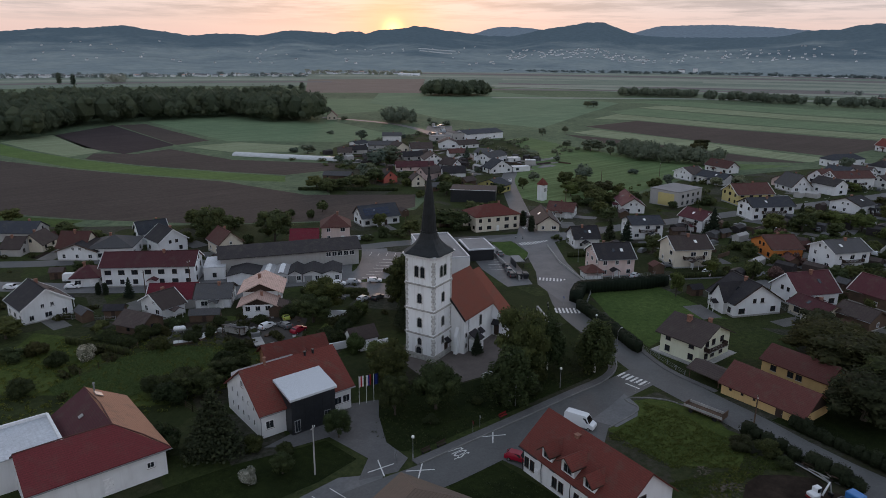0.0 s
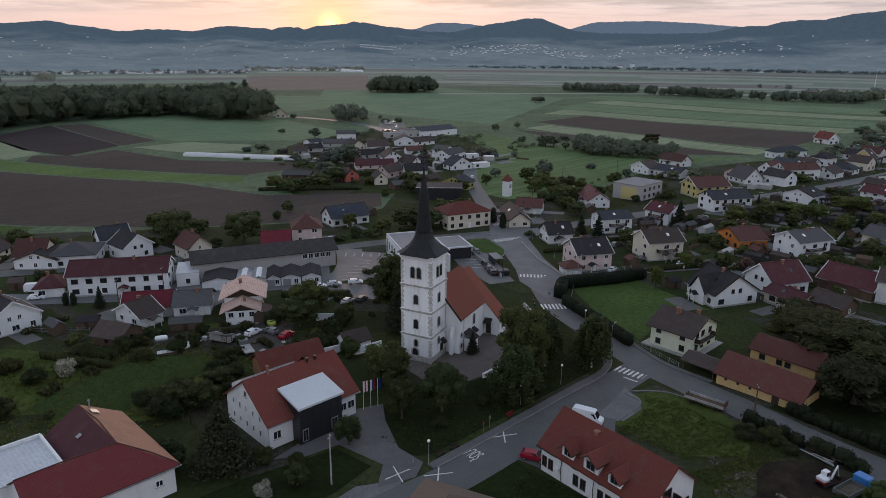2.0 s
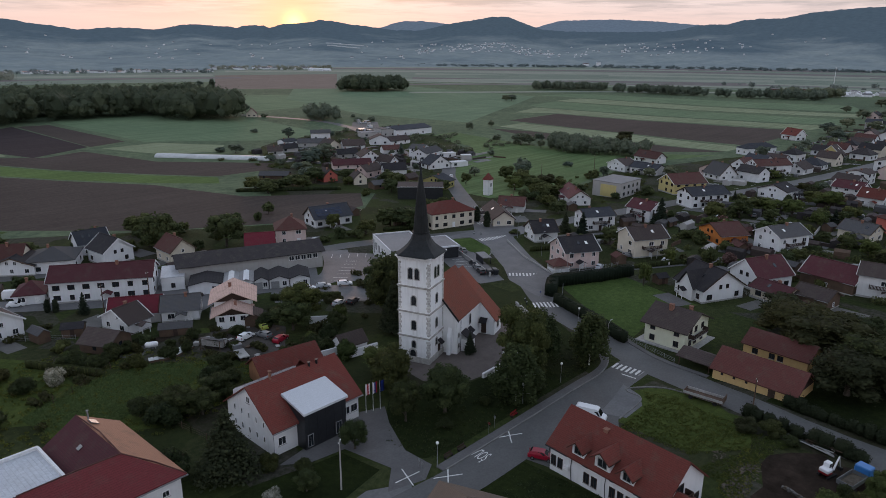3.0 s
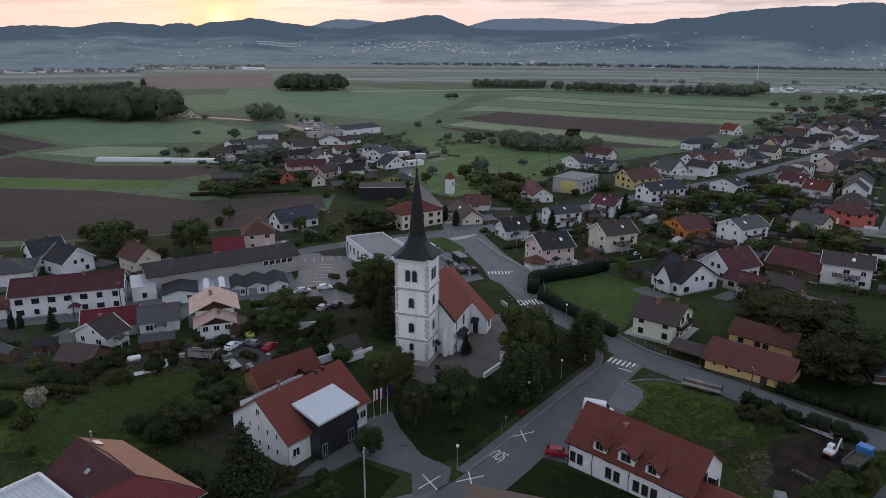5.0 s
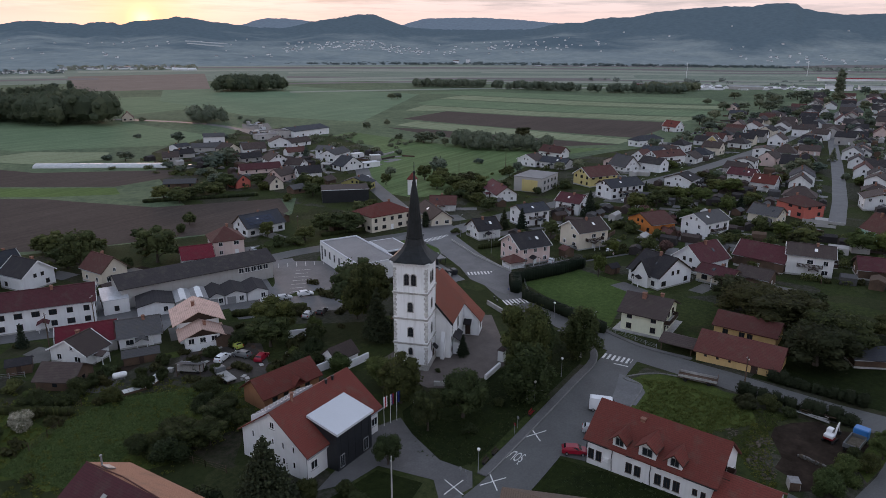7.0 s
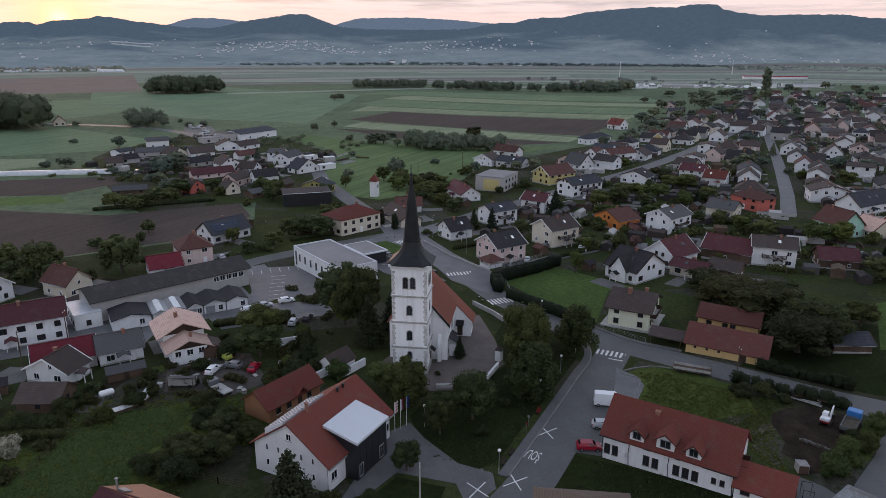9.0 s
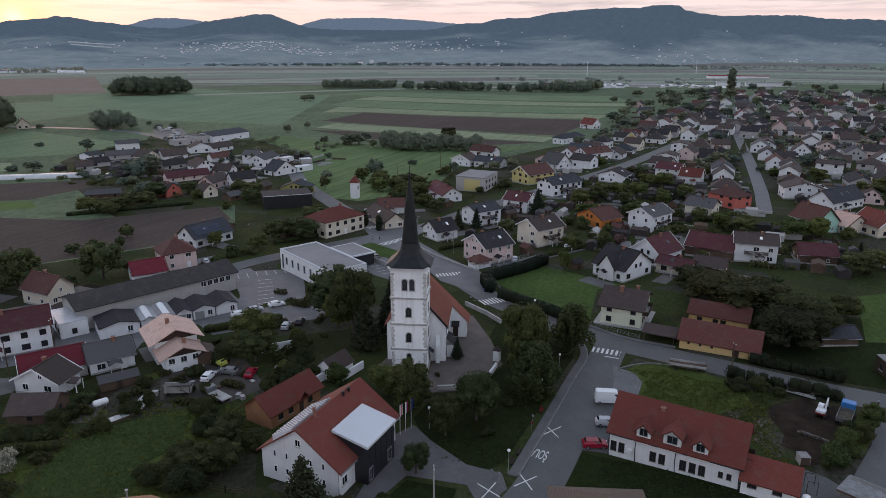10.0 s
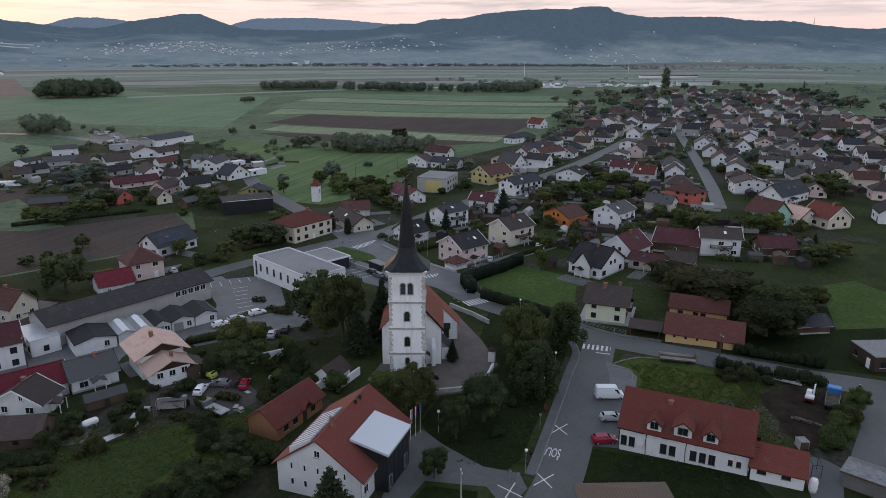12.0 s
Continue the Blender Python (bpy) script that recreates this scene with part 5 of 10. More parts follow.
def arched(w, h, n=8):
    """Outline of a round-headed opening, in x and z."""
    pts = [(-w / 2, 0), (w / 2, 0), (w / 2, h - w / 2)]
    pts += [(w / 2 * math.cos(math.pi * i / n), h - w / 2 + w / 2 * math.sin(math.pi * i / n)) for i in range(1, n)]
    return pts + [(-w / 2, h - w / 2)]


def arched_window(parent, x, y, z, turn, w, h, frame_w=0.18, stone="stone"):
    inner, outer = arched(w, h), [(p * (w + 2 * frame_w) / w, -frame_w + q * (h + 2 * frame_w) / h) for p, q in arched(w, h)]
    bm = bmesh.new()
    rings = [[bm.verts.new((p, d, q)) for p, q in o] for o, d in ((outer, 0.02), (outer, -0.08), (inner, -0.08), (inner, 0.02))]
    n = len(inner)
    for a, b in zip(rings, rings[1:] + rings[:1]):
        for i in range(n):
            bm.faces.new((a[i], a[(i + 1) % n], b[(i + 1) % n], b[i]))
    win = part("window", bm, stone, parent)
    win.location, win.rotation_euler = (x, y, z), (0, 0, radians(turn))
    bm = bmesh.new()
    add_loops(bm, [[(p, 0.01, q) for p, q in inner], [(p, -0.03, q) for p, q in inner]])
    part("pane", bm, "glass", win)
    bm = bmesh.new()
    add_box(bm, -0.03, -0.06, 0, 0.03, -0.03, h - 0.05)
    for q in (0.33, 0.62):
        add_box(bm, -w / 2 + 0.02, -0.058, h * q, w / 2 - 0.02, -0.032, h * q + 0.05)
    part("glazing_bar", bm, "black_iron", win)
    return win


bm = bmesh.new()
add_box(bm, -TS, -TS, -0.6, TS, TS, TH)
tower = part("tower", bm, "limewash", church, "tall white plastered bell tower")
bm = bmesh.new()
add_box(bm, -TS - 0.18, -TS - 0.18, -0.6, TS + 0.18, TS + 0.18, 0.9)
part("plinth", bm, "stone", tower)
for z in (5.3, 10.7, 16.2):
    bm = bmesh.new()
    s = TS + 0.16
    add_box(bm, -s, -s, z - 0.16, s, s, z + 0.10)
    add_box(bm, -s - 0.1, -s - 0.1, z + 0.10, s + 0.1, s + 0.1, z + 0.2)
    part("belt_course", bm, "stone", tower)
bm = bmesh.new()
for k, (o, z) in enumerate(((0.15, TH - 0.7), (0.3, TH - 0.35), (0.5, TH - 0.12))):
    add_box(bm, -TS - o, -TS - o, z, TS + o, TS + o, z + 0.3)
part("cornice", bm, "white_paint", tower)
quoins = []
for wide in (0, 1):
    bm = bmesh.new()
    add_box(bm, -0.03, -0.03, 0, 0.70 if wide else 0.52, 0.52 if wide else 0.70, 0.50)
    bmesh.ops.bevel(bm, geom=bm.edges[:], offset=0.02, segments=1, affect="EDGES")
    me = bpy.data.meshes.new("quoin")
    bm.to_mesh(me)
    bm.free()
    me.materials.append(MATS["quoin_stone"])
    quoins.append(me)
for cx, cy, turn in ((-1, -1, 0), (1, -1, 90), (1, 1, 180), (-1, 1, 270)):
    z, k = 0.95, 0
    while z < TH - 1.2:
        if all(abs(z + 0.25 - b) > 0.42 for b in (5.3, 10.7, 16.2)):
            q = new("quoin", quoins[k % 2])
            q.parent = tower
            q.location, q.rotation_euler = (cx * TS, cy * TS, z), (0, 0, radians(turn))
        z, k = z + 0.54, k + 1
for turn in (0, 90, 180, 270):
    c, s = math.cos(radians(turn)), math.sin(radians(turn))

    def on_face(u, d=TS):
        return (u * c + d * s, u * s - d * c)
    for u in (-0.72, 0.72):
        arched_window(tower, *on_face(u), 17.9, turn, 0.95, 2.3)
    arched_window(tower, *on_face(0), 12.3, turn, 1.05, 2.0)
    arched_window(tower, *on_face(0), 6.9, turn, 1.05, 2.0)
    if turn in (0, 270):
        arched_window(tower, *on_face(0), 2.9, turn, 0.8, 1.5)
# spire: a flared square foot that turns into a slim octagon
bm = bmesh.new()
loops = []
for z, r, sq in ((0.0, 4.5, 1.0), (0.3, 4.25, 1.0), (1.0, 3.35, 0.9), (1.9, 2.55, 0.65), (2.9, 1.98, 0.35), (4.15, 1.62, 0.08), (4.2, 1.74, 0.05), (4.42, 1.74, 0.05), (4.47, 1.58, 0.0), (7.7, 1.30, 0.0), (12.3, 0.84, 0.0), (15.5, 0.32, 0.0), (17.3, 0.1, 0.0)):
    pts = []
    for i in range(16):
        a = math.pi / 8 * i + math.pi / 16
        ca, sa = math.cos(a), math.sin(a)
        octo = 1.0 / max(abs(math.cos(a - math.pi / 4 * k)) for k in range(8))
        square = 1.0 / max(abs(ca), abs(sa))
        f = octo * (1 - sq) + square * sq
        pts.append((r * f * ca, r * f * sa, TH + 0.1 + z))
    loops.append(pts)
add_loops(bm, loops)
spire = part("spire", bm, "copper_dark", tower, "slim dark metal spire with a flared foot")
bm = bmesh.new()
add_box(bm, -0.06, -0.06, 0, 0.06, 0.06, 2.2)
add_box(bm, -0.5, -0.05, 1.35, 0.5, 0.05, 1.47)
bmesh.ops.create_uvsphere(bm, u_segments=10, v_segments=6, radius=0.32, matrix=Matrix.Translation((0, 0, 0.2)))
fin = part("cross", bm, "black_iron", tower)
fin.location = (0, 0, TH + 17.2)
# nave with a steep orange roof, its axis along x
def slab(name, pts, mat, parent, th=0.2, label=""):
    """A roof plane with thickness, from its corners."""
    bm = bmesh.new()
    add_loops(bm, [[(x, y, z) for x, y, z in pts], [(x, y, z + th) for x, y, z in pts]])
    return part(name, bm, mat, parent, label)


bm = bmesh.new()
gable_walls(bm, 13.0, 12.4, 7.9, 15.0)
nave = part("nave", bm, "limewash", church, "white plastered nave wall")
nave.location = (9.9, -0.6, 0)
slab("south_roof", [(-6.9, -6.7, 7.45), (6.7, -6.7, 7.45), (6.7, 0, 15.05), (-6.9, 0, 15.05)], "orangeroof", nave, label="steep orange tiled roof slope")
slab("north_roof", [(6.7, 6.7, 7.45), (-6.9, 6.7, 7.45), (-6.9, 0, 15.05), (6.7, 0, 15.05)], "orangeroof", nave, label="steep orange tiled roof slope")
slab("verge_board", [(-7.0, -6.75, 7.2), (-6.9, -6.75, 7.2), (-6.9, 0, 14.9), (-7.0, 0, 14.9)], "copper_dark", nave, 0.6)
arched_window(nave, 0.8, -6.2, 4.1, 0, 1.0, 2.3)
arched_window(nave, 0.0, 6.2, 4.1, 180, 1.0, 2.3)
for u, z in ((-5.6, 3.4), (-5.6, 1.0)):
    arched_window(nave, u, -6.2, z, 0, 0.6, 0.8)
for y in (-4.6,):
    bm = bmesh.new()
    prof = [(0, -0.5), (-1.1, -0.5), (-0.9, 3.6), (0, 5.6)]
    add_loops(bm, [[(p - 6.5, y - 0.4, q) for p, q in prof], [(p - 6.5, y + 0.4, q) for p, q in prof]])
    part("buttress", bm, "limewash", nave)
bm = bmesh.new()
limb(bm, (-4.6, -6.3, -0.4), (-4.6, -6.3, 7.4), 0.07, 0.07)
part("downpipe", bm, "black_iron", nave)
# lower and wider chancel with a many-sided east end
bm = bmesh.new()
CH = [(16.4, -10.5), (21.0, -10.5), (24.8, -4.8), (24.8, 3.2), (21.0, 8.4), (16.4, 8.4)]
add_prism(bm, CH, -0.6, 3.6)
add_loops(bm, [[(16.4, -10.5, 3.6), (16.4, 8.4, 3.6), (16.4, -1.0, 13.4)], [(16.8, -10.5, 3.6), (16.8, 8.4, 3.6), (16.8, -1.0, 13.4)]])
chancel = part("chancel", bm, "limewash", church)
A, B, C, D, E, F_ = (16.1, -11.1, 3.1), (21.4, -11.1, 3.1), (25.5, -5.0, 3.1), (25.5, 3.4, 3.1), (21.4, 9.0, 3.1), (16.1, 9.0, 3.1)
P, Q = (16.1, -1.0, 13.9), (20.2, -1.0, 13.9)
for pts in ([A, B, Q, P], [B, C, Q], [C, D, Q], [D, E, Q], [E, F_, P, Q]):
    slab("chancel_roof", pts, "orangeroof", chancel, label="red-orange tiled roof slope")
arched_window(chancel, 18.8, -10.5, 1.0, 0, 0.9, 1.8)


def hood(x, y, z, turn, w, d, rise, deep_wall):
    """A dark pent roof over a door, on a wall facing -y before the turn."""
    bm = bmesh.new()
    if deep_wall:
        add_box(bm, -w / 2 + 0.2, -d + 0.2, -0.4, w / 2 - 0.2, 0.05, z)
    else:
        add_box(bm, -0.6, -0.08, -0.2, 0.6, 0.02, z - 0.2)
    o = part("porch" if deep_wall else "door", bm, "limewash" if deep_wall else "dark_wood", church)
    o.location, o.rotation_euler = (x, y, 0), (0, 0, radians(turn))
    bm = bmesh.new()
    add_loops(bm, [[(-w / 2, -d, z - 0.05), (w / 2, -d, z - 0.05), (w / 2, 0.05, z + rise), (-w / 2, 0.05, z + rise)], [(-w / 2, -d, z + 0.1), (w / 2, -d, z + 0.1), (w / 2, 0.05, z + rise + 0.15), (-w / 2, 0.05, z + rise + 0.15)]])
    part("hood", bm, "black", o, "dark pent roof")


hood(6.9, -6.8, 2.4, 0, 3.0, 2.4, 1.5, True)
hood(10.2, -6.8, 2.6, 0, 1.6, 1.2, 0.8, False)
hood(16.4, -8.0, 2.6, 270, 1.8, 1.2, 0.9, False)
hood(1.4, -TS, 2.7, 0, 1.5, 1.0, 0.8, False)
arched_window(tower, -TS, 0.2, 0.1, 270, 1.3, 2.3, 0.3)
low_wall([(79.5, 98.5), (82.5, 93.0)], 0.9, 0.5, "concrete", "low pale wall of the churchyard", "churchyard_wall")
low_wall([(87, 91.0), (93.5, 91.2)], 1.0, 0.5, "white", "low white churchyard wall", "churchyard_wall")
low_wall([(124.0, 110.4), (119.8, 103.1), (116.0, 98.0)], 1.1, 0.45, "concrete", "pale churchyard wall beside the road", "churchyard_wall")
low_wall([(150.5, 153.9), (143.5, 140.7), (137.6, 129.6)], 1.3, 0.3, "concrete", "grey concrete retaining wall of the car park", "retaining_wall")
gate = thing("gate_pillar", 96.4, 92.2, 0, "white plastered gate pillar with a niche", "pillar")
box_part("shaft", (1.3, 1.3, 2.6), (0, 0, 1.2), "white", gate)
bm = bmesh.new()
add_loops(bm, [[(-0.85, -0.85, 2.5), (0.85, -0.85, 2.5), (0.85, 0.85, 2.5), (-0.85, 0.85, 2.5)], [(-0.05, -0.05, 3.4), (0.05, -0.05, 3.4), (0.05, 0.05, 3.4), (-0.05, 0.05, 3.4)]])
part("cap", bm, "brown", gate)

# ---- the village hall with its dark cube ----
hall = thing("village_hall", 51.8, 104.9, -1, "white hall, red roof, dark cube under a pale canopy", "building", z=-1.05)
HL, HW, HE, HR = 17.5, 13.9, 4.57, 9.5
bm = bmesh.new()
gable_walls(bm, HL, HW, HE, HR)
hw = part("wall", bm, "white", hall)
bm = bmesh.new()
gable_roof(bm, HL, HW, HE, HR, 0.7, 0.5, 0.22)
part("roof", bm, "tilered", hall, "red tiled gable roof")
bm = bmesh.new()
add_loops(bm, [[(-4.2, -9.2, -0.3), (4.2, -9.2, -0.3), (4.2, -3.0, -0.3), (-4.2, -3.0, -0.3)], [(-4.2, -9.2, 6.1), (4.2, -9.2, 6.1), (4.2, -3.0, 7.4), (-4.2, -3.0, 7.4)]])
cube = part("cube", bm, "dark_panel", hall, "dark smooth panelled cube")
bm = bmesh.new()
add_loops(bm, [[(-4.5, -9.5, 6.1), (4.5, -9.5, 6.1), (4.5, -3.2, 7.5), (-4.5, -3.2, 7.5)], [(-4.5, -9.5, 6.5), (4.5, -9.5, 6.5), (4.5, -3.2, 7.9), (-4.5, -3.2, 7.9)]])
part("canopy", bm, "white_sheet", hall, "pale grey sheet metal canopy")
for i in range(5):
    bm = bmesh.new()
    add_box(bm, -0.02, -9.235, 0.1, 0.02, -9.195, 6.4)
    j = part("panel_joint", bm, "black_iron", cube)
    j.location.x = -3.4 + i * 1.7
window(cube, 2.6, -9.21, 0.1, 0, 1.3, 2.2, "grey_paint", sill=False)
window(cube, -3.2, -9.21, 0.1, 0, 1.1, 2.2, "grey_paint", sill=False)
for x in (-7.2, 6.0, 7.7):
    window(hw, x, -HW / 2, 1.2, 0, 1.5, 1.5)
for s in range(2):
    for i in range(5):
        window(hw, -HL / 2, -4.4 + i * 2.2, 1.1 + s * 2.7, 270, 0.5 if s else 0.62, 1.15, sill=False, cross=False)
for i in range(3):
    window(hw, HL / 2, -3 + i * 3, 1.0, 90, 1.2, 1.5)
window(hw, -HL / 2, 0, 6.6, 270, 1.0, 1.2)
bm = bmesh.new()
add_loops(bm, [[(-8.8, 1.0, 8.2), (1.5, 1.0, 8.2), (1.5, 4.6, 6.0), (-8.8, 4.6, 6.0)], [(-8.8, 1.0, 9.5), (1.5, 1.0, 9.5), (1.5, 4.6, 7.5), (-8.8, 4.6, 7.5)]])
sk = part("roof_box", bm, "white_sheet", hall, "pale ribbed sheet metal roof box")
for i in range(12):
    bm = bmesh.new()
    add_loops(bm, [[(-0.05, 1.0, 9.5), (0.05, 1.0, 9.5), (0.05, 4.6, 7.5), (-0.05, 4.6, 7.5)], [(-0.05, 1.0, 9.6), (0.05, 1.0, 9.6), (0.05, 4.6, 7.6), (-0.05, 4.6, 7.6)]])
    rb = part("seam", bm, "flat_roof", sk)
    rb.location.x = -8.4 + i * 0.87
chimney(hall, -4.5, -0.2, 9.4, 1.5, 0.36)
for x in (3.2, 4.8):
    bm = bmesh.new()
    add_loops(bm, [ring(0.22, -0.3, 8), ring(0.22, 0.5, 8), ring(0.3, 0.55, 8), ring(0.3, 0.7, 8)])
    v = part("roof_vent", bm, "black_iron", hall)
    v.location = (x, -0.5, 9.4)
bm = bmesh.new()
limb(bm, (-HL / 2 - 0.06, -HW / 2 - 0.06, -0.3), (-HL / 2 - 0.06, -HW / 2 - 0.06, HE), 0.06, 0.06)
part("downpipe", bm, "zinc", hall)
bm = bmesh.new()
add_box(bm, -HL / 2 - 0.5, -HW / 2 - 0.92, HE - 0.55, -4.75, -HW / 2 - 0.75, HE - 0.40)
add_box(bm, 4.75, -HW / 2 - 0.92, HE - 0.55, HL / 2 + 0.5, -HW / 2 - 0.75, HE - 0.40)
part("gutter", bm, "zinc", hall)

annexe = thing("brick_outbuilding", 61.5, 121.4, -9, "brown brick outbuilding with a red tiled roof", "building")
bm = bmesh.new()
gable_walls(bm, 12.6, 6.4, 3.0, 5.4)
aw = part("wall", bm, "brickwall", annexe)
bm = bmesh.new()
gable_roof(bm, 12.6, 6.4, 3.0, 5.4, 0.6, 0.6)
part("roof", bm, "tilered", annexe)
for x in (-4, -1.5, 3.5):
    window(aw, x, -3.2, 1.0, 0, 1.1, 1.2, "dark_wood")
door(aw, 1.2, -3.2, 0, 0, 1.0, 2.1)
bm = bmesh.new()
gable_roof(bm, 2.0, 2.2, 3.1, 4.2, 0.2, 0.2)
o = part("roof_porch", bm, "tilered", annexe)
o.rotation_euler, o.location = (0, 0, radians(90)), (1.2, -3.0, 0)
shed = thing("whitewashed_shed", 77.5, 120.5, -8, "small whitewashed shed with a brown tiled roof", "shed")
bm = bmesh.new()
gable_walls(bm, 6.0, 4.6, 2.4, 4.3)
part("wall", bm, "white", shed)
bm = bmesh.new()
gable_roof(bm, 6.0, 4.6, 2.4, 4.3, 0.3, 0.3)
part("roof", bm, "brown", shed)
low_wall([(80.0, 141.0), (86.0, 135.5)], 1.8, 0.4, "white", "whitewashed yard wall beside the car yard")
low_wall([(68.5, 122.5), (75, 121), (75.5, 117.5), (82, 116.5)], 1.7, 0.35, "white", "whitewashed yard wall")

# flags in front of the hall
for i, (top, mid, low) in enumerate((("flag_white", "flag_red", "flag_white"), ("flag_white", "flag_blue", "flag_red"), ("flag_navy", "flag_blue", "flag_navy"))):
    f = thing("flagpole", 62.2 + i * 1.35, 97.8 - i * 0.4, 0, ("white and red", "white, blue and red", "dark blue")[i] + " flag on a slim pole", "flag", "flags by the hall")
    bm = bmesh.new()
    add_loops(bm, [ring(0.05, -0.3, 8), ring(0.03, 5.7, 8)])
    part("pole", bm, "white_paint", f)
    for k, mt in enumerate((top, mid, low)):
        bm = bmesh.new()
        rows = [[bm.verts.new((0.05 + k * 0.33 + u * 0.11, 0.06 * math.sin(3 * v + (k * 3 + u) * 0.9), 5.55 - v * 0.27)) for u in range(4)] for v in range(9)]
        for a, b in zip(rows, rows[1:]):
            for u in range(3):
                bm.faces.new((a[u], a[u + 1], b[u + 1], b[u]))
        bmesh.ops.solidify(bm, geom=bm.faces[:], thickness=0.01)
        part("cloth", bm, mt, f)

# ---- white house with three dormers ----
dh = thing("dormer_house", 73.95, 53.2, 83.1, "white house with a red tiled roof and three gabled dormers", "house")
DL, DW, DE, DR = 19.8, 10.1, 4.5, 8.7
bm = bmesh.new()
gable_walls(bm, DL, DW, DE, DR)
dw = part("wall", bm, "white", dh)
bm = bmesh.new()
gable_roof(bm, DL, DW, DE, DR, 0.7, 0.5, 0.22)
part("roof", bm, "tilered", dh, "red tiled roof")
for k, u in enumerate((4.6, 0.2, -4.0)):
    w = 2.7 if k == 1 else 2.2
    zb, zt = DE - 0.6, DE + (2.9 if k == 1 else 2.5)
    bm = bmesh.new()
    prof = [(-w / 2, zb), (w / 2, zb), (w / 2, zt - 0.9), (0, zt), (-w / 2, zt - 0.9)]
    y0, y1 = DW / 2 + 0.12, DW / 2 - 4.2
    add_loops(bm, [[(u + p, y0, q) for p, q in prof], [(u + p, y1, q) for p, q in prof]])
    dm = part("dormer", bm, "white", dh)
    bm = bmesh.new()
    gable_roof(bm, 5.6, w, zt - 0.95, zt + 0.1, 0.35, 0.4, 0.14)
    o = part("dormer_roof", bm, "tilered", dm)
    o.rotation_euler, o.location = (0, 0, radians(90)), (u, DW / 2 - 2.2, 0)
    bm = bmesh.new()
    gable_roof(bm, 5.72, w + 0.06, zt - 1.04, zt + 0.0, 0.37, 0.4, 0.10)
    o = part("fascia", bm, "dark_wood", dm, "dark painted verge board")
    o.rotation_euler, o.location = (0, 0, radians(90)), (u, DW / 2 - 2.2, 0)
    window(dm, u, y0, zb + 0.95, 180, w * 0.6, 1.35, "grey_paint", sill=False)
for u, w in ((9.2, 0.95), (7.9, 0.95), (2.9, 1.0), (1.5, 1.0), (-1.7, 1.0), (-3.1, 1.0), (-4.5, 1.0), (-7.2, 0.7), (-8.4, 0.7)):
    h = 1.75 if w > 0.8 else 1.0
    window(dw, u, DW / 2, 0.75 if w > 0.8 else 1.4, 180, w, h, "dark_wood")
box_part("air_conditioner", (0.9, 0.35, 0.65), (6.6, DW / 2 + 0.2, 1.6), "white_paint", dh, bevel=0.04)
for u in (DL / 2, 5.6, -0.6, -DL / 2):
    bm = bmesh.new()
    limb(bm, (u, DW / 2 + 0.1, -0.3), (u, DW / 2 + 0.1, DE), 0.06, 0.06)
    part("downpipe", bm, "black_iron", dh)
for a, b in ((-DL / 2 - 0.5, -5.6), (-2.3, -1.6), (2.2, 3.2), (6.1, DL / 2 + 0.5)):
    bm = bmesh.new()
    add_box(bm, a, DW / 2 + 0.72, DE - 0.55, b, DW / 2 + 0.86, DE - 0.42)
    part("gutter", bm, "black_iron", dh)
chimney(dh, 2.8, 1.0, 7.3, 1.0, 0.7)
window(dw, -DL / 2, 1.5, 3.8, 270, 2.0, 1.9, "dark_wood")
window(dw, -DL / 2, -3.5, 1.0, 270, 1.2, 1.4, "dark_wood")
balcony(dh, -DL / 2, 1.5, 3.6, 270, 3.4, "dark_wood")
window(dw, DL / 2, 0.0, 4.2, 90, 1.2, 1.4, "dark_wood")
for u in (-5.0, -0.5, 4.0, 8.0):
    window(dw, u, -DW / 2, 1.0, 0, 1.2, 1.4, "dark_wood")
wing = thing("garage_wing", 70.1, 39.7, 83.1, "low white garage wing with a red tiled roof", "garage")
bm = bmesh.new()
gable_walls(bm, 7.4, 7.0, 2.5, 4.6)
ww = part("wall", bm, "white", wing)
bm = bmesh.new()
gable_roof(bm, 7.4, 7.0, 2.5, 4.6, 0.5, 0.4)
part("roof", bm, "tilered", wing)
for u in (2.2, -1.2):
    window(ww, u, 3.5, 1.3, 180, 1.3, 0.7, "dark_wood")
tank = thing("gas_tank", 66.4, 35.2, 95, "white upright gas tank beside the garage", "tank")
bm = bmesh.new()
add_loops(bm, [ring(0.1, 0.15, 14), ring(0.5, 0.25, 14), ring(0.62, 0.6, 14), ring(0.62, 1.9, 14), ring(0.5, 2.25, 14), ring(0.1, 2.4, 14)])
part("vessel", bm, "white_paint", tank, smooth=True)
box_part("foot", (0.9, 0.9, 0.3), (0, 0, 0.1), "concrete", tank)

# ---- L-shaped hall with hipped red roof ----
lh = thing("farm_hall", 16, 108, 0, "long white hall with an L-shaped hipped roof of red tiles", "building", z=-0.95)
bm = bmesh.new()
outl = [(-7.2, -9.8), (11.4, -9.8), (11.4, 10.4), (0.2, 10.4), (0.2, 0.9), (-7.2, 0.9)]
add_prism(bm, outl, -0.6, 4.2)
add_loops(bm, [[(-7.2, -9.8, 4.2), (-7.2, -4.5, 7.6), (-7.2, 0.9, 4.2)], [(-6.9, -9.8, 4.2), (-6.9, -4.5, 7.6), (-6.9, 0.9, 4.2)]])
add_loops(bm, [[(0.2, 10.4, 4.2), (5.6, 10.4, 7.6), (11.4, 10.4, 4.2)], [(0.2, 10.1, 4.2), (5.6, 10.1, 7.6), (11.4, 10.1, 4.2)]])
lw = part("wall", bm, "white", lh)


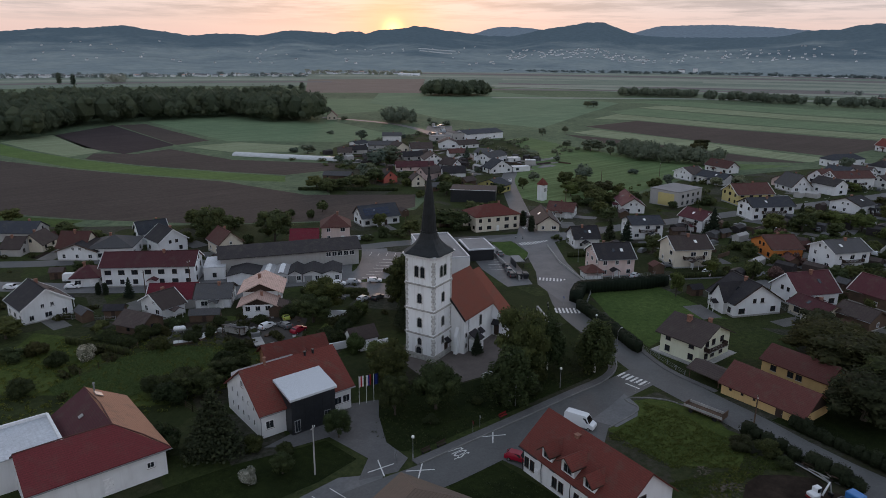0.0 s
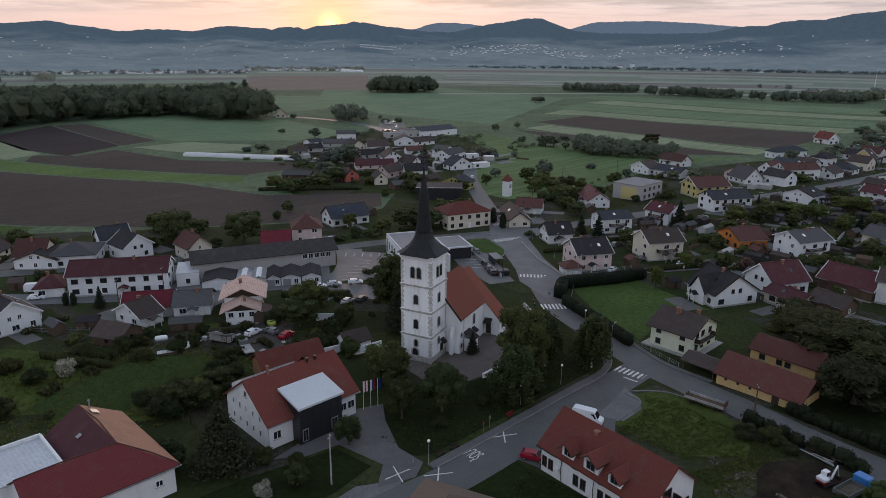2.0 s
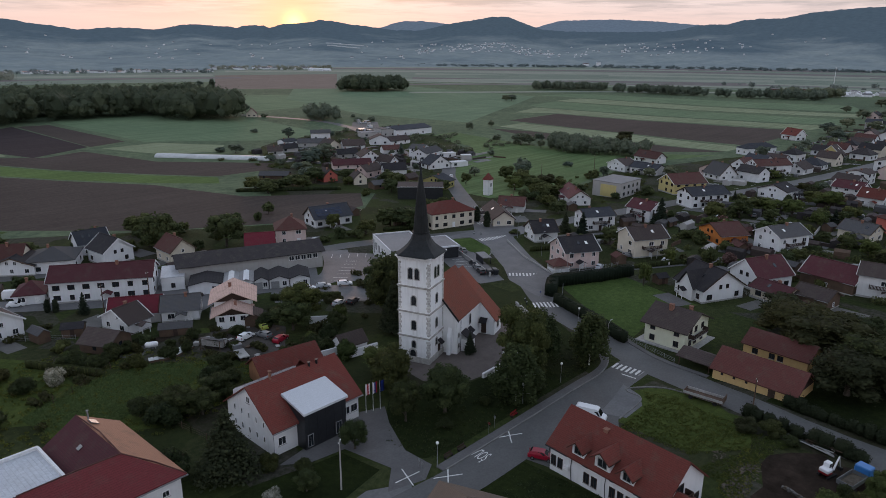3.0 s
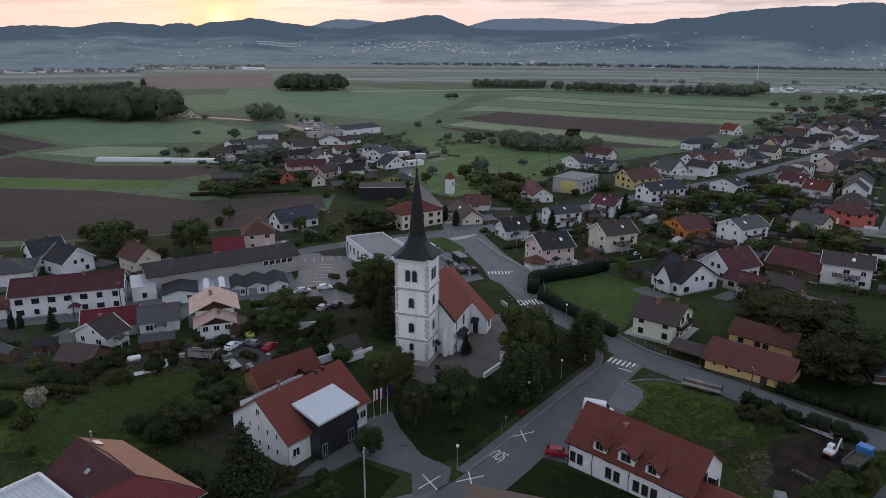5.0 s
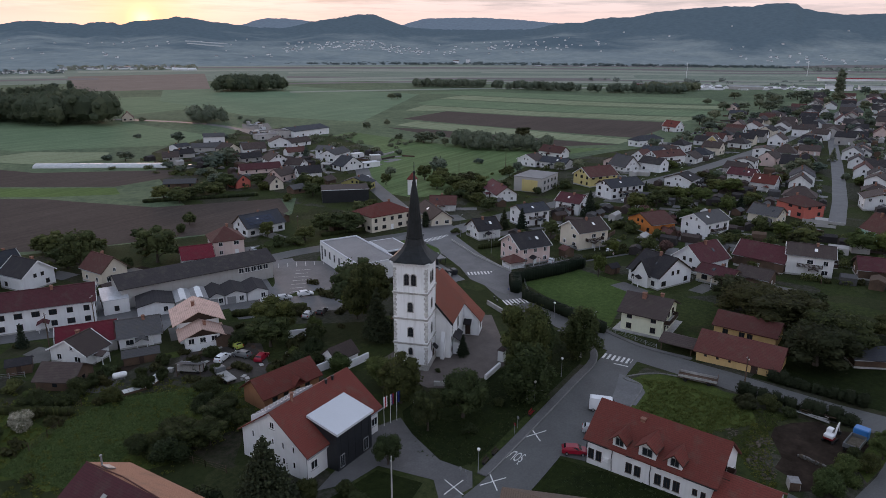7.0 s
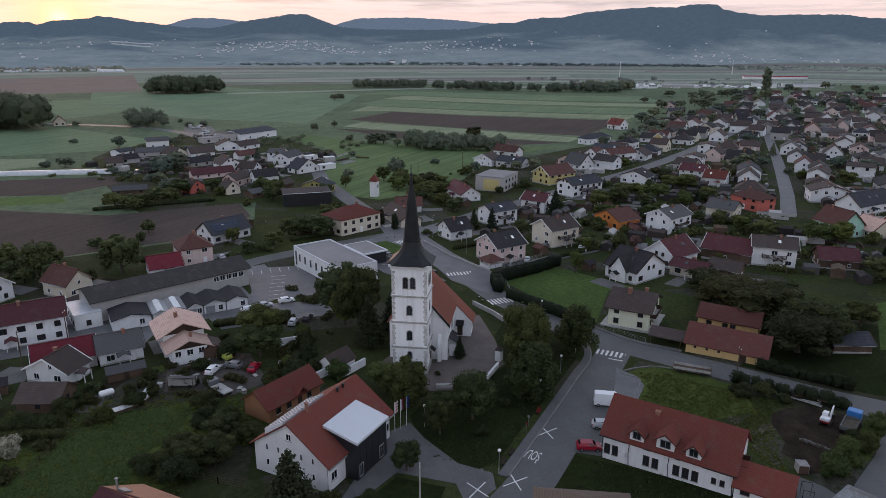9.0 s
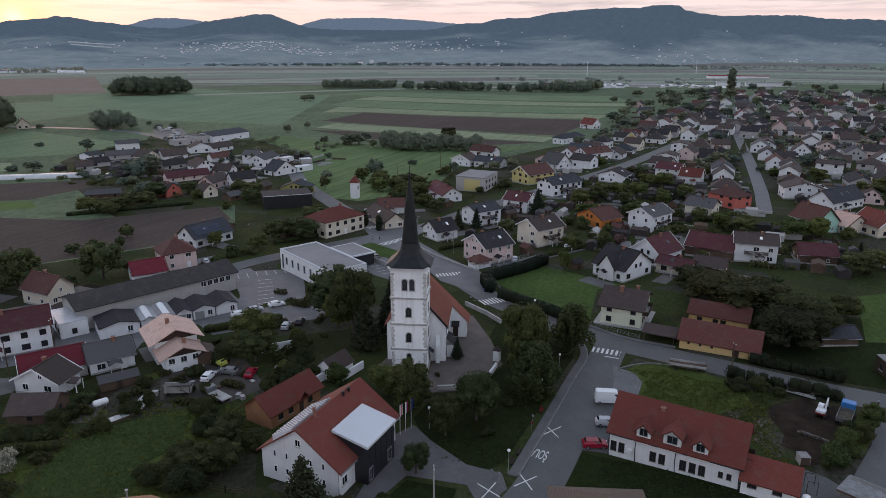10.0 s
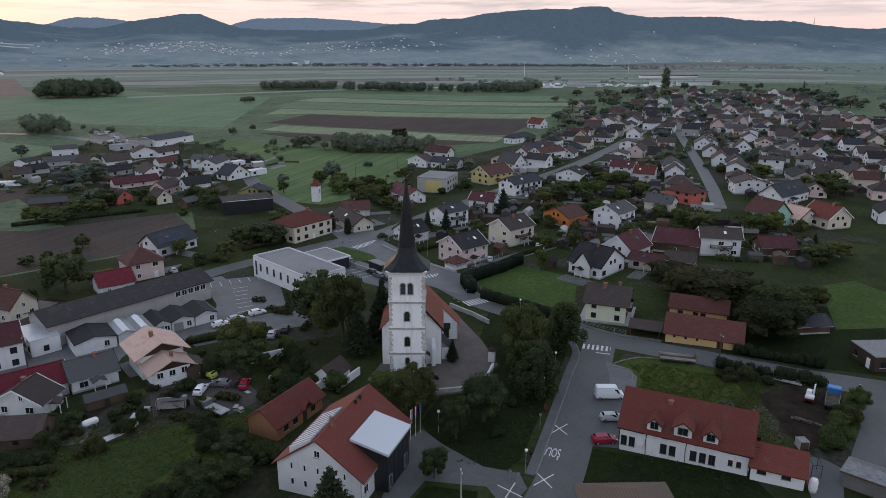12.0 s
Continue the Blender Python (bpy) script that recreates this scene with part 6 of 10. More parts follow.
LP, LQ, LR = (5.6, -4.7, 7.75), (-7.6, -4.6, 7.75), (5.4, 10.9, 7.75)
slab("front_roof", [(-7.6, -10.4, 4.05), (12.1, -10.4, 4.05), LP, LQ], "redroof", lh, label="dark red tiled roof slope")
# Peach tone on this slope stands for low sun on the tiles.
slab("side_roof", [(12.1, -10.4, 4.05), (11.8, 10.9, 4.05), LR, LP], "sunlitroof", lh, label="tiled roof slope with sunrise glow in its peach colour")
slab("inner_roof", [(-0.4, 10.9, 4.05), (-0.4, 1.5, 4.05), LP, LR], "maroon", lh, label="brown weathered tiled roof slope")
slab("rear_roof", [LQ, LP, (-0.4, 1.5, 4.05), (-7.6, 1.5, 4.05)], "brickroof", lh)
for a_, b_, nm in ((LP, LR, "ridge_cap"), (LQ, LP, "ridge_cap"), (LP, (12.0, -10.3, 4.1), "hip_cap")):
    bm = bmesh.new()
    limb(bm, (a_[0], a_[1], a_[2] + 0.22), (b_[0], b_[1], b_[2] + 0.22), 0.11, 0.11, 6)
    part(nm, bm, "brickroof", lh, "row of rounded ridge tiles")
for u in (-5.6, 9.0):
    window(lw, u, -9.8, 1.6, 0, 1.1, 1.0)
door(lw, 3.0, -9.8, 0, 0, 1.4, 2.3, "white_paint")
for v in (-6, -1, 4, 9):
    window(lw, 11.4, v, 1.2, 90, 1.2, 1.4)
rt_ = math.atan2(3.7, 6.4)
o = box_part("roof_hatch", (1.3, 1.5, 0.16), (6.9, 8.2, 7.32), "zinc", lh, "grey sheet metal flashing round a flue")
o.rotation_euler = (0, rt_, 0)
bm = bmesh.new()
add_loops(bm, [ring(0.13, -0.4, 10), ring(0.13, 1.5, 10), ring(0.2, 1.52, 10), ring(0.2, 1.7, 10)])
o = part("flue", bm, "zinc", lh, "slim metal flue")
o.location = (6.5, 9.0, 7.4)
o = box_part("skylight", (0.8, 0.8, 0.12), (3.0, 3.6, 6.55), "concrete", lh)
o.rotation_euler = (0, -rt_, 0)
bm = bmesh.new()
add_box(bm, -7.6, -10.62, 3.95, 12.2, -10.45, 4.1)
part("gutter", bm, "zinc", lh)
fl = thing("flat_hall", 0.8, 113.2, 0, "low building with a pale ribbed metal roof", "building", z=-1.1)
bm = bmesh.new()
add_box(bm, -12, -5.0, -0.4, 14.4, 5.0, 4.9)
part("wall", bm, "white", fl)
bm = bmesh.new()
add_box(bm, -12.2, -5.2, 4.9, 14.6, 5.2, 5.1)
flr = part("roof", bm, "metal_sheet", fl)
rib = None
for i in range(44):
    if rib is None:
        bm = bmesh.new()
        add_box(bm, -0.05, -5.0, 5.1, 0.05, 5.0, 5.16)
        rib = part("rib", bm, "metal_sheet", flr)
    r_ = rib if i == 0 else new("rib", rib.data)
    r_.parent = flr
    r_.location.x = -12 + i * 0.6
bm = bmesh.new()
add_box(bm, -12.3, 5.0, 4.6, 14.7, 5.4, 5.6)
add_box(bm, 14.4, -5.3, 4.6, 14.8, 5.0, 5.6)
part("parapet", bm, "white_paint", fl)

# tan hipped roof at the lane
th_ = thing("corner_house", 45.4, 60.0, 20, "cream house with a hipped roof of tan tiles", "house")
bm = bmesh.new()
add_box(bm, -7, -6, -0.4, 7, 6, 5.6)
tw = part("wall", bm, "cream", th_)
bm = bmesh.new()
hip_roof(bm, 14, 12, 5.6, 9.0, 0.6)
part("roof", bm, "tanroof", th_)
for u in (-4.5, -1.5, 1.5, 4.5):
    for s in (0, 1):
        window(tw, u, 6, 0.9 + s * 2.7, 180, 1.1, 1.3)

# ---- yellow barn, its rear wing, and the pale green house ----
yb = thing("yellow_barn", 121.2, 49.0, 85.4, "long ochre barn with a brown-red tiled roof", "barn")
bm = bmesh.new()
gable_walls(bm, 15.8, 8.5, 2.15, 5.2)
yw = part("wall", bm, "ochre", yb)
bm = bmesh.new()
gable_roof(bm, 15.8, 8.5, 2.15, 5.2, 0.5, 0.6)
part("roof", bm, "barnroof", yb)
for u in (6.0, 3.6, 1.2):
    window(yw, u, 4.25, 1.1, 180, 0.5, 0.5, "dark_wood", sill=False, cross=False)
door(yw, -3.6, 4.25, -0.2, 180, 1.3, 2.1)
bm = bmesh.new()
add_loops(bm, [[(-7.92, -4.1, 2.05), (-7.92, 0, 5.0), (-7.92, 4.1, 2.05)], [(-7.95, -4.1, 2.05), (-7.95, 0, 5.0), (-7.95, 4.1, 2.05)]])
part("gable_cladding", bm, "dark_wood", yb)
yr = thing("rear_barn", 135.2, 49.8, 85, "rear barn with ochre walls and dull red roof", "barn")
bm = bmesh.new()
gable_walls(bm, 13, 7.4, 3.0, 5.1)
yv = part("wall", bm, "ochre", yr)
bm = bmesh.new()
gable_roof(bm, 13, 7.4, 3.0, 5.1, 0.5, 0.5)
part("roof", bm, "barnroof", yr)
for u in (4, 0.5, -1.2):
    window(yv, u, 3.7, 1.2, 180, 1.2, 1.2, "dark_wood")
lean = thing("lean_to_shed", 121.8, 61.6, 86, "open shed with a low brown roof", "shed")
bm = bmesh.new()
gable_roof(bm, 7.0, 5.6, 1.9, 3.0, 0.3, 0.3)
part("roof", bm, "brown", lean)
for u in (-3.2, 3.2):
    for v in (-2.5, 2.5):
        box_part("post", (0.16, 0.16, 2.6), (u, v, 1.0), "timber", lean)
box_part("back_wall", (6.4, 0.15, 2.3), (0, -2.6, 1.0), "timber", lean)
gh = thing("pale_house", 131.4, 71.2, 88, "pale green two-storey house with a brown gable roof", "house")
bm = bmesh.new()
gable_walls(bm, 9.4, 11.4, 5.0, 7.7)
gw = part("wall", bm, "palegreen", gh)
bm = bmesh.new()
gable_roof(bm, 9.4, 11.4, 5.0, 7.7, 0.9, 0.9)
part("roof", bm, "brown", gh)
for s in (0, 1):
    for u in (-2.8, 2.8):
        window(gw, u, 5.7, 0.9 + s * 2.5, 180, 1.2, 1.3, "dark_wood")
    for u in (-2.6, 0.6, 3.0):
        window(gw, -4.7, u, 0.9 + s * 2.7, 270, 1.2, 1.3, "dark_wood")
balcony(gh, -4.7, 0.5, 2.9, 270, 7.0)
chimney(gh, 1.0, 1.2, 7.2, 1.3, 0.9)
chimney(gh, -2.4, -1.2, 7.2, 1.1, 0.7)
box_part("terrace", (12.5, 13.5, 0.4), (0, 0, 0.1), "concrete", gh)

# ---- white flat-roofed market behind the church ----
mk = thing("flat_roofed_market", 131.4, 158.6, 63, "white modern building with a flat grey roof and parapet", "building")
ML, MW, MH = 28.5, 12.4, 6.1
bm = bmesh.new()
add_box(bm, -ML / 2, -MW / 2, -0.5, ML / 2, MW / 2, MH - 0.5)
mw = part("wall", bm, "white", mk)
bm = bmesh.new()
add_box(bm, -ML / 2 + 0.36, -MW / 2 + 0.36, MH - 0.5, ML / 2 - 0.36, MW / 2 - 0.36, MH - 0.35)
part("roof", bm, "flat_roof", mk)
bm = bmesh.new()
for a in ((-ML / 2, -MW / 2, ML / 2, -MW / 2 + 0.35), (-ML / 2, MW / 2 - 0.35, ML / 2, MW / 2), (-ML / 2, -MW / 2 + 0.35, -ML / 2 + 0.35, MW / 2 - 0.35), (ML / 2 - 0.35, -MW / 2 + 0.35, ML / 2, MW / 2 - 0.35)):
    add_box(bm, a[0], a[1], MH - 0.5, a[2], a[3], MH)
part("parapet", bm, "white_sheet", mk)
for i in range(7):
    window(mw, -11.5 + i * 3.6, MW / 2, 2.1, 180, 1.0, 2.2, "grey_paint")
window(mw, 12.6, MW / 2, 0.4, 180, 0.9, 4.4, "grey_paint")
for i in range(5):
    window(mw, -10 + i * 4.5, -MW / 2, 1.2, 0, 2.2, 2.2, "grey_paint")
for v in (-4, 0, 4):
    window(mw, ML / 2, v, 1.4, 90, 1.4, 2.2, "grey_paint")
an = thing("market_annexe", 145.8, 157.0, 63, "low flat-roofed entrance annexe with a pale rim", "building")
bm = bmesh.new()
add_box(bm, -6, -4, -0.4, 6, 4, 3.8)
part("wall", bm, "dark_panel", an)
bm = bmesh.new()
add_box(bm, -6.4, -4.4, 3.8, 6.4, 4.4, 4.2)
part("roof", bm, "white_sheet", an)
bm = bmesh.new()
add_box(bm, -5.8, -3.8, 4.2, 5.8, 3.8, 4.24)
part("roof_deck", bm, "flat_roof", an)

# dark hall by the hamlet
dkh = thing("dark_hall", 208.7, 227.2, -47, "low hall with dark blue-black cladding and thin pale eaves", "building")
bm = bmesh.new()
add_box(bm, -10, -6, -0.4, 10, 6, 5.4)
part("wall", bm, "dark_panel", dkh)
bm = bmesh.new()
add_box(bm, -10.3, -6.3, 5.4, 10.3, 6.3, 5.65)
part("roof", bm, "black", dkh)
bm = bmesh.new()
add_box(bm, -10.4, -6.45, 5.5, 10.4, -6.3, 5.7)
part("fascia", bm, "white_sheet", dkh)

# wayside shrine tower with a red cap
sh = thing("shrine_tower", 231.5, 206.6, 8, "slender white wayside shrine with a red pyramid roof", "shrine")
bm = bmesh.new()
add_box(bm, -1.6, -1.6, -0.4, 1.6, 1.6, 7.2)
part("shaft", bm, "white", sh)
bm = bmesh.new()
add_loops(bm, [[(-1.95, -1.95, 7.1), (1.95, -1.95, 7.1), (1.95, 1.95, 7.1), (-1.95, 1.95, 7.1)], [(-1.95, -1.95, 7.3), (1.95, -1.95, 7.3), (1.95, 1.95, 7.3), (-1.95, 1.95, 7.3)], [(-0.05, -0.05, 10.2), (0.05, -0.05, 10.2), (0.05, 0.05, 10.2), (-0.05, 0.05, 10.2)]])
part("cap", bm, "tilered", sh)
bm = bmesh.new()
add_box(bm, -0.9, -1.66, 4.0, 0.9, -1.6, 5.6)
part("painted_panel", bm, "grey_paint", sh)

# modern flat block in grey and yellow
gb = thing("modern_block", 270, 163, 0, "modern flat-roofed block with grey and yellow walls", "building")
bm = bmesh.new()
add_box(bm, -9, -7, -0.4, 9, 7, 6.6)
gbw = part("wall", bm, "grey", gb)
bm = bmesh.new()
add_box(bm, -9.03, -4.8, 0.3, -9.0, 3.0, 5.6)
part("yellow_bay", bm, "yellow", gb)
bm = bmesh.new()
add_box(bm, -9.2, -7.2, 6.6, 9.2, 7.2, 6.9)
part("roof", bm, "flat_roof", gb)
for i in range(4):
    for s in (0, 1):
        window(gbw, -6 + i * 4, -7, 1 + s * 2.9, 0, 1.6, 1.6, "grey_paint")

# ---- long workshop with its row of lean-to sheds ----
ws = thing("long_workshop", 95.4, 187.4, -21.5, "long workshop, eaves shade in its grey wall, dark low-pitched roof", "building")
WL, WW = 41.0, 11.2
bm = bmesh.new()
gable_walls(bm, WL, WW, 5.6, 7.6)
# Grey of this wall includes painted shade below the eaves.
wsw = part("wall", bm, "grey", ws)
bm = bmesh.new()
gable_roof(bm, WL, WW, 5.6, 7.6, 0.9, 0.8)
part("roof", bm, "umber", ws, "dark grey-brown metal roof")
for i in range(5):
    window(wsw, -WL / 2 + 31.6 + i * 1.8, -WW / 2, 3.4, 0, 1.5, 1.5)
for v in (-3, 0, 3):
    window(wsw, WL / 2, v, 3.2, 90, 1.5, 1.5)
lt = thing("lean_to_row", 88.2, 175.0, -33, "row of low sheds with folded dark roofs and pale sheets", "shed")
for i, (u, w, mt) in enumerate(((-12.2, 9, "black"), (-5.6, 4, "zinc"), (-1.6, 4, "flat_roof"), (2.4, 4, "black"), (7.2, 5.6, "black"), (12.8, 5.6, "black"))):
    bm = bmesh.new()
    gable_walls(bm, 8.5, w - 0.3, 2.7, 3.6)
    o = part("bay", bm, "white", lt)
    o.rotation_euler, o.location = (0, 0, radians(90)), (u, 0, 0)
    bm = bmesh.new()
    gable_roof(bm, 8.5, w - 0.2, 2.7, 3.7 if mt == "black" else 3.3, 0.1, 0.5, 0.15)
    part("bay_roof", bm, mt, o)
    if i != 1:
        window(o, -4.25, -w / 4, 0.8, 270, 1.2, 1.4)
        if i in (3, 4):
            door(o, -4.25, w / 5, 0, 270, 2.2, 2.2, "grey_paint")

# ---- house with two stepped pink metal roofs ----
pk = thing("pink_roofed_house", 71.3, 156.8, 57, "white house with two stepped pale pink metal roofs", "house")
for x0, x1, w, e, r in ((-1.5, 8.0, 10.6, 5.0, 7.3), (-7.2, -1.5, 9.2, 3.6, 5.4)):
    bm = bmesh.new()
    gable_walls(bm, x1 - x0, w - 2.0, e + 0.3, r)
    o = part("wall", bm, "white", pk)
    o.location.x = (x0 + x1) / 2
    bm = bmesh.new()
    gable_roof(bm, x1 - x0, w - 1.0, e, r, 0.9, 0.9, 0.16)
    part("roof", bm, "pinkroof", o, "pale pink sheet metal roof")
    for u in (-2.4, 0, 2.4):
        window(o, -(x1 - x0) / 2, u, 2.0, 270, 1.3, 1.3)
    for u in (-1.8, 1.8):
        window(o, u, -(w - 2) / 2, 1.7, 0, 1.2, 1.4)
    bm = bmesh.new()
    prof = [(-w / 2 + 1.2, e), (0, r - 0.3), (w / 2 - 1.2, e)]
    add_loops(bm, [[(-(x1 - x0) / 2 - 0.03, p, q) for p, q in prof], [(-(x1 - x0) / 2 - 0.06, p, q) for p, q in prof]])
    part("gable_cladding", bm, "dark_wood", o)
chimney(pk, 3.0, 0.6, 6.9, 1.2, 0.7)
chimney(pk, -5.0, -0.8, 5.0, 1.1, 0.6)

# ---- shelter and bins on the verge of the car park ----
bs = thing("bin_shelter", 148.0, 140.8, 60, "low flat-roofed shelter with dark sides", "shelter")
bm = bmesh.new()
add_box(bm, -3.2, -1.4, 2.1, 3.2, 1.4, 2.3)
part("roof", bm, "flat_roof", bs)
for u in (-3.0, 0.0, 3.0):
    box_part("post", (0.14, 0.14, 2.5), (u, -1.2, 0.9), "black_iron", bs)
box_part("back_wall", (6.2, 0.12, 2.3), (0, 1.25, 0.95), "dark_panel", bs)
for x, y in [(139.0, 131.2), (140.7, 130.4)]:
    c = thing("waste_container", x, y, 55, "large dark waste container with a sloping lid", "container", "waste containers")
    bm = bmesh.new()
    add_loops(bm, [[(-0.9, -0.6, 0.1), (0.9, -0.6, 0.1), (0.9, 0.6, 0.1), (-0.9, 0.6, 0.1)], [(-1.05, -0.8, 1.4), (1.05, -0.8, 1.4), (1.05, 0.8, 1.4), (-1.05, 0.8, 1.4)]])
    part("bin", bm, "dark_panel", c)
    bm = bmesh.new()
    add_loops(bm, [[(-1.1, -0.85, 1.4), (1.1, -0.85, 1.4), (1.1, 0.85, 1.4), (-1.1, 0.85, 1.4)], [(-1.0, -0.5, 1.75), (1.0, -0.5, 1.75), (1.0, 0.75, 1.8), (-1.0, 0.75, 1.8)]])
    part("lid", bm, "dark_panel", c)
    for u in (-0.7, 0.7):
        box_part("wheel", (0.12, 0.9, 0.2), (u, 0, 0.08), "tyre", c)
pv = thing("garden_pavilion", 156.0, 118.7, -31, "small pavilion with a red hipped roof and white wall", "pavilion")
bm = bmesh.new()
add_box(bm, -2.5, -2.3, -0.3, 2.5, 2.3, 1.0)
part("parapet", bm, "white", pv)
for u in (-2.4, 2.4):
    for v in (-2.2, 2.2):
        box_part("post", (0.25, 0.25, 2.5), (u, v, 1.2), "white_paint", pv)
bm = bmesh.new()
hip_roof(bm, 5.2, 4.8, 2.4, 3.8, 0.5, 0.15)
part("roof", bm, "brickroof", pv)
for x, y in ((171.8, 164.6), (126.4, 108.8), (128.2, 110.6), (172.8, 162.2)):
    bo = thing("bollard", x, y, 0, "dark traffic bollard with a pale band", "bollard", "bollards")
    bm = bmesh.new()
    add_loops(bm, [ring(0.16, -0.2, 10), ring(0.14, 1.1, 10), ring(0.05, 1.25, 10)])
    part("shaft", bm, "black_iron", bo)
    bm = bmesh.new()
    add_loops(bm, [ring(0.165, 0.7, 10), ring(0.16, 0.9, 10)])
    part("band", bm, "white_paint", bo)

# ---- houses of the village ----
# houses by the main street
house(27.0, 189.2, 98, 11.0, 11.3, 4.2, 8, "gable", "white", "black", "white plastered house with a dark tiled gable roof")
house(58.0, 198.8, 326, 25.2, 10.0, 6, 8.8, "gable", "white", "maroon", "long two-storey white building with dark maroon roof")
house(43.4, 209.7, 331, 7.2, 9.0, 3, 5.2, "hip", "white", "maroon", "low white annex with a maroon hipped roof")
house(55.6, 174.6, 327, 11.5, 8.4, 3, 5.6, "gable", "grey", "crimson", "outbuilding with a bright crimson metal roof")
house(64.0, 168.4, 327, 8.6, 9.0, 3, 5.3, "gable", "white", "greyroof", "low house with grey sheet roofing")
house(74.2, 193.0, 62, 11.0, 6.0, 3.4, 4, "flat", "white", "metal_sheet", "low flat-roofed store with pale sheet roofing")
house(51.0, 170.4, 13, 6.0, 9.8, 3, 5.6, "gable", "white", "brown", "small white house with a brown gable roof")
house(42.8, 162.2, 298, 7.7, 7.0, 2.3, 4.4, "gable", "timber", "brown", "low shed with a worn brown tiled roof", far=1)
house(72.7, 231.1, 96, 10.0, 9.5, 4.5, 8, "gable", "white", "black", "white house with a dark slate gable roof")
house(72.6, 246.4, 354, 9.5, 9.0, 4.2, 7.4, "gable", "white", "slate", "white house with a grey slate roof")
house(37.6, 280.4, 320, 15.5, 10.0, 3.5, 6.4, "gable", "grey", "slate", "low house with a grey tiled roof", far=1)
house(39.9, 260.6, 50, 9.0, 7.2, 2.8, 6, "gable", "cream", "brown", "old house with a worn brown gable roof", far=1)
house(33.6, 259.2, 320, 6.3, 9.0, 2.8, 5.6, "gable", "grey", "brown", "old farmhouse with a worn brown roof", far=1)
house(48.4, 243.7, 320, 9.1, 9.0, 4, 8, "gable", "cream", "brickroof", "house with a faded brick-red roof", far=1)
house(58.1, 236.6, 329, 13.1, 13.0, 4, 6.5, "hip", "white", "greyroof", "wide white house with a grey roof", far=1)
house(49.4, 240.2, 50, 10.0, 12.5, 3.2, 5.5, "gable", "white", "black", "low white house with a black gable roof")
house(86.9, 216.6, 89, 10.0, 7.9, 4.2, 7.6, "gable", "cream", "brickroof", "beige house with a red tiled gable roof")
house(110.8, 205.8, 328, 9.0, 8.0, 3, 5.8, "gable", "white", "crimson", "white outbuilding with a crimson roof")
house(124.2, 207.7, 329, 9.8, 10.0, 5.5, 8.8, "hip", "rose", "brickroof", "rose house with balcony and red hipped roof")
house(149.2, 218.4, 347, 15.1, 10.0, 3.6, 7.2, "gable", "white", "slate", "white house with solar panels on its slate roof", solar=1)
# houses by the crossroads
house(177.3, 183.1, 341, 17.7, 12.0, 6, 9, "hip", "cream", "tilered", "cream two-storey house with a red hipped roof")
house(231.2, 237.4, 15, 9.0, 13.3, 3.5, 6, "gable", "olive", "slate", "olive house with a grey gable roof", far=1)
house(194.4, 171.7, 231, 19.7, 8.0, 3, 5.8, "gable", "cream", "brown", "old cream house with a brown tiled roof")
house(212.6, 178.5, 299, 10.2, 9.0, 3, 5.6, "gable", "white", "brickroof", "low house with a faded red roof")
house(243.6, 168.6, 227, 18.8, 9.0, 3.5, 6.5, "gable", "white", "maroon", "white house with a dark maroon gable roof")
house(293.8, 142.7, 330, 16.8, 12.0, 5, 8.5, "gable", "yellow", "brickroof", "yellow house with a red-brown tiled roof")
house(338.4, 142.8, 61, 12.0, 10.4, 3, 8, "gable", "white", "greyroof", "white house with a steep grey gable roof")
house(271.0, 123.6, 330, 18.0, 10.0, 5.5, 8, "gable", "white", "slate", "white two-storey house with a slate blue roof", balconies=1)
house(232.2, 130.0, 263, 10.3, 9.0, 5, 7.5, "gable", "white", "maroon", "white house with a maroon roof and balcony", balconies=1)
house(207.8, 137.5, 329, 11.5, 9.0, 5.5, 7.4, "gable", "white", "slate", "white modern house with a dark slate roof", balconies=1)
house(182.3, 143.3, 328, 8.4, 9.0, 3.6, 6.6, "gable", "white", "black", "white house with a black roof")
house(164.8, 119.1, 329, 10.8, 11.0, 5.5, 8.6, "gable", "rose", "black", "pale pink house with a black-brown gable roof")
house(189.6, 109.3, 329, 11.8, 10.0, 6, 8.8, "gable", "cream", "brown", "cream two-storey house with a dark brown roof", balconies=1)
house(220.8, 95.6, 326, 10.0, 13.0, 3.8, 6.6, "gable", "orange", "brickroof", "orange plastered house with a red-brown roof")
house(223.4, 77.7, 335, 12.8, 10.0, 6, 8.4, "gable", "white", "greyroof", "white two-storey house with balcony and grey roof", balconies=1)
house(165.7, 77.8, 244, 10.6, 13.4, 3.7, 8, "gable", "white", "black", "white house with a large black roof", cross=1)
house(183.4, 70.5, 334, 12.0, 10.3, 4, 8, "gable", "white", "maroon", "white house with a dark maroon gable roof")
house(173.3, 63.3, 253, 9.7, 7.0, 2.8, 4.4, "gable", "cream", "maroon", "low beige annex with a dark red roof")
house(194.9, 54.6, 258, 14.1, 10.0, 3.5, 6.8, "gable", "timber", "maroon", "long barn with a dark maroon roof")
house(175.5, 54.0, 260, 8.3, 7.0, 3, 4.8, "gable", "timber", "brown", "shed with an old brown roof")
house(194.6, 42.7, 276, 11.9, 9.0, 6, 8.2, "gable", "white", "brown", "white two-storey house with a brown roof", balconies=1)
house(199.1, 25.7, 281, 10.4, 9.0, 3, 5.4, "gable", "timber", "maroon", "low barn with a maroon roof")
house(239.9, 23.5, 41, 12.0, 9.6, 4.5, 9, "gable", "mint", "brickroof", "mint green house with a red-brown gable roof")
house(242.7, 12.8, 41, 9.0, 9.6, 3, 6.4, "gable", "cream", "pinkroof", "small beige house with a pinkish gable roof")
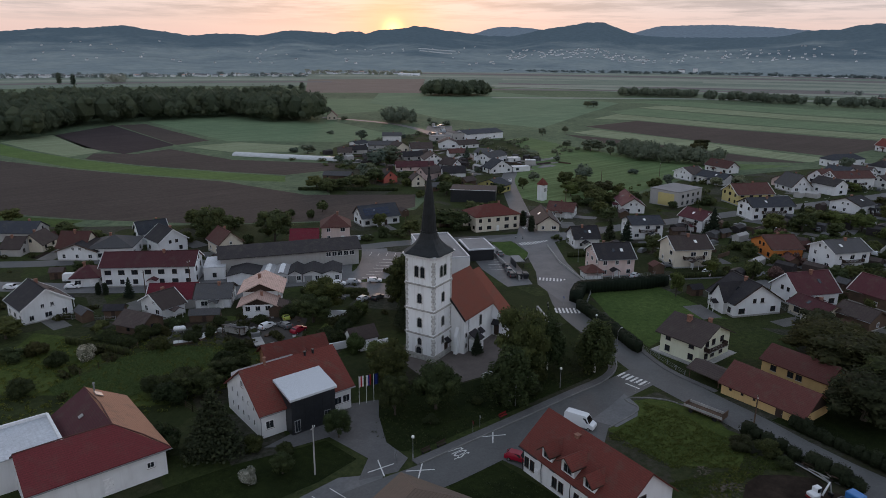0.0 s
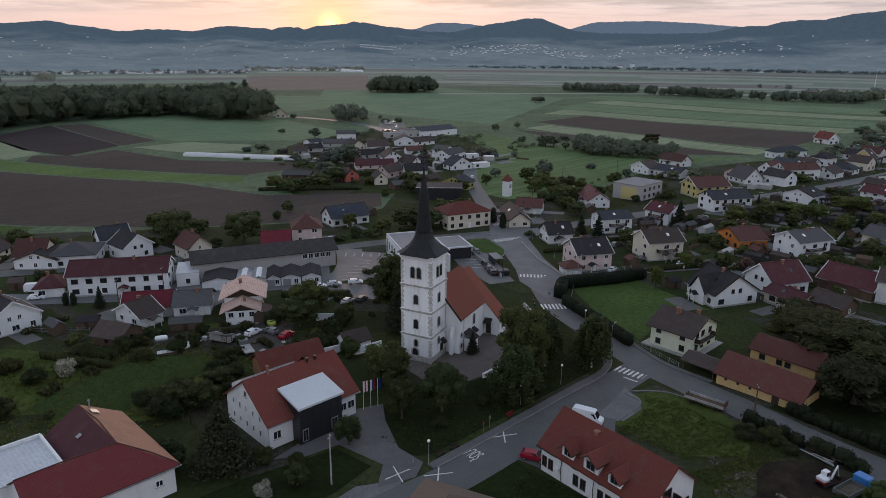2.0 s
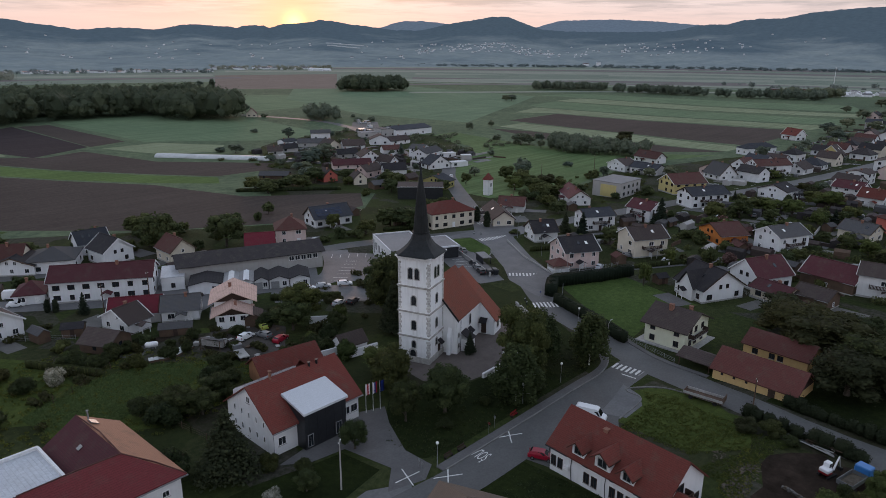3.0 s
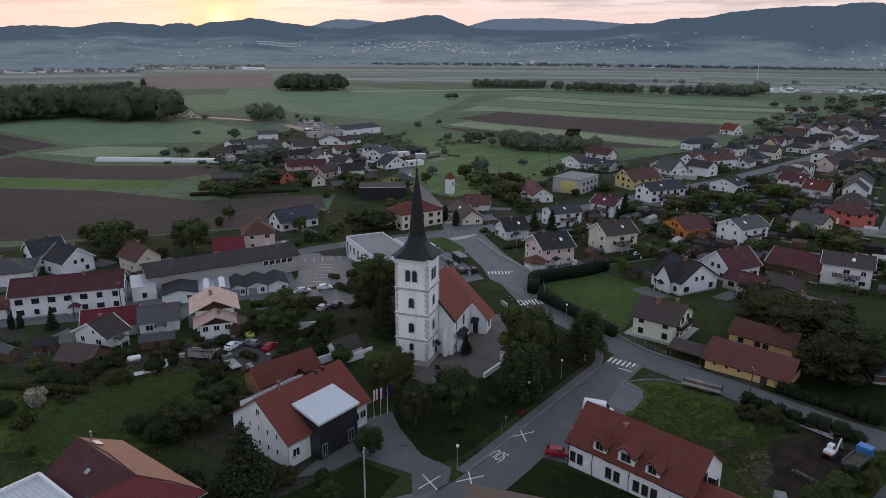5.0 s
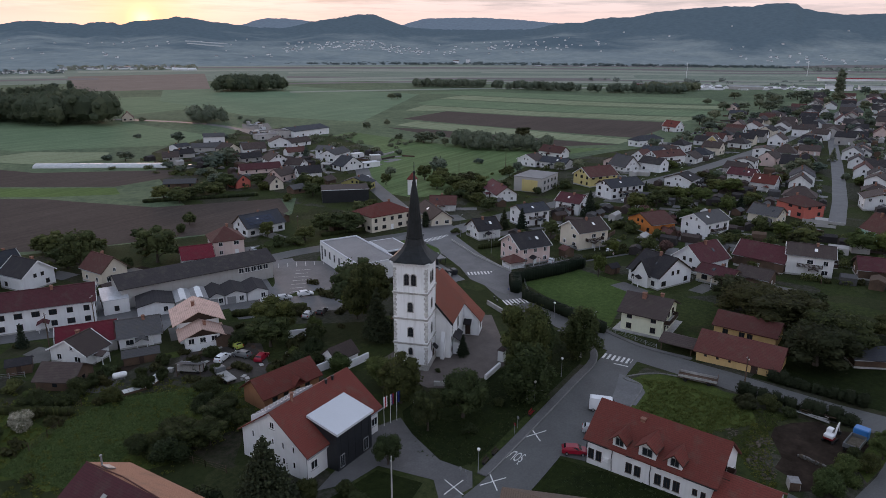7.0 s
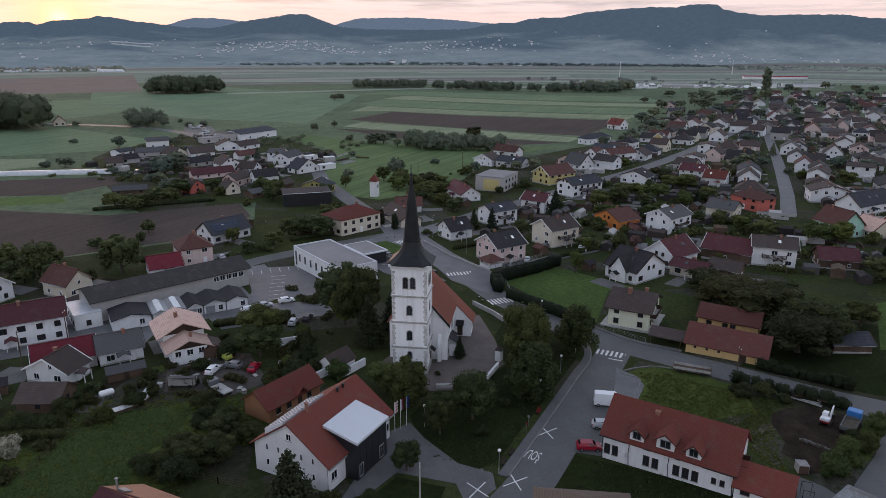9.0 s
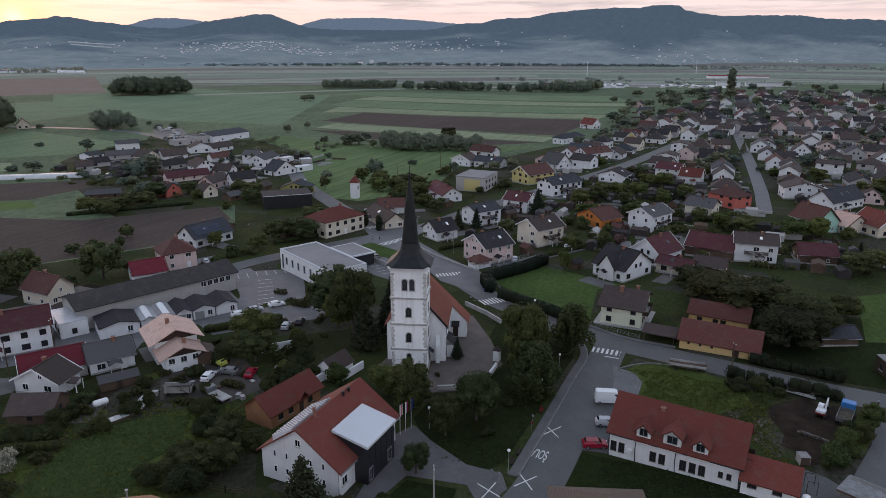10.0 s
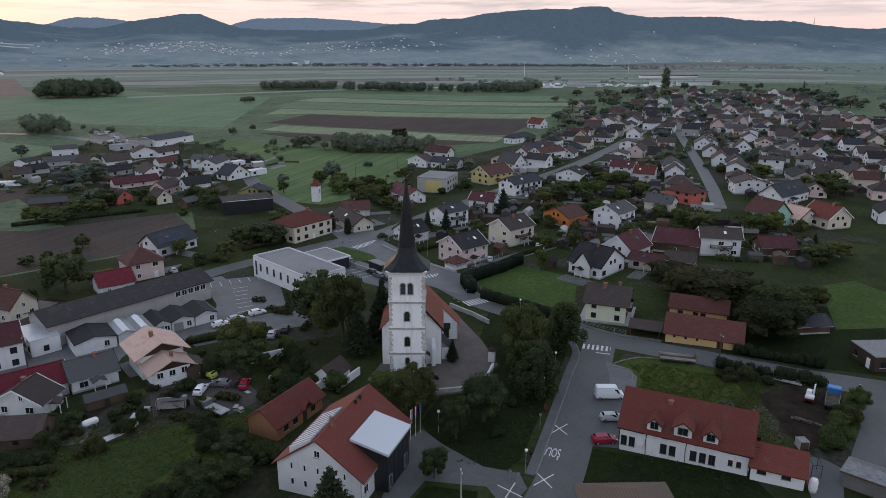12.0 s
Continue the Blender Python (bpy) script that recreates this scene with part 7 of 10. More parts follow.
house(243.2, 3.3, 35, 12.0, 10.4, 4, 8, "gable", "cream", "tilered", "beige house with a bright red roof")
house(297.8, 24.9, 12, 10.0, 15.2, 5, 7.4, "gable", "white", "brown", "wide white house with a shallow brown gable roof", balconies=1)
house(282.9, 12.6, 325, 22.0, 10.0, 4, 8, "gable", "white", "slate", "white house with a steep slate blue roof")
house(272.1, 52.3, 232, 13.4, 10.0, 5, 7.5, "hip", "coral", "brickroof", "coral red house with a brick-red hipped roof")
house(255.2, 61.8, 255, 10.5, 9.0, 3.5, 6, "gable", "cream", "greyroof", "beige house with a grey roof and skylight")
house(319.1, 70.9, 262, 9.8, 9.0, 4, 7, "gable", "white", "tilered", "white house with a bright red roof")
house(329.6, 82.2, 262, 12.0, 9.0, 5, 7.5, "gable", "white", "maroon", "white house with a dark red roof")
house(308.4, 105.5, 350, 10.0, 12.9, 4, 6.4, "gable", "white", "black", "white house with a shallow black gable roof")
house(448.5, 119.1, 358, 9.0, 10.1, 3.5, 8, "gable", "yellow", "brown", "yellow house with a brown gable roof")
house(529.5, 164.9, 241, 13.5, 9.0, 4, 8, "gable", "white", "tilered", "house with a red roof at the field edge")
house(362.8, 127.5, 327, 19.9, 9.0, 6, 8.5, "gable", "white", "brickroof", "white house with a red-brown roof", balconies=1)
house(442.9, 161.0, 335, 23.9, 9.0, 4, 6.4, "hip", "white", "slate", "white house with a grey hipped roof")
house(366.2, 194.5, 257, 15.6, 9.0, 3.6, 6.6, "gable", "white", "brickroof", "white house with a worn red roof")
house(331.4, 193.3, 347, 10.0, 12.4, 3.8, 6.5, "gable", "white", "brown", "white house with a brown gable roof")
house(329.8, 177.8, 263, 15.7, 9.0, 3.4, 5.6, "gable", "white", "slate", "white bungalow with a slate roof")
# the far-right quarter of the village
house(505.3, 46.7, 80, 11.9, 10.0, 5.4, 8.2, "gable", "grey", "black", "", far=1)
house(436.9, 40.6, 0, 11.9, 10.3, 4.2, 7.6, "gable", "white", "greyroof", "", far=1)
house(373.1, 33.5, 0, 11.7, 8.5, 4.2, 7.6, "gable", "white", "brickroof", "", far=1)
house(340.3, 27.5, -8, 12.3, 8.6, 5.4, 7.6, "gable", "white", "brown", "", far=1)
house(407.0, 37.2, 0, 12.9, 8.5, 3.6, 6.6, "gable", "white", "black", "", far=1)
house(425.3, 18.3, 0, 11.6, 9.9, 3.6, 8.2, "gable", "white", "maroon", "", far=1)
house(451.3, 3.5, 0, 10.1, 9.3, 4.2, 6.6, "gable", "rose", "brown", "", far=1)
house(425.6, -9.1, 0, 11.8, 9.9, 4.2, 7.6, "gable", "grey", "slate", "", far=1)
house(409.1, -20.5, 0, 10.6, 9.4, 3.6, 7.6, "gable", "white", "brown", "", far=1)
house(491.0, -12.5, 90, 10.1, 10.1, 4.2, 8.2, "gable", "grey", "brown", "", far=1)
house(545.6, -3.4, 0, 12.1, 9.7, 3.6, 6.6, "hip", "white", "slate", "", far=1)
house(579.3, 7.8, 8, 12.7, 9.0, 3.6, 8.2, "gable", "rose", "brown", "", far=1)
house(629.5, 15.8, 0, 11.3, 10.5, 4.2, 8.2, "gable", "white", "slate", "", far=1)
house(547.9, 27.1, 0, 10.8, 9.9, 4.2, 8.2, "gable", "rose", "brickroof", "", far=1)
house(677.5, 28.1, 80, 12.4, 9.8, 5.4, 7.6, "hip", "white", "brown", "", far=1)
house(714.1, 9.8, 8, 10.2, 9.7, 3.6, 6.6, "gable", "rose", "black", "", far=1)
house(663.4, -3.9, 80, 12.0, 8.8, 3.6, 7.6, "gable", "white", "brickroof", "", far=1)
house(670.6, -20.3, 0, 12.9, 9.6, 5.4, 7.6, "gable", "white", "brown", "", far=1)
house(628.4, -35.2, 8, 11.1, 8.6, 4.2, 6.6, "hip", "white", "black", "", far=1)
house(612.6, -49.4, 90, 12.9, 9.9, 4.2, 7.6, "gable", "grey", "brown", "", far=1)
house(849.5, -22.2, -8, 12.7, 8.7, 3.6, 8.2, "hip", "white", "brickroof", "", far=1)
house(803.1, -40.1, -8, 10.3, 9.0, 5.4, 7.6, "gable", "white", "brown", "", far=1)
house(740.9, -50.9, 80, 12.3, 9.2, 5.4, 7.6, "hip", "rose", "maroon", "", far=1)
house(752.1, -76.3, 0, 12.9, 9.2, 5.4, 6.6, "hip", "rose", "slate", "", far=1)
house(841.7, -4.6, -8, 12.0, 9.4, 5.4, 8.2, "gable", "white", "maroon", "", far=1)
house(831.2, 18.8, 8, 11.9, 10.0, 4.2, 6.6, "hip", "white", "slate", "", far=1)
house(732.6, 47.6, 0, 11.6, 9.6, 3.6, 7.6, "hip", "rose", "greyroof", "", far=1)
house(878.1, 37.1, 0, 12.2, 10.0, 5.4, 8.2, "hip", "rose", "maroon", "", far=1)
house(889.8, 61.0, 0, 12.2, 8.6, 5.4, 7.6, "gable", "white", "brickroof", "", far=1)
house(724.1, 74.0, 8, 11.9, 8.6, 3.6, 6.6, "gable", "white", "greyroof", "", far=1)
house(719.8, 92.7, 0, 11.0, 8.9, 5.4, 6.6, "hip", "grey", "slate", "", far=1)
house(610.2, 72.0, -8, 11.1, 9.7, 3.6, 6.6, "gable", "white", "slate", "", far=1)
house(641.1, 55.7, 8, 11.2, 9.1, 3.6, 8.2, "gable", "white", "maroon", "", far=1)
house(542.2, 77.4, 90, 10.3, 9.6, 5.4, 7.6, "gable", "white", "brown", "", far=1)
house(485.6, 85.6, -8, 11.2, 9.6, 4.2, 7.6, "gable", "white", "brown", "", far=1)
house(421.3, 85.7, 0, 11.7, 10.4, 5.4, 6.6, "gable", "white", "brown", "", far=1)
house(372.0, 87.5, -8, 10.3, 9.6, 5.4, 6.6, "gable", "white", "brown", "", far=1)
house(424.9, 74.2, 90, 11.3, 9.0, 4.2, 8.2, "hip", "white", "brickroof", "", far=1)
house(475.8, 66.4, 90, 11.8, 9.0, 4.2, 7.6, "hip", "white", "slate", "", far=1)
house(385.7, 65.6, 90, 12.8, 9.1, 3.6, 7.6, "gable", "cream", "black", "", far=1)
house(494.0, 120.0, 0, 10.7, 8.6, 4.2, 6.6, "hip", "rose", "black", "", far=1)
house(560.7, 122.5, 0, 12.8, 10.1, 4.2, 7.6, "gable", "rose", "maroon", "", far=1)
house(546.5, 109.7, -8, 11.5, 10.5, 5.4, 8.2, "gable", "white", "brickroof", "", far=1)
house(648.3, 138.9, 90, 10.9, 9.6, 5.4, 7.6, "gable", "grey", "slate", "", far=1)
house(743.8, 157.7, -8, 11.1, 10.0, 3.6, 6.6, "gable", "rose", "black", "", far=1)
house(368.3, 8.2, 80, 12.1, 8.7, 5.4, 6.6, "gable", "white", "brown", "", far=1)
house(376.4, -10.8, 80, 11.8, 9.9, 5.4, 7.6, "hip", "grey", "brown", "", far=1)
house(358.8, -17.0, 90, 12.0, 9.9, 4.2, 6.6, "gable", "white", "brown", "", far=1)
house(327.5, 0.1, 8, 11.7, 9.8, 4.2, 6.6, "gable", "grey", "black", "", far=1)
house(329.6, -11.5, 8, 12.9, 9.6, 5.4, 8.2, "gable", "cream", "black", "", far=1)
house(497.5, 7.4, 0, 10.8, 8.7, 5.4, 6.6, "gable", "white", "greyroof", "", far=1)
house(480.5, -21.1, 0, 13.0, 9.9, 3.6, 6.6, "gable", "cream", "brickroof", "", far=1)
house(487.1, -36.4, 8, 13.0, 9.9, 3.6, 6.6, "gable", "white", "brickroof", "", far=1)
house(537.7, -33.5, -8, 10.2, 8.9, 3.6, 8.2, "hip", "cream", "maroon", "", far=1)
house(556.1, -52.1, 80, 10.2, 9.7, 4.2, 8.2, "gable", "white", "brown", "", far=1)
house(990.4, -61.9, 8, 10.3, 9.9, 4.2, 7.6, "gable", "white", "brickroof", "", far=1)
house(929.5, -40.5, 80, 12.1, 8.8, 5.4, 8.2, "gable", "white", "maroon", "", far=1)
house(970.7, -18.3, 90, 10.2, 9.0, 5.4, 6.6, "gable", "white", "black", "", far=1)
house(940.1, 2.7, 80, 12.2, 8.9, 3.6, 8.2, "gable", "cream", "brown", "", far=1)
house(875.8, -81.1, -8, 10.3, 8.7, 4.2, 6.6, "hip", "grey", "black", "", far=1)
house(868.8, -102.0, -8, 12.9, 8.7, 3.6, 8.2, "hip", "white", "brickroof", "", far=1)
house(547.5, -71.4, 90, 11.0, 9.0, 4.2, 7.6, "gable", "white", "brown", "", far=1)
house(434.3, -55.0, 0, 11.0, 9.0, 4.2, 7.6, "gable", "cream", "greyroof", "", far=1)
house(343.9, -45.2, 0, 11.0, 9.0, 4.2, 7.6, "gable", "white", "brickroof", "", far=1)
house(257.0, -20.3, 0, 11.0, 9.0, 4.2, 7.6, "gable", "white", "black", "", far=1)
house(467.0, -78.9, 90, 11.0, 9.0, 4.2, 7.6, "gable", "rose", "maroon", "", far=1)
house(404.3, -76.2, 0, 11.0, 9.0, 4.2, 7.6, "gable", "white", "slate", "", far=1)
house(674.9, -87.9, 0, 11.0, 9.0, 4.2, 7.6, "gable", "white", "brown", "", far=1)
house(592.5, -94.7, 90, 11.0, 9.0, 4.2, 7.6, "gable", "grey", "black", "", far=1)
house(118.6, 14.4, 201, 8.1, 8.0, 2.8, 3.1, "flat", "dark_wood", "flat_roof", "dark flat-roofed garage with a grey parapet")
house(133.7, 26.2, 294, 8.1, 6.0, 2.2, 3.6, "gable", "timber", "slate", "dark timber shed with a slate roof")
# the hamlet behind the church
house(304.1, 422.8, 324, 13.8, 9.0, 5.2, 7, "gable", "white", "greyroof", "", far=1)
house(279.2, 400.1, 323, 18.8, 9.0, 2.8, 5, "gable", "grey", "greyroof", "long low farm shed with a grey roof", far=1)
house(240.4, 386.6, 323, 8.7, 9.0, 2.8, 5.2, "gable", "grey", "brown", "", far=1)
house(253.2, 390.9, 337, 10.6, 9.0, 2.8, 5, "gable", "grey", "black", "", far=1)
house(270.5, 416.3, 358, 10.2, 9.0, 2.8, 4.2, "gable", "white", "slate", "", far=1)
house(278.9, 380.3, 84, 11.0, 10.2, 3.2, 6.4, "gable", "cream", "brickroof", "", far=1)
house(290.0, 370.0, 334, 14.8, 9.0, 3, 6.2, "gable", "white", "brown", "", far=1)
house(263.3, 345.1, 343, 13.2, 8.0, 3, 5.4, "gable", "grey", "black", "", far=1)
house(257.6, 317.9, 61, 14.0, 10.8, 5, 8.4, "gable", "white", "brown", "", far=1)
house(240.9, 313.2, 330, 21.5, 8.0, 2.6, 5, "gable", "rose", "maroon", "long low barn with a dark maroon roof", far=1)
house(319.0, 375.4, 53, 11.0, 13.6, 3.8, 6.6, "gable", "white", "black", "", far=1)
house(328.7, 368.1, 354, 17.2, 9.0, 2.8, 5.4, "gable", "white", "brown", "", far=1)
house(296.3, 339.5, 335, 12.2, 8.0, 2.8, 5, "gable", "white", "brickroof", "", far=1)
house(299.2, 316.6, 288, 9.3, 10.0, 5.2, 7.2, "gable", "white", "greyroof", "", far=1)
house(293.7, 304.3, 10, 18.1, 10.0, 4.6, 7, "gable", "white", "greyroof", "", far=1)
house(272.6, 277.7, 75, 10.0, 13.5, 2.8, 7.2, "gable", "white", "slate", "", far=1)
house(284.2, 271.4, 341, 10.8, 5.0, 2.3, 2.5, "flat", "white", "white_sheet", "low white carport with a flat roof", far=1)
house(305.5, 297.7, 337, 7.8, 5.0, 2.6, 2.8, "flat", "white", "metal_sheet", "low white store with a flat roof", far=1)
house(206.6, 291.8, 76, 9.0, 7.5, 3.2, 6.2, "gable", "coral", "brickroof", "", far=1)
house(212.0, 273.8, 63, 9.0, 6.6, 3.2, 6.2, "gable", "cream", "brown", "", far=1)
house(229.4, 285.4, 6, 12.3, 8.0, 3.6, 6.4, "gable", "rose", "brickroof", "", far=1)
house(236.9, 274.3, 328, 11.7, 9.0, 4.4, 7.2, "gable", "white", "black", "", far=1)
house(239.8, 291.6, 336, 6.4, 7.0, 3.4, 5, "gable", "white", "greyroof", "", far=1)
house(260.7, 304.9, 100, 10.0, 8.2, 2.8, 5.6, "gable", "white", "brown", "", far=1)
house(192.1, 316.4, 313, 14.5, 8.0, 2.4, 3.8, "gable", "timber", "greyroof", "open timber shed with a grey roof", far=1)
house(373.7, 404.0, 354, 35.1, 20.0, 4.6, 6.8, "gable", "white", "slate", "long white hall with a dark slate roof", far=1)
house(354.2, 407.1, 341, 11.7, 14.0, 5, 5.3, "flat", "grey", "greyroof", "tall pale flat-roofed hall front", far=1)
house(340.9, 410.4, 336, 15.7, 10.0, 3, 3.3, "flat", "grey", "flat_roof", "low grey flat-roofed store", far=1)
house(358.2, 597.7, 55, 10.0, 9.3, 3.4, 8, "gable", "cream", "brickroof", "", far=1)
house(259.5, 351.8, 2, 7.3, 6.0, 2.6, 4.6, "gable", "grey", "maroon", "", far=1)
house(254.8, 355.0, 348, 5.4, 7.0, 2.8, 5, "gable", "timber", "brown", "", far=1)
house(232.0, 257.5, 3, 6.9, 5.0, 2.6, 4.2, "gable", "timber", "brown", "small timber shed with a brown roof", far=1)
house(209.4, 256.9, 347, 6.4, 6.0, 2.4, 3.8, "gable", "timber", "greyroof", "low timber shed with a grey roof", far=1)
house(307.7, 285.3, 319, 6.1, 5.0, 2.2, 2.6, "flat", "grey", "metal_sheet", "low grey garden store", far=1)

def row_of_houses(line, side, spacing, seed, x_min=0):
    rng = random.Random(seed)
    for a, b in zip(line, line[1:]):
        a, b = Vector(a), Vector(b)
        n, ang = max(1, int((b - a).length / spacing)), math.degrees(math.atan2(b.y - a.y, b.x - a.x))
        nrm = Vector((-(b - a).y, (b - a).x)).normalized()
        for i in range(n):
            p = a.lerp(b, (i + 0.5) / n) + nrm * (side + rng.uniform(-2, 2))
            if p.x < x_min or any(math.hypot(p.x - q[0], p.y - q[1]) < 13.5 for q in HOUSES):
                continue
            e, storey = rng.choice([3.0, 3.6, 4.6]), rng.uniform(2.4, 3.4)
            if p.x > 520:
                FAR_ROWS.append((p.x, p.y, ang + rng.choice([0, 90]) + rng.uniform(-6, 6), rng.uniform(10, 14), rng.uniform(9, 11), e, e + storey, rng.randrange(6), 6 + rng.randrange(8)))
                HOUSES.append((p.x, p.y, ang, 12, 10))
                continue
            house(round(p.x, 1), round(p.y, 1), round(ang + rng.choice([0, 90]) + rng.uniform(-4, 4)), rng.uniform(10, 13), rng.uniform(8.5, 10.5), e, e + storey, rng.choice(["gable", "gable", "gable", "hip"]), rng.choice(["white", "white", "white", "cream", "rose", "grey"]), rng.choice(["brown", "umber", "brickroof", "black", "umber", "slate", "brown", "black"]), far=1)


FAR_ROWS = []
STREET_EAST = [(285, 40), (315, 40.5), (401, 46), (478, 52), (545, 57), (650, 66), (960, 80)]
for k, side in enumerate((-15, 15, -42, -68, -95, -122, -150)):
    row_of_houses(STREET_EAST, side, 17, 40 + k, 300 if side < -30 else 270)
MAIN_EAST = [(330, 117), (371, 106), (465, 90), (537, 81), (630, 73), (900, 52)]
for k, side in enumerate((-21, 15, 36)):
    row_of_houses(MAIN_EAST, side, 18, 60 + k)
FAR_MATS = ["white", "white", "cream", "grey", "rose", "grey", "brown", "umber", "brickroof", "black", "umber", "greyroof", "brown", "black"]
bm = bmesh.new()
for x, y, yaw, l, w, e, r, wall, roof in FAR_ROWS:
    mx = pose(x, y, gz(y), 0, 0, yaw)
    for build, mi in ((gable_walls, wall), (gable_roof, roof)):
        old = len(bm.verts), len(bm.faces)
        build(bm, l, w, e, r)
        bm.verts.ensure_lookup_table()
        bm.faces.ensure_lookup_table()
        bmesh.ops.transform(bm, matrix=mx, verts=bm.verts[old[0]:])
        for f in bm.faces[old[1]:]:
            f.material_index = mi
rows_ob = part("far_houses", bm, FAR_MATS[0], None)
for mt in FAR_MATS[1:]:
    rows_ob.data.materials.append(MATS[mt])
tagged(rows_ob, "far plastered village houses with dark and red roofs", "houses", kind="stuff")


# ---- trees ----
# trees of the church park
tree(91, 84.5, "round", 17.5, 9.5)
tree(100, 85.5, "birch", 11.5, 7)
tree(106.6, 78.6, "birch", 11.5, 8.5)
tree(84, 80.5, "birch", 11, 8.5)
tree(110, 80.5, "birch", 9, 5)
tree(72, 87.5, "round", 10.5, 8)
tree(70.5, 100, "broad", 10, 8.5)
tree(73.5, 106.5, "light", 7, 7.5)
tree(65, 90.5, "broad", 8, 5.2)
tree(53.2, 90.4, "round", 5.8, 4.2)
tree(105.5, 139.5, "broad", 13.5, 11)
tree(96, 127, "broad", 17, 10)
tree(91, 121, "spruce", 13, 7)
tree(99, 133, "light", 9, 6)
tree(100, 119, "spruce", 15, 8)
tree(82, 144, "round", 9, 10)
tree(94.0, 100.3, "spruce", 5.2, 2.8)
tree(84.5, 100.8, "shrub", 1.2, 1.6)
tree(68, 84, "shrub", 2.2, 3)
tree(79, 84, "shrub", 2, 3)
tree(90, 80, "shrub", 2.6, 5)
tree(95, 83, "shrub", 3, 4)
# by the building site
tree(85.5, 28.6, "lightshrub", 4.6, 5.5)
tree(94.5, 23.5, "light", 5, 4)
tree(80.6, 30.4, "lightshrub", 5, 6)
tree(90.5, 27.2, "shrub", 3.6, 4)
tree(89, 25.5, "shrub", 4, 4.5)
tree(103.2, 41.5, "shrub", 3.2, 5)
tree(101.5, 37.8, "shrub", 2.2, 3.6)
tree(102, 45, "oliveshrub", 3, 5)
# by the hall
tree(35.2, 98.8, "pine", 12, 10)
tree(40.5, 96, "shrub", 3.5, 4)
tree(29, 104, "shrub", 6, 8)
tree(44, 91, "shrub", 3, 3.4)
tree(41, 87, "round", 4, 3.5)
tree(36, 88, "blossom", 3, 3)
tree(42, 119, "broad", 5, 6)
tree(50, 118, "shrub", 4, 6)
tree(36, 121, "shrub", 5, 8)
tree(71, 126, "shrub", 4.5, 6)
tree(78, 128, "shrub", 5, 6)
tree(84, 133, "shrub", 5, 6)
tree(75, 131, "lightshrub", 3, 4)
tree(88, 137, "lightshrub", 4, 5)
tree(66, 128, "shrub", 3, 4)
# gardens by the main street
tree(28.6, 151.6, "blossom", 4.0, 5)
tree(20.4, 161.3, "oliveshrub", 4, 6)
tree(22.8, 151.6, "shrub", 4, 6)
tree(35.2, 156.6, "shrub", 4, 6)
tree(41.6, 155.5, "shrub", 4, 6)
tree(42.3, 146.3, "shrub", 4, 5)
tree(54.1, 134.2, "shrub", 4, 6)
tree(49.0, 128.6, "shrub", 4.5, 6)
tree(51.5, 125.6, "shrub", 4, 6)
tree(47.0, 122.8, "broad", 5, 6)
tree(36.2, 123.6, "shrub", 5, 7)
tree(41.0, 126.4, "shrub", 4.5, 7)
tree(34.0, 157.5, "shrub", 4, 7)
tree(37.5, 153.5, "shrub", 3.5, 5)
tree(39.0, 121.6, "broad", 5, 6)
tree(34.0, 126.6, "shrub", 4.5, 6)
tree(15.0, 141.8, "shrub", 4, 7)
tree(16.1, 161.1, "shrub", 4, 7)
tree(35.6, 167.5, "shrub", 3, 5)
tree(49.4, 157.8, "shrub", 3, 4)
tree(60.7, 139.0, "shrub", 3, 4)
tree(87.6, 229.5, "broad", 14, 11)
tree(93.8, 255.0, "broad", 8, 9)
tree(99.4, 244.2, "broad", 6, 7)
tree(105.5, 217.8, "broad", 12, 12)
tree(162.8, 188.9, "broad", 9, 13)
tree(159.8, 195.2, "round", 8, 10)
tree(177.4, 192.3, "broad", 9, 9)
tree(76.3, 139.5, "round", 7, 9)
tree(74.0, 146.6, "shrub", 4, 6)
tree(73.7, 123.6, "shrub", 4, 5)
tree(73.0, 128.5, "shrub", 4, 6)
tree(47.8, 187.5, "spruce", 6, 3)
tree(42.2, 196.1, "column", 3.5, 1.5)
tree(43.7, 194.7, "column", 3.5, 1.5)
tree(73.8, 232.5, "shrub", 5, 7)
tree(70.0, 250.5, "shrub", 5, 7)
tree(39.3, 310.8, "broad", 6, 9)
tree(51.0, 271.9, "broad", 6, 8)
tree(74.4, 252.0, "broad", 7, 9)
tree(80.9, 236.2, "shrub", 5, 6)
tree(131.0, 197.8, "shrub", 3, 5)
tree(97.5, 222.1, "shrub", 4, 5)
tree(141.7, 193.8, "shrub", 4, 7)
tree(147.3, 194.5, "broad", 6, 7)
tree(17.4, 176.4, "broad", 5, 8)
tree(65.6, 146.3, "shrub", 3, 5)
tree(74.8, 118.5, "lightshrub", 5, 6)
tree(58.4, 152.5, "shrub", 3, 4)
# beyond the road
tree(160.2, 93.7, "light", 7.5, 4)
tree(194.6, 134.4, "spruce", 9, 5)
tree(194.7, 141.5, "spruce", 8, 4.5)
tree(226.8, 121.0, "spruce", 11, 6.5)
tree(261.9, 209.9, "broad", 8, 9)
tree(255.4, 198.0, "round", 7, 9)
tree(248.6, 204.1, "light", 7, 9)
tree(266.4, 222.7, "round", 8, 8)
tree(283.6, 225.2, "round", 10, 9)
tree(244.8, 184.2, "broad", 7, 9)
tree(262.2, 195.7, "olive", 7, 9)
tree(246.9, 178.9, "broad", 6, 7)
tree(235.8, 183.9, "shrub", 5, 8)
tree(235.1, 189.6, "shrub", 5, 7)
tree(420.6, 240.9, "olive", 9, 10)
tree(388.7, 306.5, "broad", 7, 9)
tree(408.4, 302.0, "broad", 6, 7)
tree(243.2, 104.5, "pink", 5, 6)
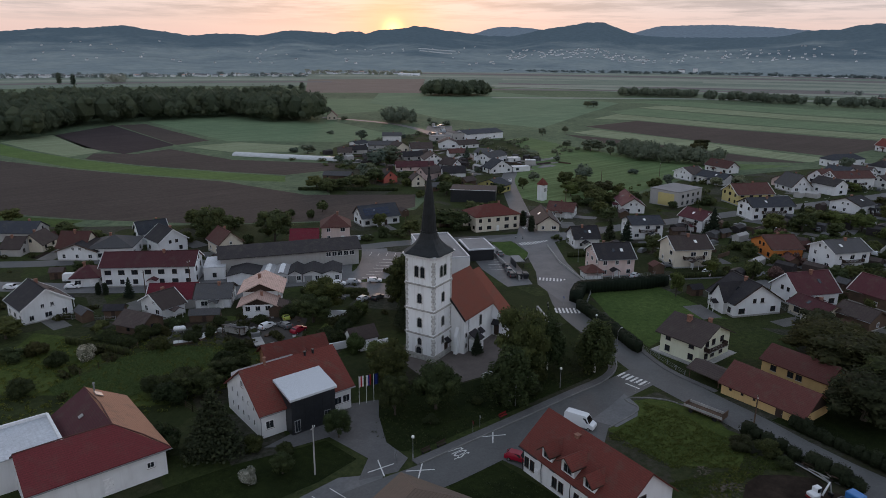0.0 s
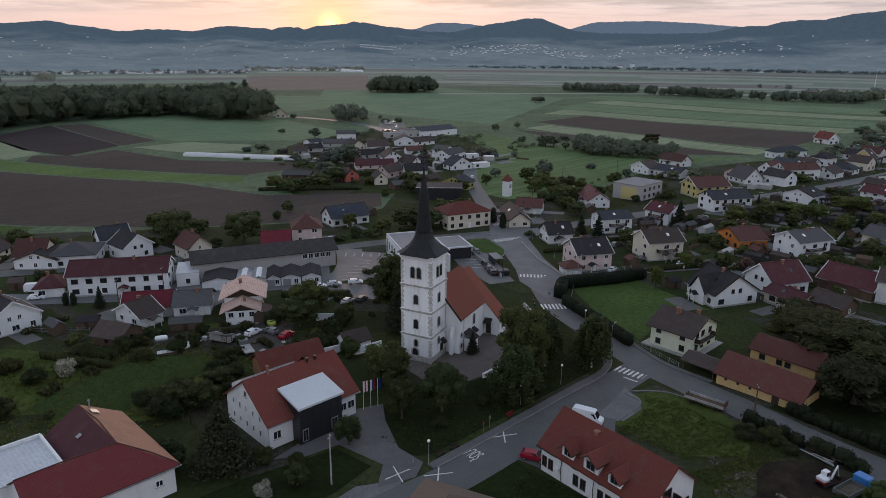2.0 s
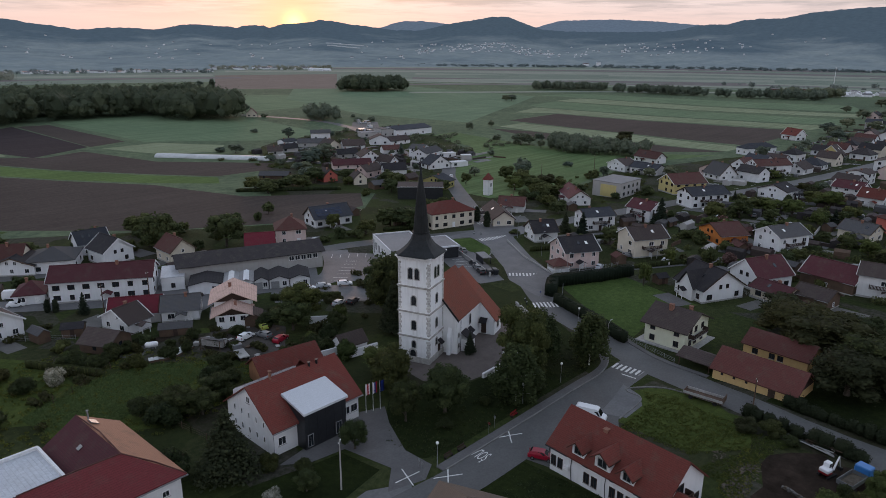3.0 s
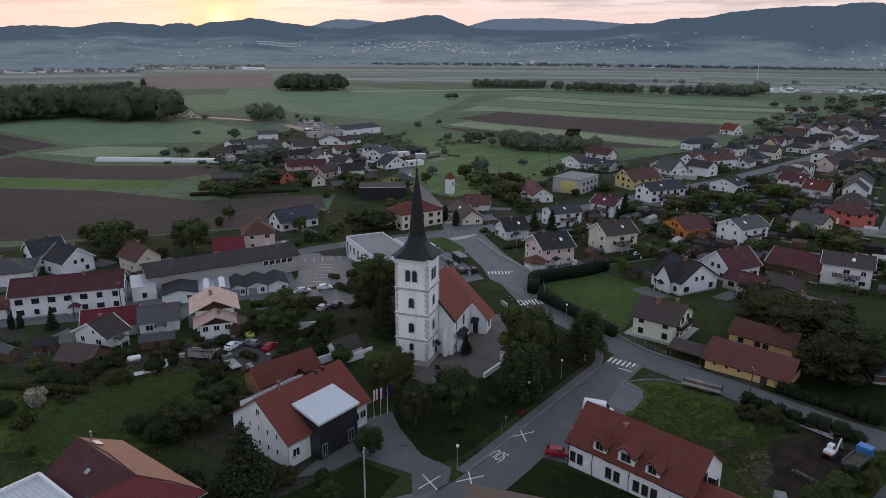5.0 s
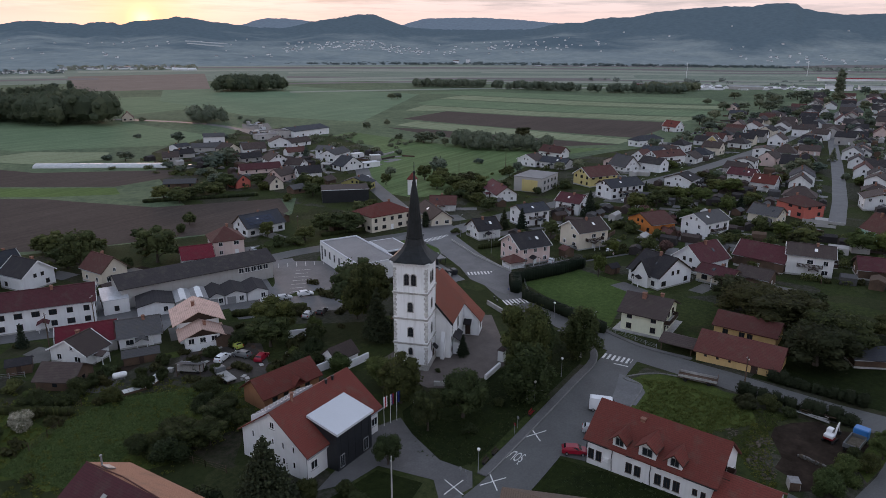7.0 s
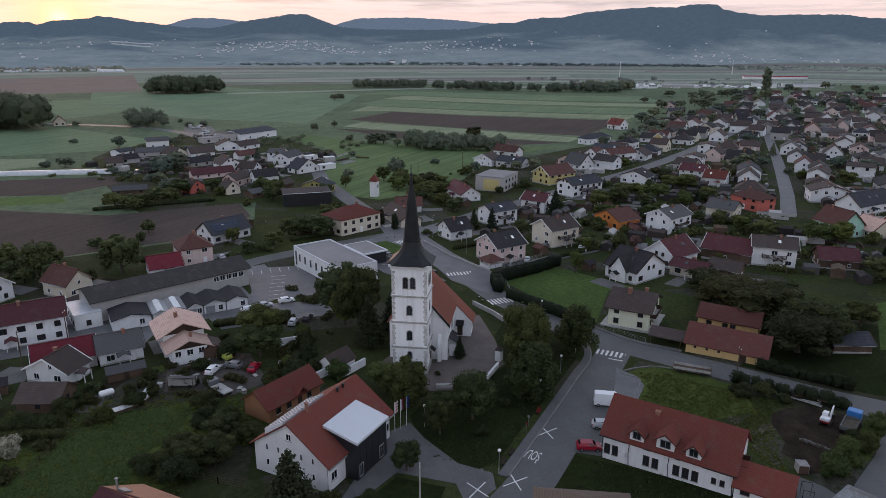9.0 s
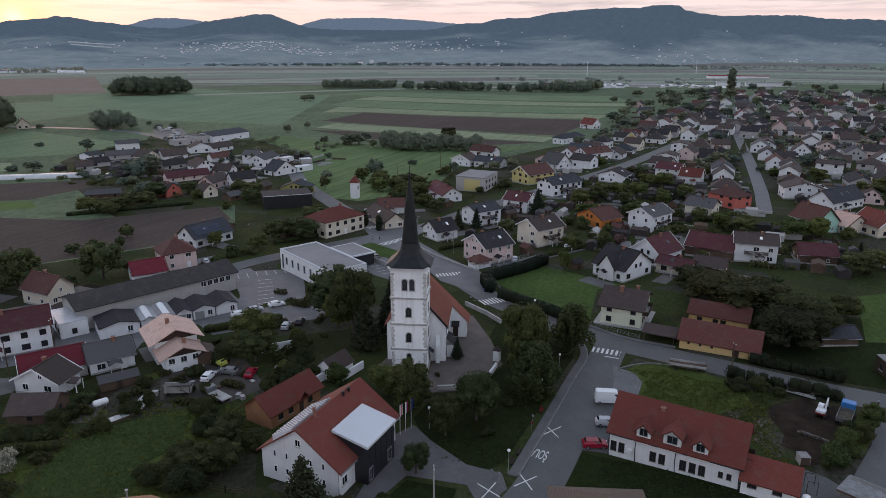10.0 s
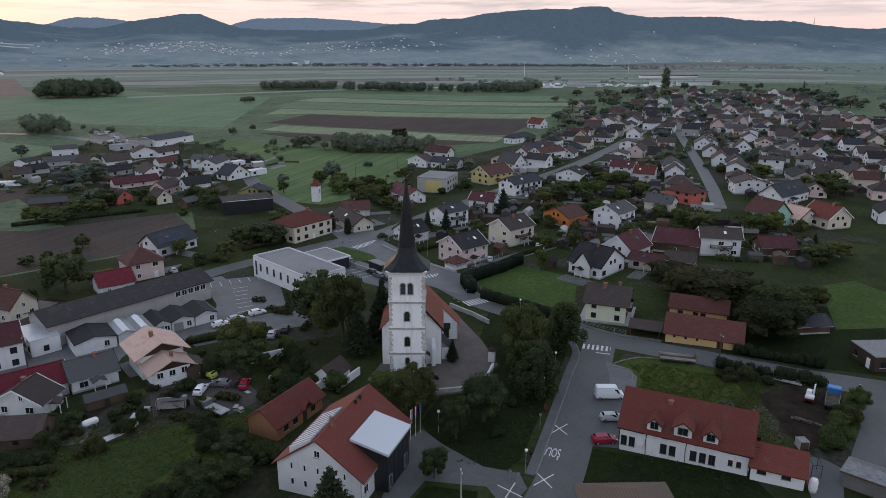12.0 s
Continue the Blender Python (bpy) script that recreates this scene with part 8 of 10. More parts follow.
tree(216.8, 107.2, "shrub", 4, 6)
tree(252.7, 85.8, "shrub", 4, 6)
tree(269.9, 104.2, "broad", 7, 8)
tree(297.6, 194.5, "shrub", 4, 6)
tree(244.7, 231.1, "round", 6, 5)
tree(266.7, 244.1, "round", 5, 6)
tree(426.9, 383.6, "round", 7, 6)
tree(457.5, 385.8, "round", 6, 5)
tree(215.4, 86.3, "pink", 4, 5)
tree(183.5, 168.2, "column", 6, 2.5)
tree(187.8, 176.6, "column", 6, 2.5)
tree(200.8, 207.3, "shrub", 5, 6)
tree(225.1, 228.8, "round", 6, 6)
tree(202.0, 93.9, "shrub", 3, 5)
tree(189.3, 131.2, "shrub", 3, 4)
tree(181.6, 147.8, "shrub", 3, 5)
tree(180.9, 153.6, "shrub", 2.5, 4)
tree(149.5, 52.0, "olive", 9, 16)
tree(143.0, 43.5, "olive", 10, 17)
tree(127.0, 35.5, "olive", 10, 15)
tree(134.0, 33.0, "broad", 11, 15)
tree(155.0, 40.0, "broad", 7, 10)
tree(148.8, 22.4, "broad", 6, 8)
tree(161.7, 58.5, "olive", 6, 9)
tree(159.5, 51.0, "olive", 6, 9)
tree(189.4, 14.9, "broad", 7, 10)
tree(198.1, 7.9, "broad", 6, 9)
tree(225.5, 24.1, "light", 8, 8)
tree(223.1, 30.3, "light", 8, 9)
tree(251.2, 1.8, "broad", 8, 9)
tree(377.0, 4.8, "broad", 8, 10)
tree(338.6, 15.7, "broad", 7, 9)
tree(298.9, 82.6, "light", 8, 11)
tree(276.2, 89.8, "light", 7, 9)
tree(282.6, 71.2, "broad", 6, 7)
tree(375.0, 60.7, "broad", 8, 9)
tree(246.3, 108.5, "broad", 8, 8)
tree(259.3, 104.0, "broad", 8, 9)
tree(273.6, 98.0, "light", 7, 8)
tree(343.8, 96.3, "shrub", 4, 6)
tree(423.7, 49.6, "spruce", 8, 5)
tree(363.0, 40.6, "shrub", 4, 5)
tree(314.0, -9.2, "broad", 9, 12)
tree(304.5, -1.5, "broad", 8, 11)
tree(296.1, -9.6, "broad", 9, 11)
tree(208.7, 12.5, "spruce", 5, 3)
tree(195.0, 107.3, "shrub", 3, 4)
tree(212.2, 69.3, "broad", 5, 6)
tree(195.2, 84.1, "pink", 5, 6)
tree(308.7, 55.7, "shrub", 5, 6)
tree(191.7, 56.2, "shrub", 4, 7)
tree(225.1, 68.6, "shrub", 4, 6)
tree(347.7, 34.2, "light", 5, 5)
tree(229.8, 13.3, "shrub", 5, 7)
tree(213.0, 36.8, "shrub", 4, 6)
tree(213.9, 175.8, "shrub", 3, 4)
tree(226.7, 170.2, "broad", 6, 7)
tree(218.7, 160.3, "round", 6, 7)
tree(250.4, 172.6, "broad", 7, 9)
tree(240.7, 183.5, "broad", 6, 8)
tree(183.6, 96.8, "light", 5, 3)
# tall poplar and trees along the far road
tree(948.0, 74.3, "column", 36, 10)
tree(679.3, 103.1, "broad", 10, 12)
tree(713.7, 89.6, "broad", 10, 12)
tree(741.9, 125.2, "broad", 9, 12)
tree(598.0, 101.2, "broad", 9, 10)
tree(864.2, 151.1, "broad", 10, 12)
tree(912.7, 185.4, "broad", 9, 14)
tree(812.5, 197.0, "round", 7, 10)
tree(639.3, 155.8, "broad", 9, 12)
tree(585.9, 157.0, "broad", 9, 12)
tree(735.3, 165.4, "broad", 10, 12)
tree(659.1, 66.6, "broad", 9, 9)
tree(569.0, 47.0, "broad", 8, 8)
tree(920.1, 115.5, "broad", 11, 12)
tree(979.5, 90.9, "broad", 11, 12)
tree(940.1, 28.7, "broad", 10, 11)
tree(1094.9, -54.8, "broad", 10, 12)
tree(1084.7, -32.5, "broad", 10, 12)
tree(989.7, -84.0, "broad", 10, 12)
tree(728.9, -37.5, "broad", 7, 8)
tree(390.9, 17.4, "broad", 7, 8)
tree(1123.9, -118.3, "spruce", 12, 6)
tree(542.6, 11.9, "spruce", 8, 5)
tree(456.7, 29.7, "broad", 6, 6)
tree(574.3, -17.4, "broad", 7, 7)
tree(540.8, -25.0, "broad", 7, 7)
tree(1052.4, 48.9, "broad", 11, 13)
tree(1139.3, 2.0, "broad", 11, 13)
# trees of the hamlet and the fields
tree(292.5, 446.2, "broad", 8, 9)
tree(292.1, 491.1, "shrub", 4, 6)
tree(225.0, 408.1, "broad", 6, 9)
tree(220.1, 418.2, "shrub", 4, 8)
tree(402.6, 496.5, "shrub", 5, 9)
tree(413.1, 488.9, "shrub", 5, 9)
tree(235.3, 342.4, "broad", 10, 13)
tree(246.2, 344.8, "broad", 11, 14)
tree(222.7, 331.6, "shrub", 5, 9)
tree(218.8, 334.5, "shrub", 5, 9)
tree(221.0, 353.2, "shrub", 4, 8)
tree(187.2, 294.4, "round", 6, 9)
tree(198.5, 291.2, "broad", 8, 10)
tree(213.0, 285.4, "round", 6, 8)
tree(215.4, 250.2, "broad", 8, 9)
tree(223.2, 263.7, "round", 7, 8)
tree(296.3, 330.1, "spruce", 8, 5)
tree(268.7, 336.3, "shrub", 4, 5)
tree(312.1, 423.5, "round", 7, 9)
tree(323.2, 395.2, "shrub", 3, 4)
tree(346.1, 378.4, "shrub", 3, 4)
tree(283.6, 279.7, "shrub", 3, 4)
tree(263.1, 283.8, "shrub", 4, 4)
tree(217.9, 264.1, "shrub", 4, 5)
tree(291.6, 333.6, "shrub", 4, 5)
tree(224.9, 369.2, "shrub", 4, 8)
tree(201.3, 300.0, "broad", 7, 10)
tree(167.9, 286.8, "broad", 7, 10)
tree(167.5, 296.9, "broad", 7, 10)
tree(177.0, 288.8, "broad", 6, 9)
tree(184.4, 282.4, "broad", 7, 9)
tree(206.0, 274.2, "shrub", 5, 7)
tree(206.8, 244.3, "broad", 7, 9)
tree(193.5, 246.7, "shrub", 4, 6)
tree(214.9, 237.4, "round", 6, 7)
tree(286.2, 306.4, "spruce", 9, 5)
tree(422.9, 525.8, "shrub", 4, 6)
tree(531.9, 973.6, "column", 16, 8)
tree(552.3, 1048.3, "broad", 10, 12)
tree(323.4, 296.8, "round", 5, 7)
tree(330.5, 284.2, "shrub", 4, 6)
tree(384.9, 322.2, "round", 6, 6)
tree(383.0, 299.5, "broad", 9, 12)
tree(387.4, 295.7, "broad", 8, 9)
tree(377.0, 278.4, "round", 6, 6)
tree(440.2, 250.3, "olive", 9, 11)
tree(694.1, 542.9, "broad", 8, 12)
tree(688.2, 546.9, "broad", 8, 12)
tree(296.7, 345.1, "shrub", 4, 6)
tree(379.6, 642.4, "broad", 9, 8)
tree(365.4, 586.5, "shrub", 4, 10)
tree(308.3, 1403.7, "column", 18, 8)
tree(296.8, 1458.1, "column", 20, 8)
tree(324.5, 223.5, "shrub", 4, 6)

# ---- vehicles ----
for x, y, yaw, paint in ((79.3, 65.6, -70, "car_silver"), (71.6, 66.2, -66, "car_red"), (96, 160, -35, "car_white"), (100, 158.4, -35, "car_silver"), (105.2, 155.6, -35, "car_white"), (94, 144.5, 20, "car_silver"), (97.5, 143, 20, "car_black"), (89, 148.5, 20, "car_grey"), (66, 143.2, 15, "car_white"), (69.3, 141, 100, "car_grey"), (70.5, 136.2, 20, "car_red"), (72, 146, 80, "lime"), (185, 99, 12, "car_white"), (165.5, 110.5, 15, "car_silver"), (129, 200.5, 60, "car_silver"), (127, 206, 60, "car_black"), (25, 217.5, -38, "car_white"), (38.2, 206.8, -30, "car_white"), (138.5, 134, 60, "car_black"), (141, 137.5, 60, "car_grey"), (143.5, 141, 60, "car_black"), (209, 187.5, 48, "car_white"), (152, 152.5, 55, "car_grey"), (47, 213, -30, "car_silver"), (245, 75, 70, "car_silver"), (230, 92, 30, "car_white"), (182, 110, -30, "car_grey"), (203, 190, 48, "car_grey"), (262, 118, -10, "car_white")):
    car(x, y, yaw, paint)
car(87.6, 66.8, -72, "car_white", "white delivery van parked beside the dormer house", van=True)
car(40, 214, -32, "car_white", "white delivery van by the annex", van=True)

# ---- street furniture ----
street_lamp(58.8, 77.1, 4.2)
for x, y in ((96, 78.6), (84, 79.0), (66, 94), (124, 92)):
    street_lamp(x, y, 4.1)
for x, y in ((150, 112), (165, 131), (178, 150), (113.5, 74.5 + 4)):
    street_lamp(x, y, 7.5, False)
pole(44.7, 83.5, 8.6, "concrete", "pale concrete utility pole")
pole(108.5, 46.3, 6.9, "timber")
pole(50, 180.5, 9.0, "timber")
pole(63, 184, 8.5, "timber")
pole(148.5, 198.5, 8.5, "timber")

for x, y in [(277.0, 208.8), (318.7, 203.2), (222.2, 185.0), (371.1, 203.5)]:
    pole(x, y, 9.0, "timber")
tr = thing("flatbed_trailer", 107.4, 54.6, 94, "old flatbed trailer with wooden sides on the verge", "trailer")
bm = bmesh.new()
add_box(bm, -3.6, -1.15, 0.75, 3.6, 1.15, 0.9)
part("bed", bm, "timber", tr)
for s in (-1.15, 1.08):
    box_part("side_board", (7.2, 0.07, 0.5), (0, s, 1.15), "concrete", tr)
for u in (-3.6, 3.6):
    box_part("end_board", (0.07, 2.2, 0.5 if u > 0 else 1.2), (u, 0, 1.15 if u > 0 else 1.5), "timber", tr)
for u in (-2.2, 2.2):
    for s in (-0.95, 0.95):
        bm = bmesh.new()
        add_loops(bm, [ring(0.4, -0.12, 12), ring(0.4, 0.12, 12)])
        bm.transform(Matrix.Rotation(radians(90), 4, "X"))
        wh = part("wheel", bm, "tyre", tr)
        wh.location = (u, s, 0.38)
bm = bmesh.new()
limb(bm, (3.6, 0, 0.7), (5.2, 0, 0.35), 0.06, 0.05)
part("drawbar", bm, "black_iron", tr)

dg = thing("mini_excavator", 96.4, 31.0, -18, "white compact excavator with raised arm on dark earth", "excavator")
for s in (-0.8, 0.8):
    bm = bmesh.new()
    prof = [(-1.2, 0.15), (-1.0, 0), (1.0, 0), (1.2, 0.15), (1.2, 0.4), (1.0, 0.55), (-1.0, 0.55), (-1.2, 0.4)]
    add_loops(bm, [[(p, s - 0.2, q) for p, q in prof], [(p, s + 0.2, q) for p, q in prof]])
    part("track", bm, "tyre", dg)
box_part("undercarriage", (1.4, 1.3, 0.3), (0, 0, 0.5), "black_iron", dg)
box_part("engine_cover", (1.3, 1.6, 0.62), (-0.6, 0, 1.32), "car_white", dg, bevel=0.12)
box_part("skirt", (1.36, 1.64, 0.3), (-0.6, 0, 0.85), "sign_red", dg, "dark red lower skirt", bevel=0.06)
box_part("cab", (1.1, 0.95, 1.6), (0.35, 0.3, 1.5), "car_white", dg, bevel=0.1)
box_part("cab_window", (0.8, 0.97, 0.7), (0.4, 0.3, 1.8), "glass", dg)
bm = bmesh.new()
limb(bm, (0.8, -0.4, 1.0), (2.0, -0.4, 3.1), 0.19, 0.13)
part("boom", bm, "car_white", dg)
bm = bmesh.new()
limb(bm, (2.0, -0.4, 3.1), (2.7, -0.4, 1.1), 0.12, 0.09)
part("stick", bm, "concrete", dg)
bm = bmesh.new()
prof = [(2.4, 1.1), (2.9, 1.0), (3.0, 0.5), (2.5, 0.4)]
add_loops(bm, [[(p, -0.75, q) for p, q in prof], [(p, -0.05, q) for p, q in prof]])
part("bucket", bm, "black_iron", dg)

lk = thing("dump_truck", 96.2, 27.3, -14, "small tipper truck with a blue cab", "truck")
box_part("chassis", (5.6, 0.9, 0.25), (0, 0, 0.75), "black_iron", lk)
box_part("cab", (1.5, 2.0, 1.7), (2.2, 0, 1.55), "truck_blue", lk, "blue painted cab", bevel=0.12)
box_part("windscreen", (0.06, 1.7, 0.7), (2.97, 0, 1.9), "glass", lk)
bm = bmesh.new()
add_box(bm, -2.8, -1.05, 1.0, 1.2, 1.05, 1.1)
for a in ((-2.8, -1.05, 1.2, -0.98), (-2.8, 0.98, 1.2, 1.05), (-2.8, -0.98, -2.73, 0.98), (1.13, -0.98, 1.2, 0.98)):
    add_box(bm, a[0], a[1], 1.1, a[2], a[3], 1.65)
part("tipper_bed", bm, "car_grey", lk)
box_part("bed_floor", (3.85, 1.9, 0.03), (-0.8, 0, 1.12), "rubble", lk, "dusty bed floor")
for u in (-1.8, 2.1):
    for s in (-0.9, 0.9):
        bm = bmesh.new()
        add_loops(bm, [ring(0.42, -0.13, 12), ring(0.42, 0.13, 12)])
        bm.transform(Matrix.Rotation(radians(90), 4, "X"))
        wh = part("wheel", bm, "tyre", lk)
        wh.location = (u, s, 0.38)

flb = thing("flatbed_truck", 60, 135.5, 75, "old flatbed truck with a pale loading deck", "truck")
box_part("deck", (4.6, 2.1, 0.2), (-0.6, 0, 1.0), "concrete", flb)
box_part("cab", (1.5, 2.0, 1.5), (2.5, 0, 1.3), "car_grey", flb, bevel=0.12)
box_part("windscreen", (0.06, 1.7, 0.6), (3.27, 0, 1.6), "glass", flb)
for u in (-1.8, 2.3):
    for s in (-0.9, 0.9):
        bm = bmesh.new()
        add_loops(bm, [ring(0.42, -0.13, 12), ring(0.42, 0.13, 12)])
        bm.transform(Matrix.Rotation(radians(90), 4, "X"))
        wh = part("wheel", bm, "tyre", flb)
        wh.location = (u, s, 0.42)
box_part("chassis", (5.6, 0.8, 0.3), (0.2, 0, 0.75), "black_iron", flb)

dg.scale = (0.95, 0.95, 0.95)
lk.scale = (1.12, 1.12, 1.1)
rh = bmesh.new()
rng_rub = random.Random(4)
for cx, cy, rx, ry, n in ((89.0, 40.6, 3.4, 2.2, 170), (84.0, 40.2, 2.6, 1.8, 110), (81.0, 38.4, 2.2, 1.2, 70), (90.6, 45.4, 2.0, 1.2, 50)):
    for _ in range(n):
        a, d = rng_rub.uniform(0, 6.28), rng_rub.random() ** 0.55
        s = rng_rub.uniform(0.05, 0.15) * (2.0 if rng_rub.random() < 0.08 else 1.0)
        m = Matrix.Translation((cx + rx * d * math.cos(a), cy + ry * d * math.sin(a), gz(cy) + 0.22 * (1 - d) + 0.04)) @ Matrix.Rotation(rng_rub.uniform(0, 6.28), 4, "Z") @ Matrix.Diagonal((1.5, 0.9, 0.55, 1))
        vs = bmesh.ops.create_icosphere(rh, subdivisions=1, radius=s)["verts"]
        bmesh.ops.transform(rh, matrix=m, verts=vs)
tagged(part("rubble_heap", rh, "rubble", None), "scattered brown rubble and broken stones on earth", "rubble", kind="stuff")
tk = thing("gas_tank", 49.2, 154.0, -25, "white horizontal gas tank on short legs in the grass", "tank")
bm = bmesh.new()
add_loops(bm, [ring(0.1, -1.4, 14), ring(0.5, -1.25, 14), ring(0.62, -0.95, 14), ring(0.62, 0.95, 14), ring(0.5, 1.25, 14), ring(0.1, 1.4, 14)])
bm.transform(Matrix.Translation((0, 0, 1.0)) @ Matrix.Rotation(radians(90), 4, "Y"))
part("vessel", bm, "white_paint", tk, smooth=True)
for u in (-0.8, 0.8):
    box_part("leg", (0.15, 0.9, 0.7), (u, 0, 0.2), "concrete", tk)
for x, y, yaw, l, w in ((52.8, 147.5, 20, 5.0, 2.2), (47.5, 147.0, -20, 4.2, 1.6)):
    cf = thing("cold_frame", x, y, yaw, "low cold frame covered with pale plastic sheets", "cold frame", "cold frames")
    bm = bmesh.new()
    add_box(bm, -l / 2, -w / 2, -0.1, l / 2, w / 2, 0.5)
    part("box", bm, "timber", cf)
    bm = bmesh.new()
    for i in range(4):
        add_box(bm, -l / 2 + i * l / 4 + 0.03, -w / 2 - 0.05, 0.5, -l / 2 + (i + 1) * l / 4 - 0.03, w / 2 + 0.05, 0.55)
    part("sheet", bm, "plastic_sheet", cf)

# signposts and benches along the footpath
for x, y, h, plate in ((73.8, 77.6, 2.4, "grey_paint"), (71.8, 77.2, 2.2, "sign_red"), (55.9, 77.6, 2.0, "grey_paint"), (56.7, 79.1, 1.6, "grey_paint"), (105.2, 67.8, 2.3, "grey_paint"), (131.5, 108.2, 2.5, "flag_blue")):
    sg = thing("sign_post", x, y, 75, "slim grey sign post with a small plate", "sign", "sign posts")
    bm = bmesh.new()
    add_loops(bm, [ring(0.035, -0.2, 8), ring(0.03, h, 8)])
    part("post", bm, "zinc", sg)
    box_part("plate", (0.5, 0.03, 0.5), (0, -0.05, h - 0.28), plate, sg, bevel=0.01)
for x, y, mt in ((79.4, 77.5, "sign_red"), (61.8, 77.4, "dark_wood"), (64.9, 77.3, "dark_wood")):
    bn = thing("park_bench", x, y, 2, "park bench with slatted seat beside the footpath", "bench", "park benches")
    for k in range(3):
        box_part("slat", (1.8, 0.12, 0.04), (0, -0.18 + k * 0.15, 0.45), mt, bn)
    box_part("backrest", (1.8, 0.05, 0.35), (0, 0.27, 0.72), mt, bn)
    for sx in (-0.75, 0.75):
        box_part("leg", (0.08, 0.5, 0.55), (sx, 0.02, 0.22), "black_iron", bn)
# planks, rubble and boxes of the building site
pl = thing("plank_pile", 103.2, 33.5, 72, "untidy pile of old planks and beams", "planks")
rng_pl = random.Random(31)
for k in range(16):
    o = box_part("plank", (rng_pl.uniform(2.6, 5.0), 0.22, 0.08), (rng_pl.uniform(-0.6, 0.6), rng_pl.uniform(-1.1, 1.1), 0.08 + 0.07 * k), rng_pl.choice(["timber", "concrete", "dark_wood"]), pl)
    o.rotation_euler = (0, rng_pl.uniform(-0.06, 0.06), rng_pl.uniform(-0.35, 0.35))
sw = thing("stone_wall", 87.8, 32.6, 69, "rough low row of stacked grey stones", "wall")
rng_sw = random.Random(12)
for row, count in ((0, 15), (1, 12)):
    for k in range(count):
        o = box_part("stone", (rng_sw.uniform(0.26, 0.40), rng_sw.uniform(0.3, 0.48), rng_sw.uniform(0.24, 0.34)), ((k - count / 2 + 0.5) * 0.37 + rng_sw.uniform(-0.05, 0.05), rng_sw.uniform(-0.10, 0.10), 0.13 + row * 0.28), "rubble" if rng_sw.random() < 0.45 else "gravel", sw, bevel=0.05)
        o.rotation_euler = (rng_sw.uniform(-0.15, 0.15), rng_sw.uniform(-0.15, 0.15), rng_sw.uniform(-0.5, 0.5))
cr = thing("wooden_crate", 79.2, 34.8, 20, "pale wooden crate beside the building site", "crate")
for k in range(5):
    box_part("board", (1.7, 0.05, 0.24), (0, -0.75, 0.14 + k * 0.27), "concrete", cr)
    box_part("board", (1.7, 0.05, 0.24), (0, 0.75, 0.14 + k * 0.27), "concrete", cr)
box_part("lid", (1.8, 1.6, 0.06), (0, 0, 1.4), "flat_roof", cr)
for sx in (-0.82, 0.82):
    box_part("side", (0.05, 1.44, 1.36), (sx, 0, 0.68), "timber", cr)
rk = thing("metal_rack", 71.6, 34.2, 5, "dark metal frame beside the garage", "rack")
for sx in (-1.2, 1.2):
    for sy in (-0.7, 0.7):
        box_part("post", (0.07, 0.07, 2.3), (sx, sy, 1.1), "black_iron", rk)
for sy in (-0.7, 0.7):
    box_part("rail", (2.4, 0.06, 0.07), (0, sy, 2.2), "black_iron", rk)
for sx in (-1.2, 1.2):
    box_part("rail", (0.06, 1.34, 0.07), (sx, 0, 2.2), "black_iron", rk)

fs = thing("flat_roofed_shed", 69.6, 25.4, 66, "low shed with a rough grey fibre cement roof", "shed")
box_part("wall", (9.6, 5.0, 2.6), (0, 0, 1.1), "gravel", fs)
for k in range(16):
    o = box_part("roof_sheet", (0.66, 5.6, 0.07), (-4.95 + 0.66 * k, 0, 2.44 + 0.012 * (k % 2)), "fibre_cement", fs)
    o.rotation_euler = (radians(3), 0, 0)
box_part("fascia", (10.4, 0.05, 0.25), (0, 2.83, 2.42), "timber", fs)
for x, y in ((99.0, 23.7), (102.3, 21.6)):
    gp = thing("gate_post", x, y, 20, "dark wooden post at the yard entrance", "post", "gate posts")
    box_part("shaft", (0.24, 0.24, 1.9), (0, 0, 0.9), "dark_wood", gp)
    box_part("cap", (0.3, 0.3, 0.06), (0, 0, 1.88), "zinc", gp)

# polytunnel in the fields
pt = thing("polytunnel", 205.5, 400, -55, "long low white plastic polytunnel beside a field", "greenhouse")
bm = bmesh.new()
for k in (0.5,):
    arc = [(4.0 * math.cos(math.pi * i / 10), 2.1 * math.sin(math.pi * i / 10)) for i in range(11)]
    add_loops(bm, [[(-37, p + (k - 0.5) * 7.9, q) for p, q in arc], [(37, p + (k - 0.5) * 7.9, q) for p, q in arc]])
part("cover", bm, "plastic_sheet", pt, smooth=False)
for i in range(12):
    bm = bmesh.new()
    add_box(bm, -0.06, -0.9, 2.02, 0.06, 0.9, 2.13)
    rb = part("hoop", bm, "zinc", pt)
    rb.location.x = -30 + i * 5.5

# ---- hedges and fences ----
hedge([(133, 104), (128, 92), (122, 79)], 2.6, 1.8, "thuja")
hedge([(136, 108), (143, 112), (156, 105), (166, 101)], 3.2, 2.6, "thuja")
hedge([(106.4, 46.5), (105.6, 40), (104.4, 33), (103.6, 27.5)], 1.9, 1.7, "thuja", "overgrown row of dark evergreen scrub", 0.28)
hedge([(115.2, 43), (113.6, 36), (112.2, 26)], 2.0, 1.3, "thuja", "uneven row of small dark evergreens", 0.22)
hedge([(85.0, 160.5), (97.5, 149.0)], 1.6, 1.6)
hedge([(155, 193), (168, 185)], 1.5, 1.4)
hedge([(160, 300), (195, 268)], 1.5, 2.0)
low_wall([(172, 150), (160, 134), (151, 117)], 0.6, 0.22, "concrete", "long low white garden wall along the road")
fence([(119.5, 66), (124, 79)], 1.1)
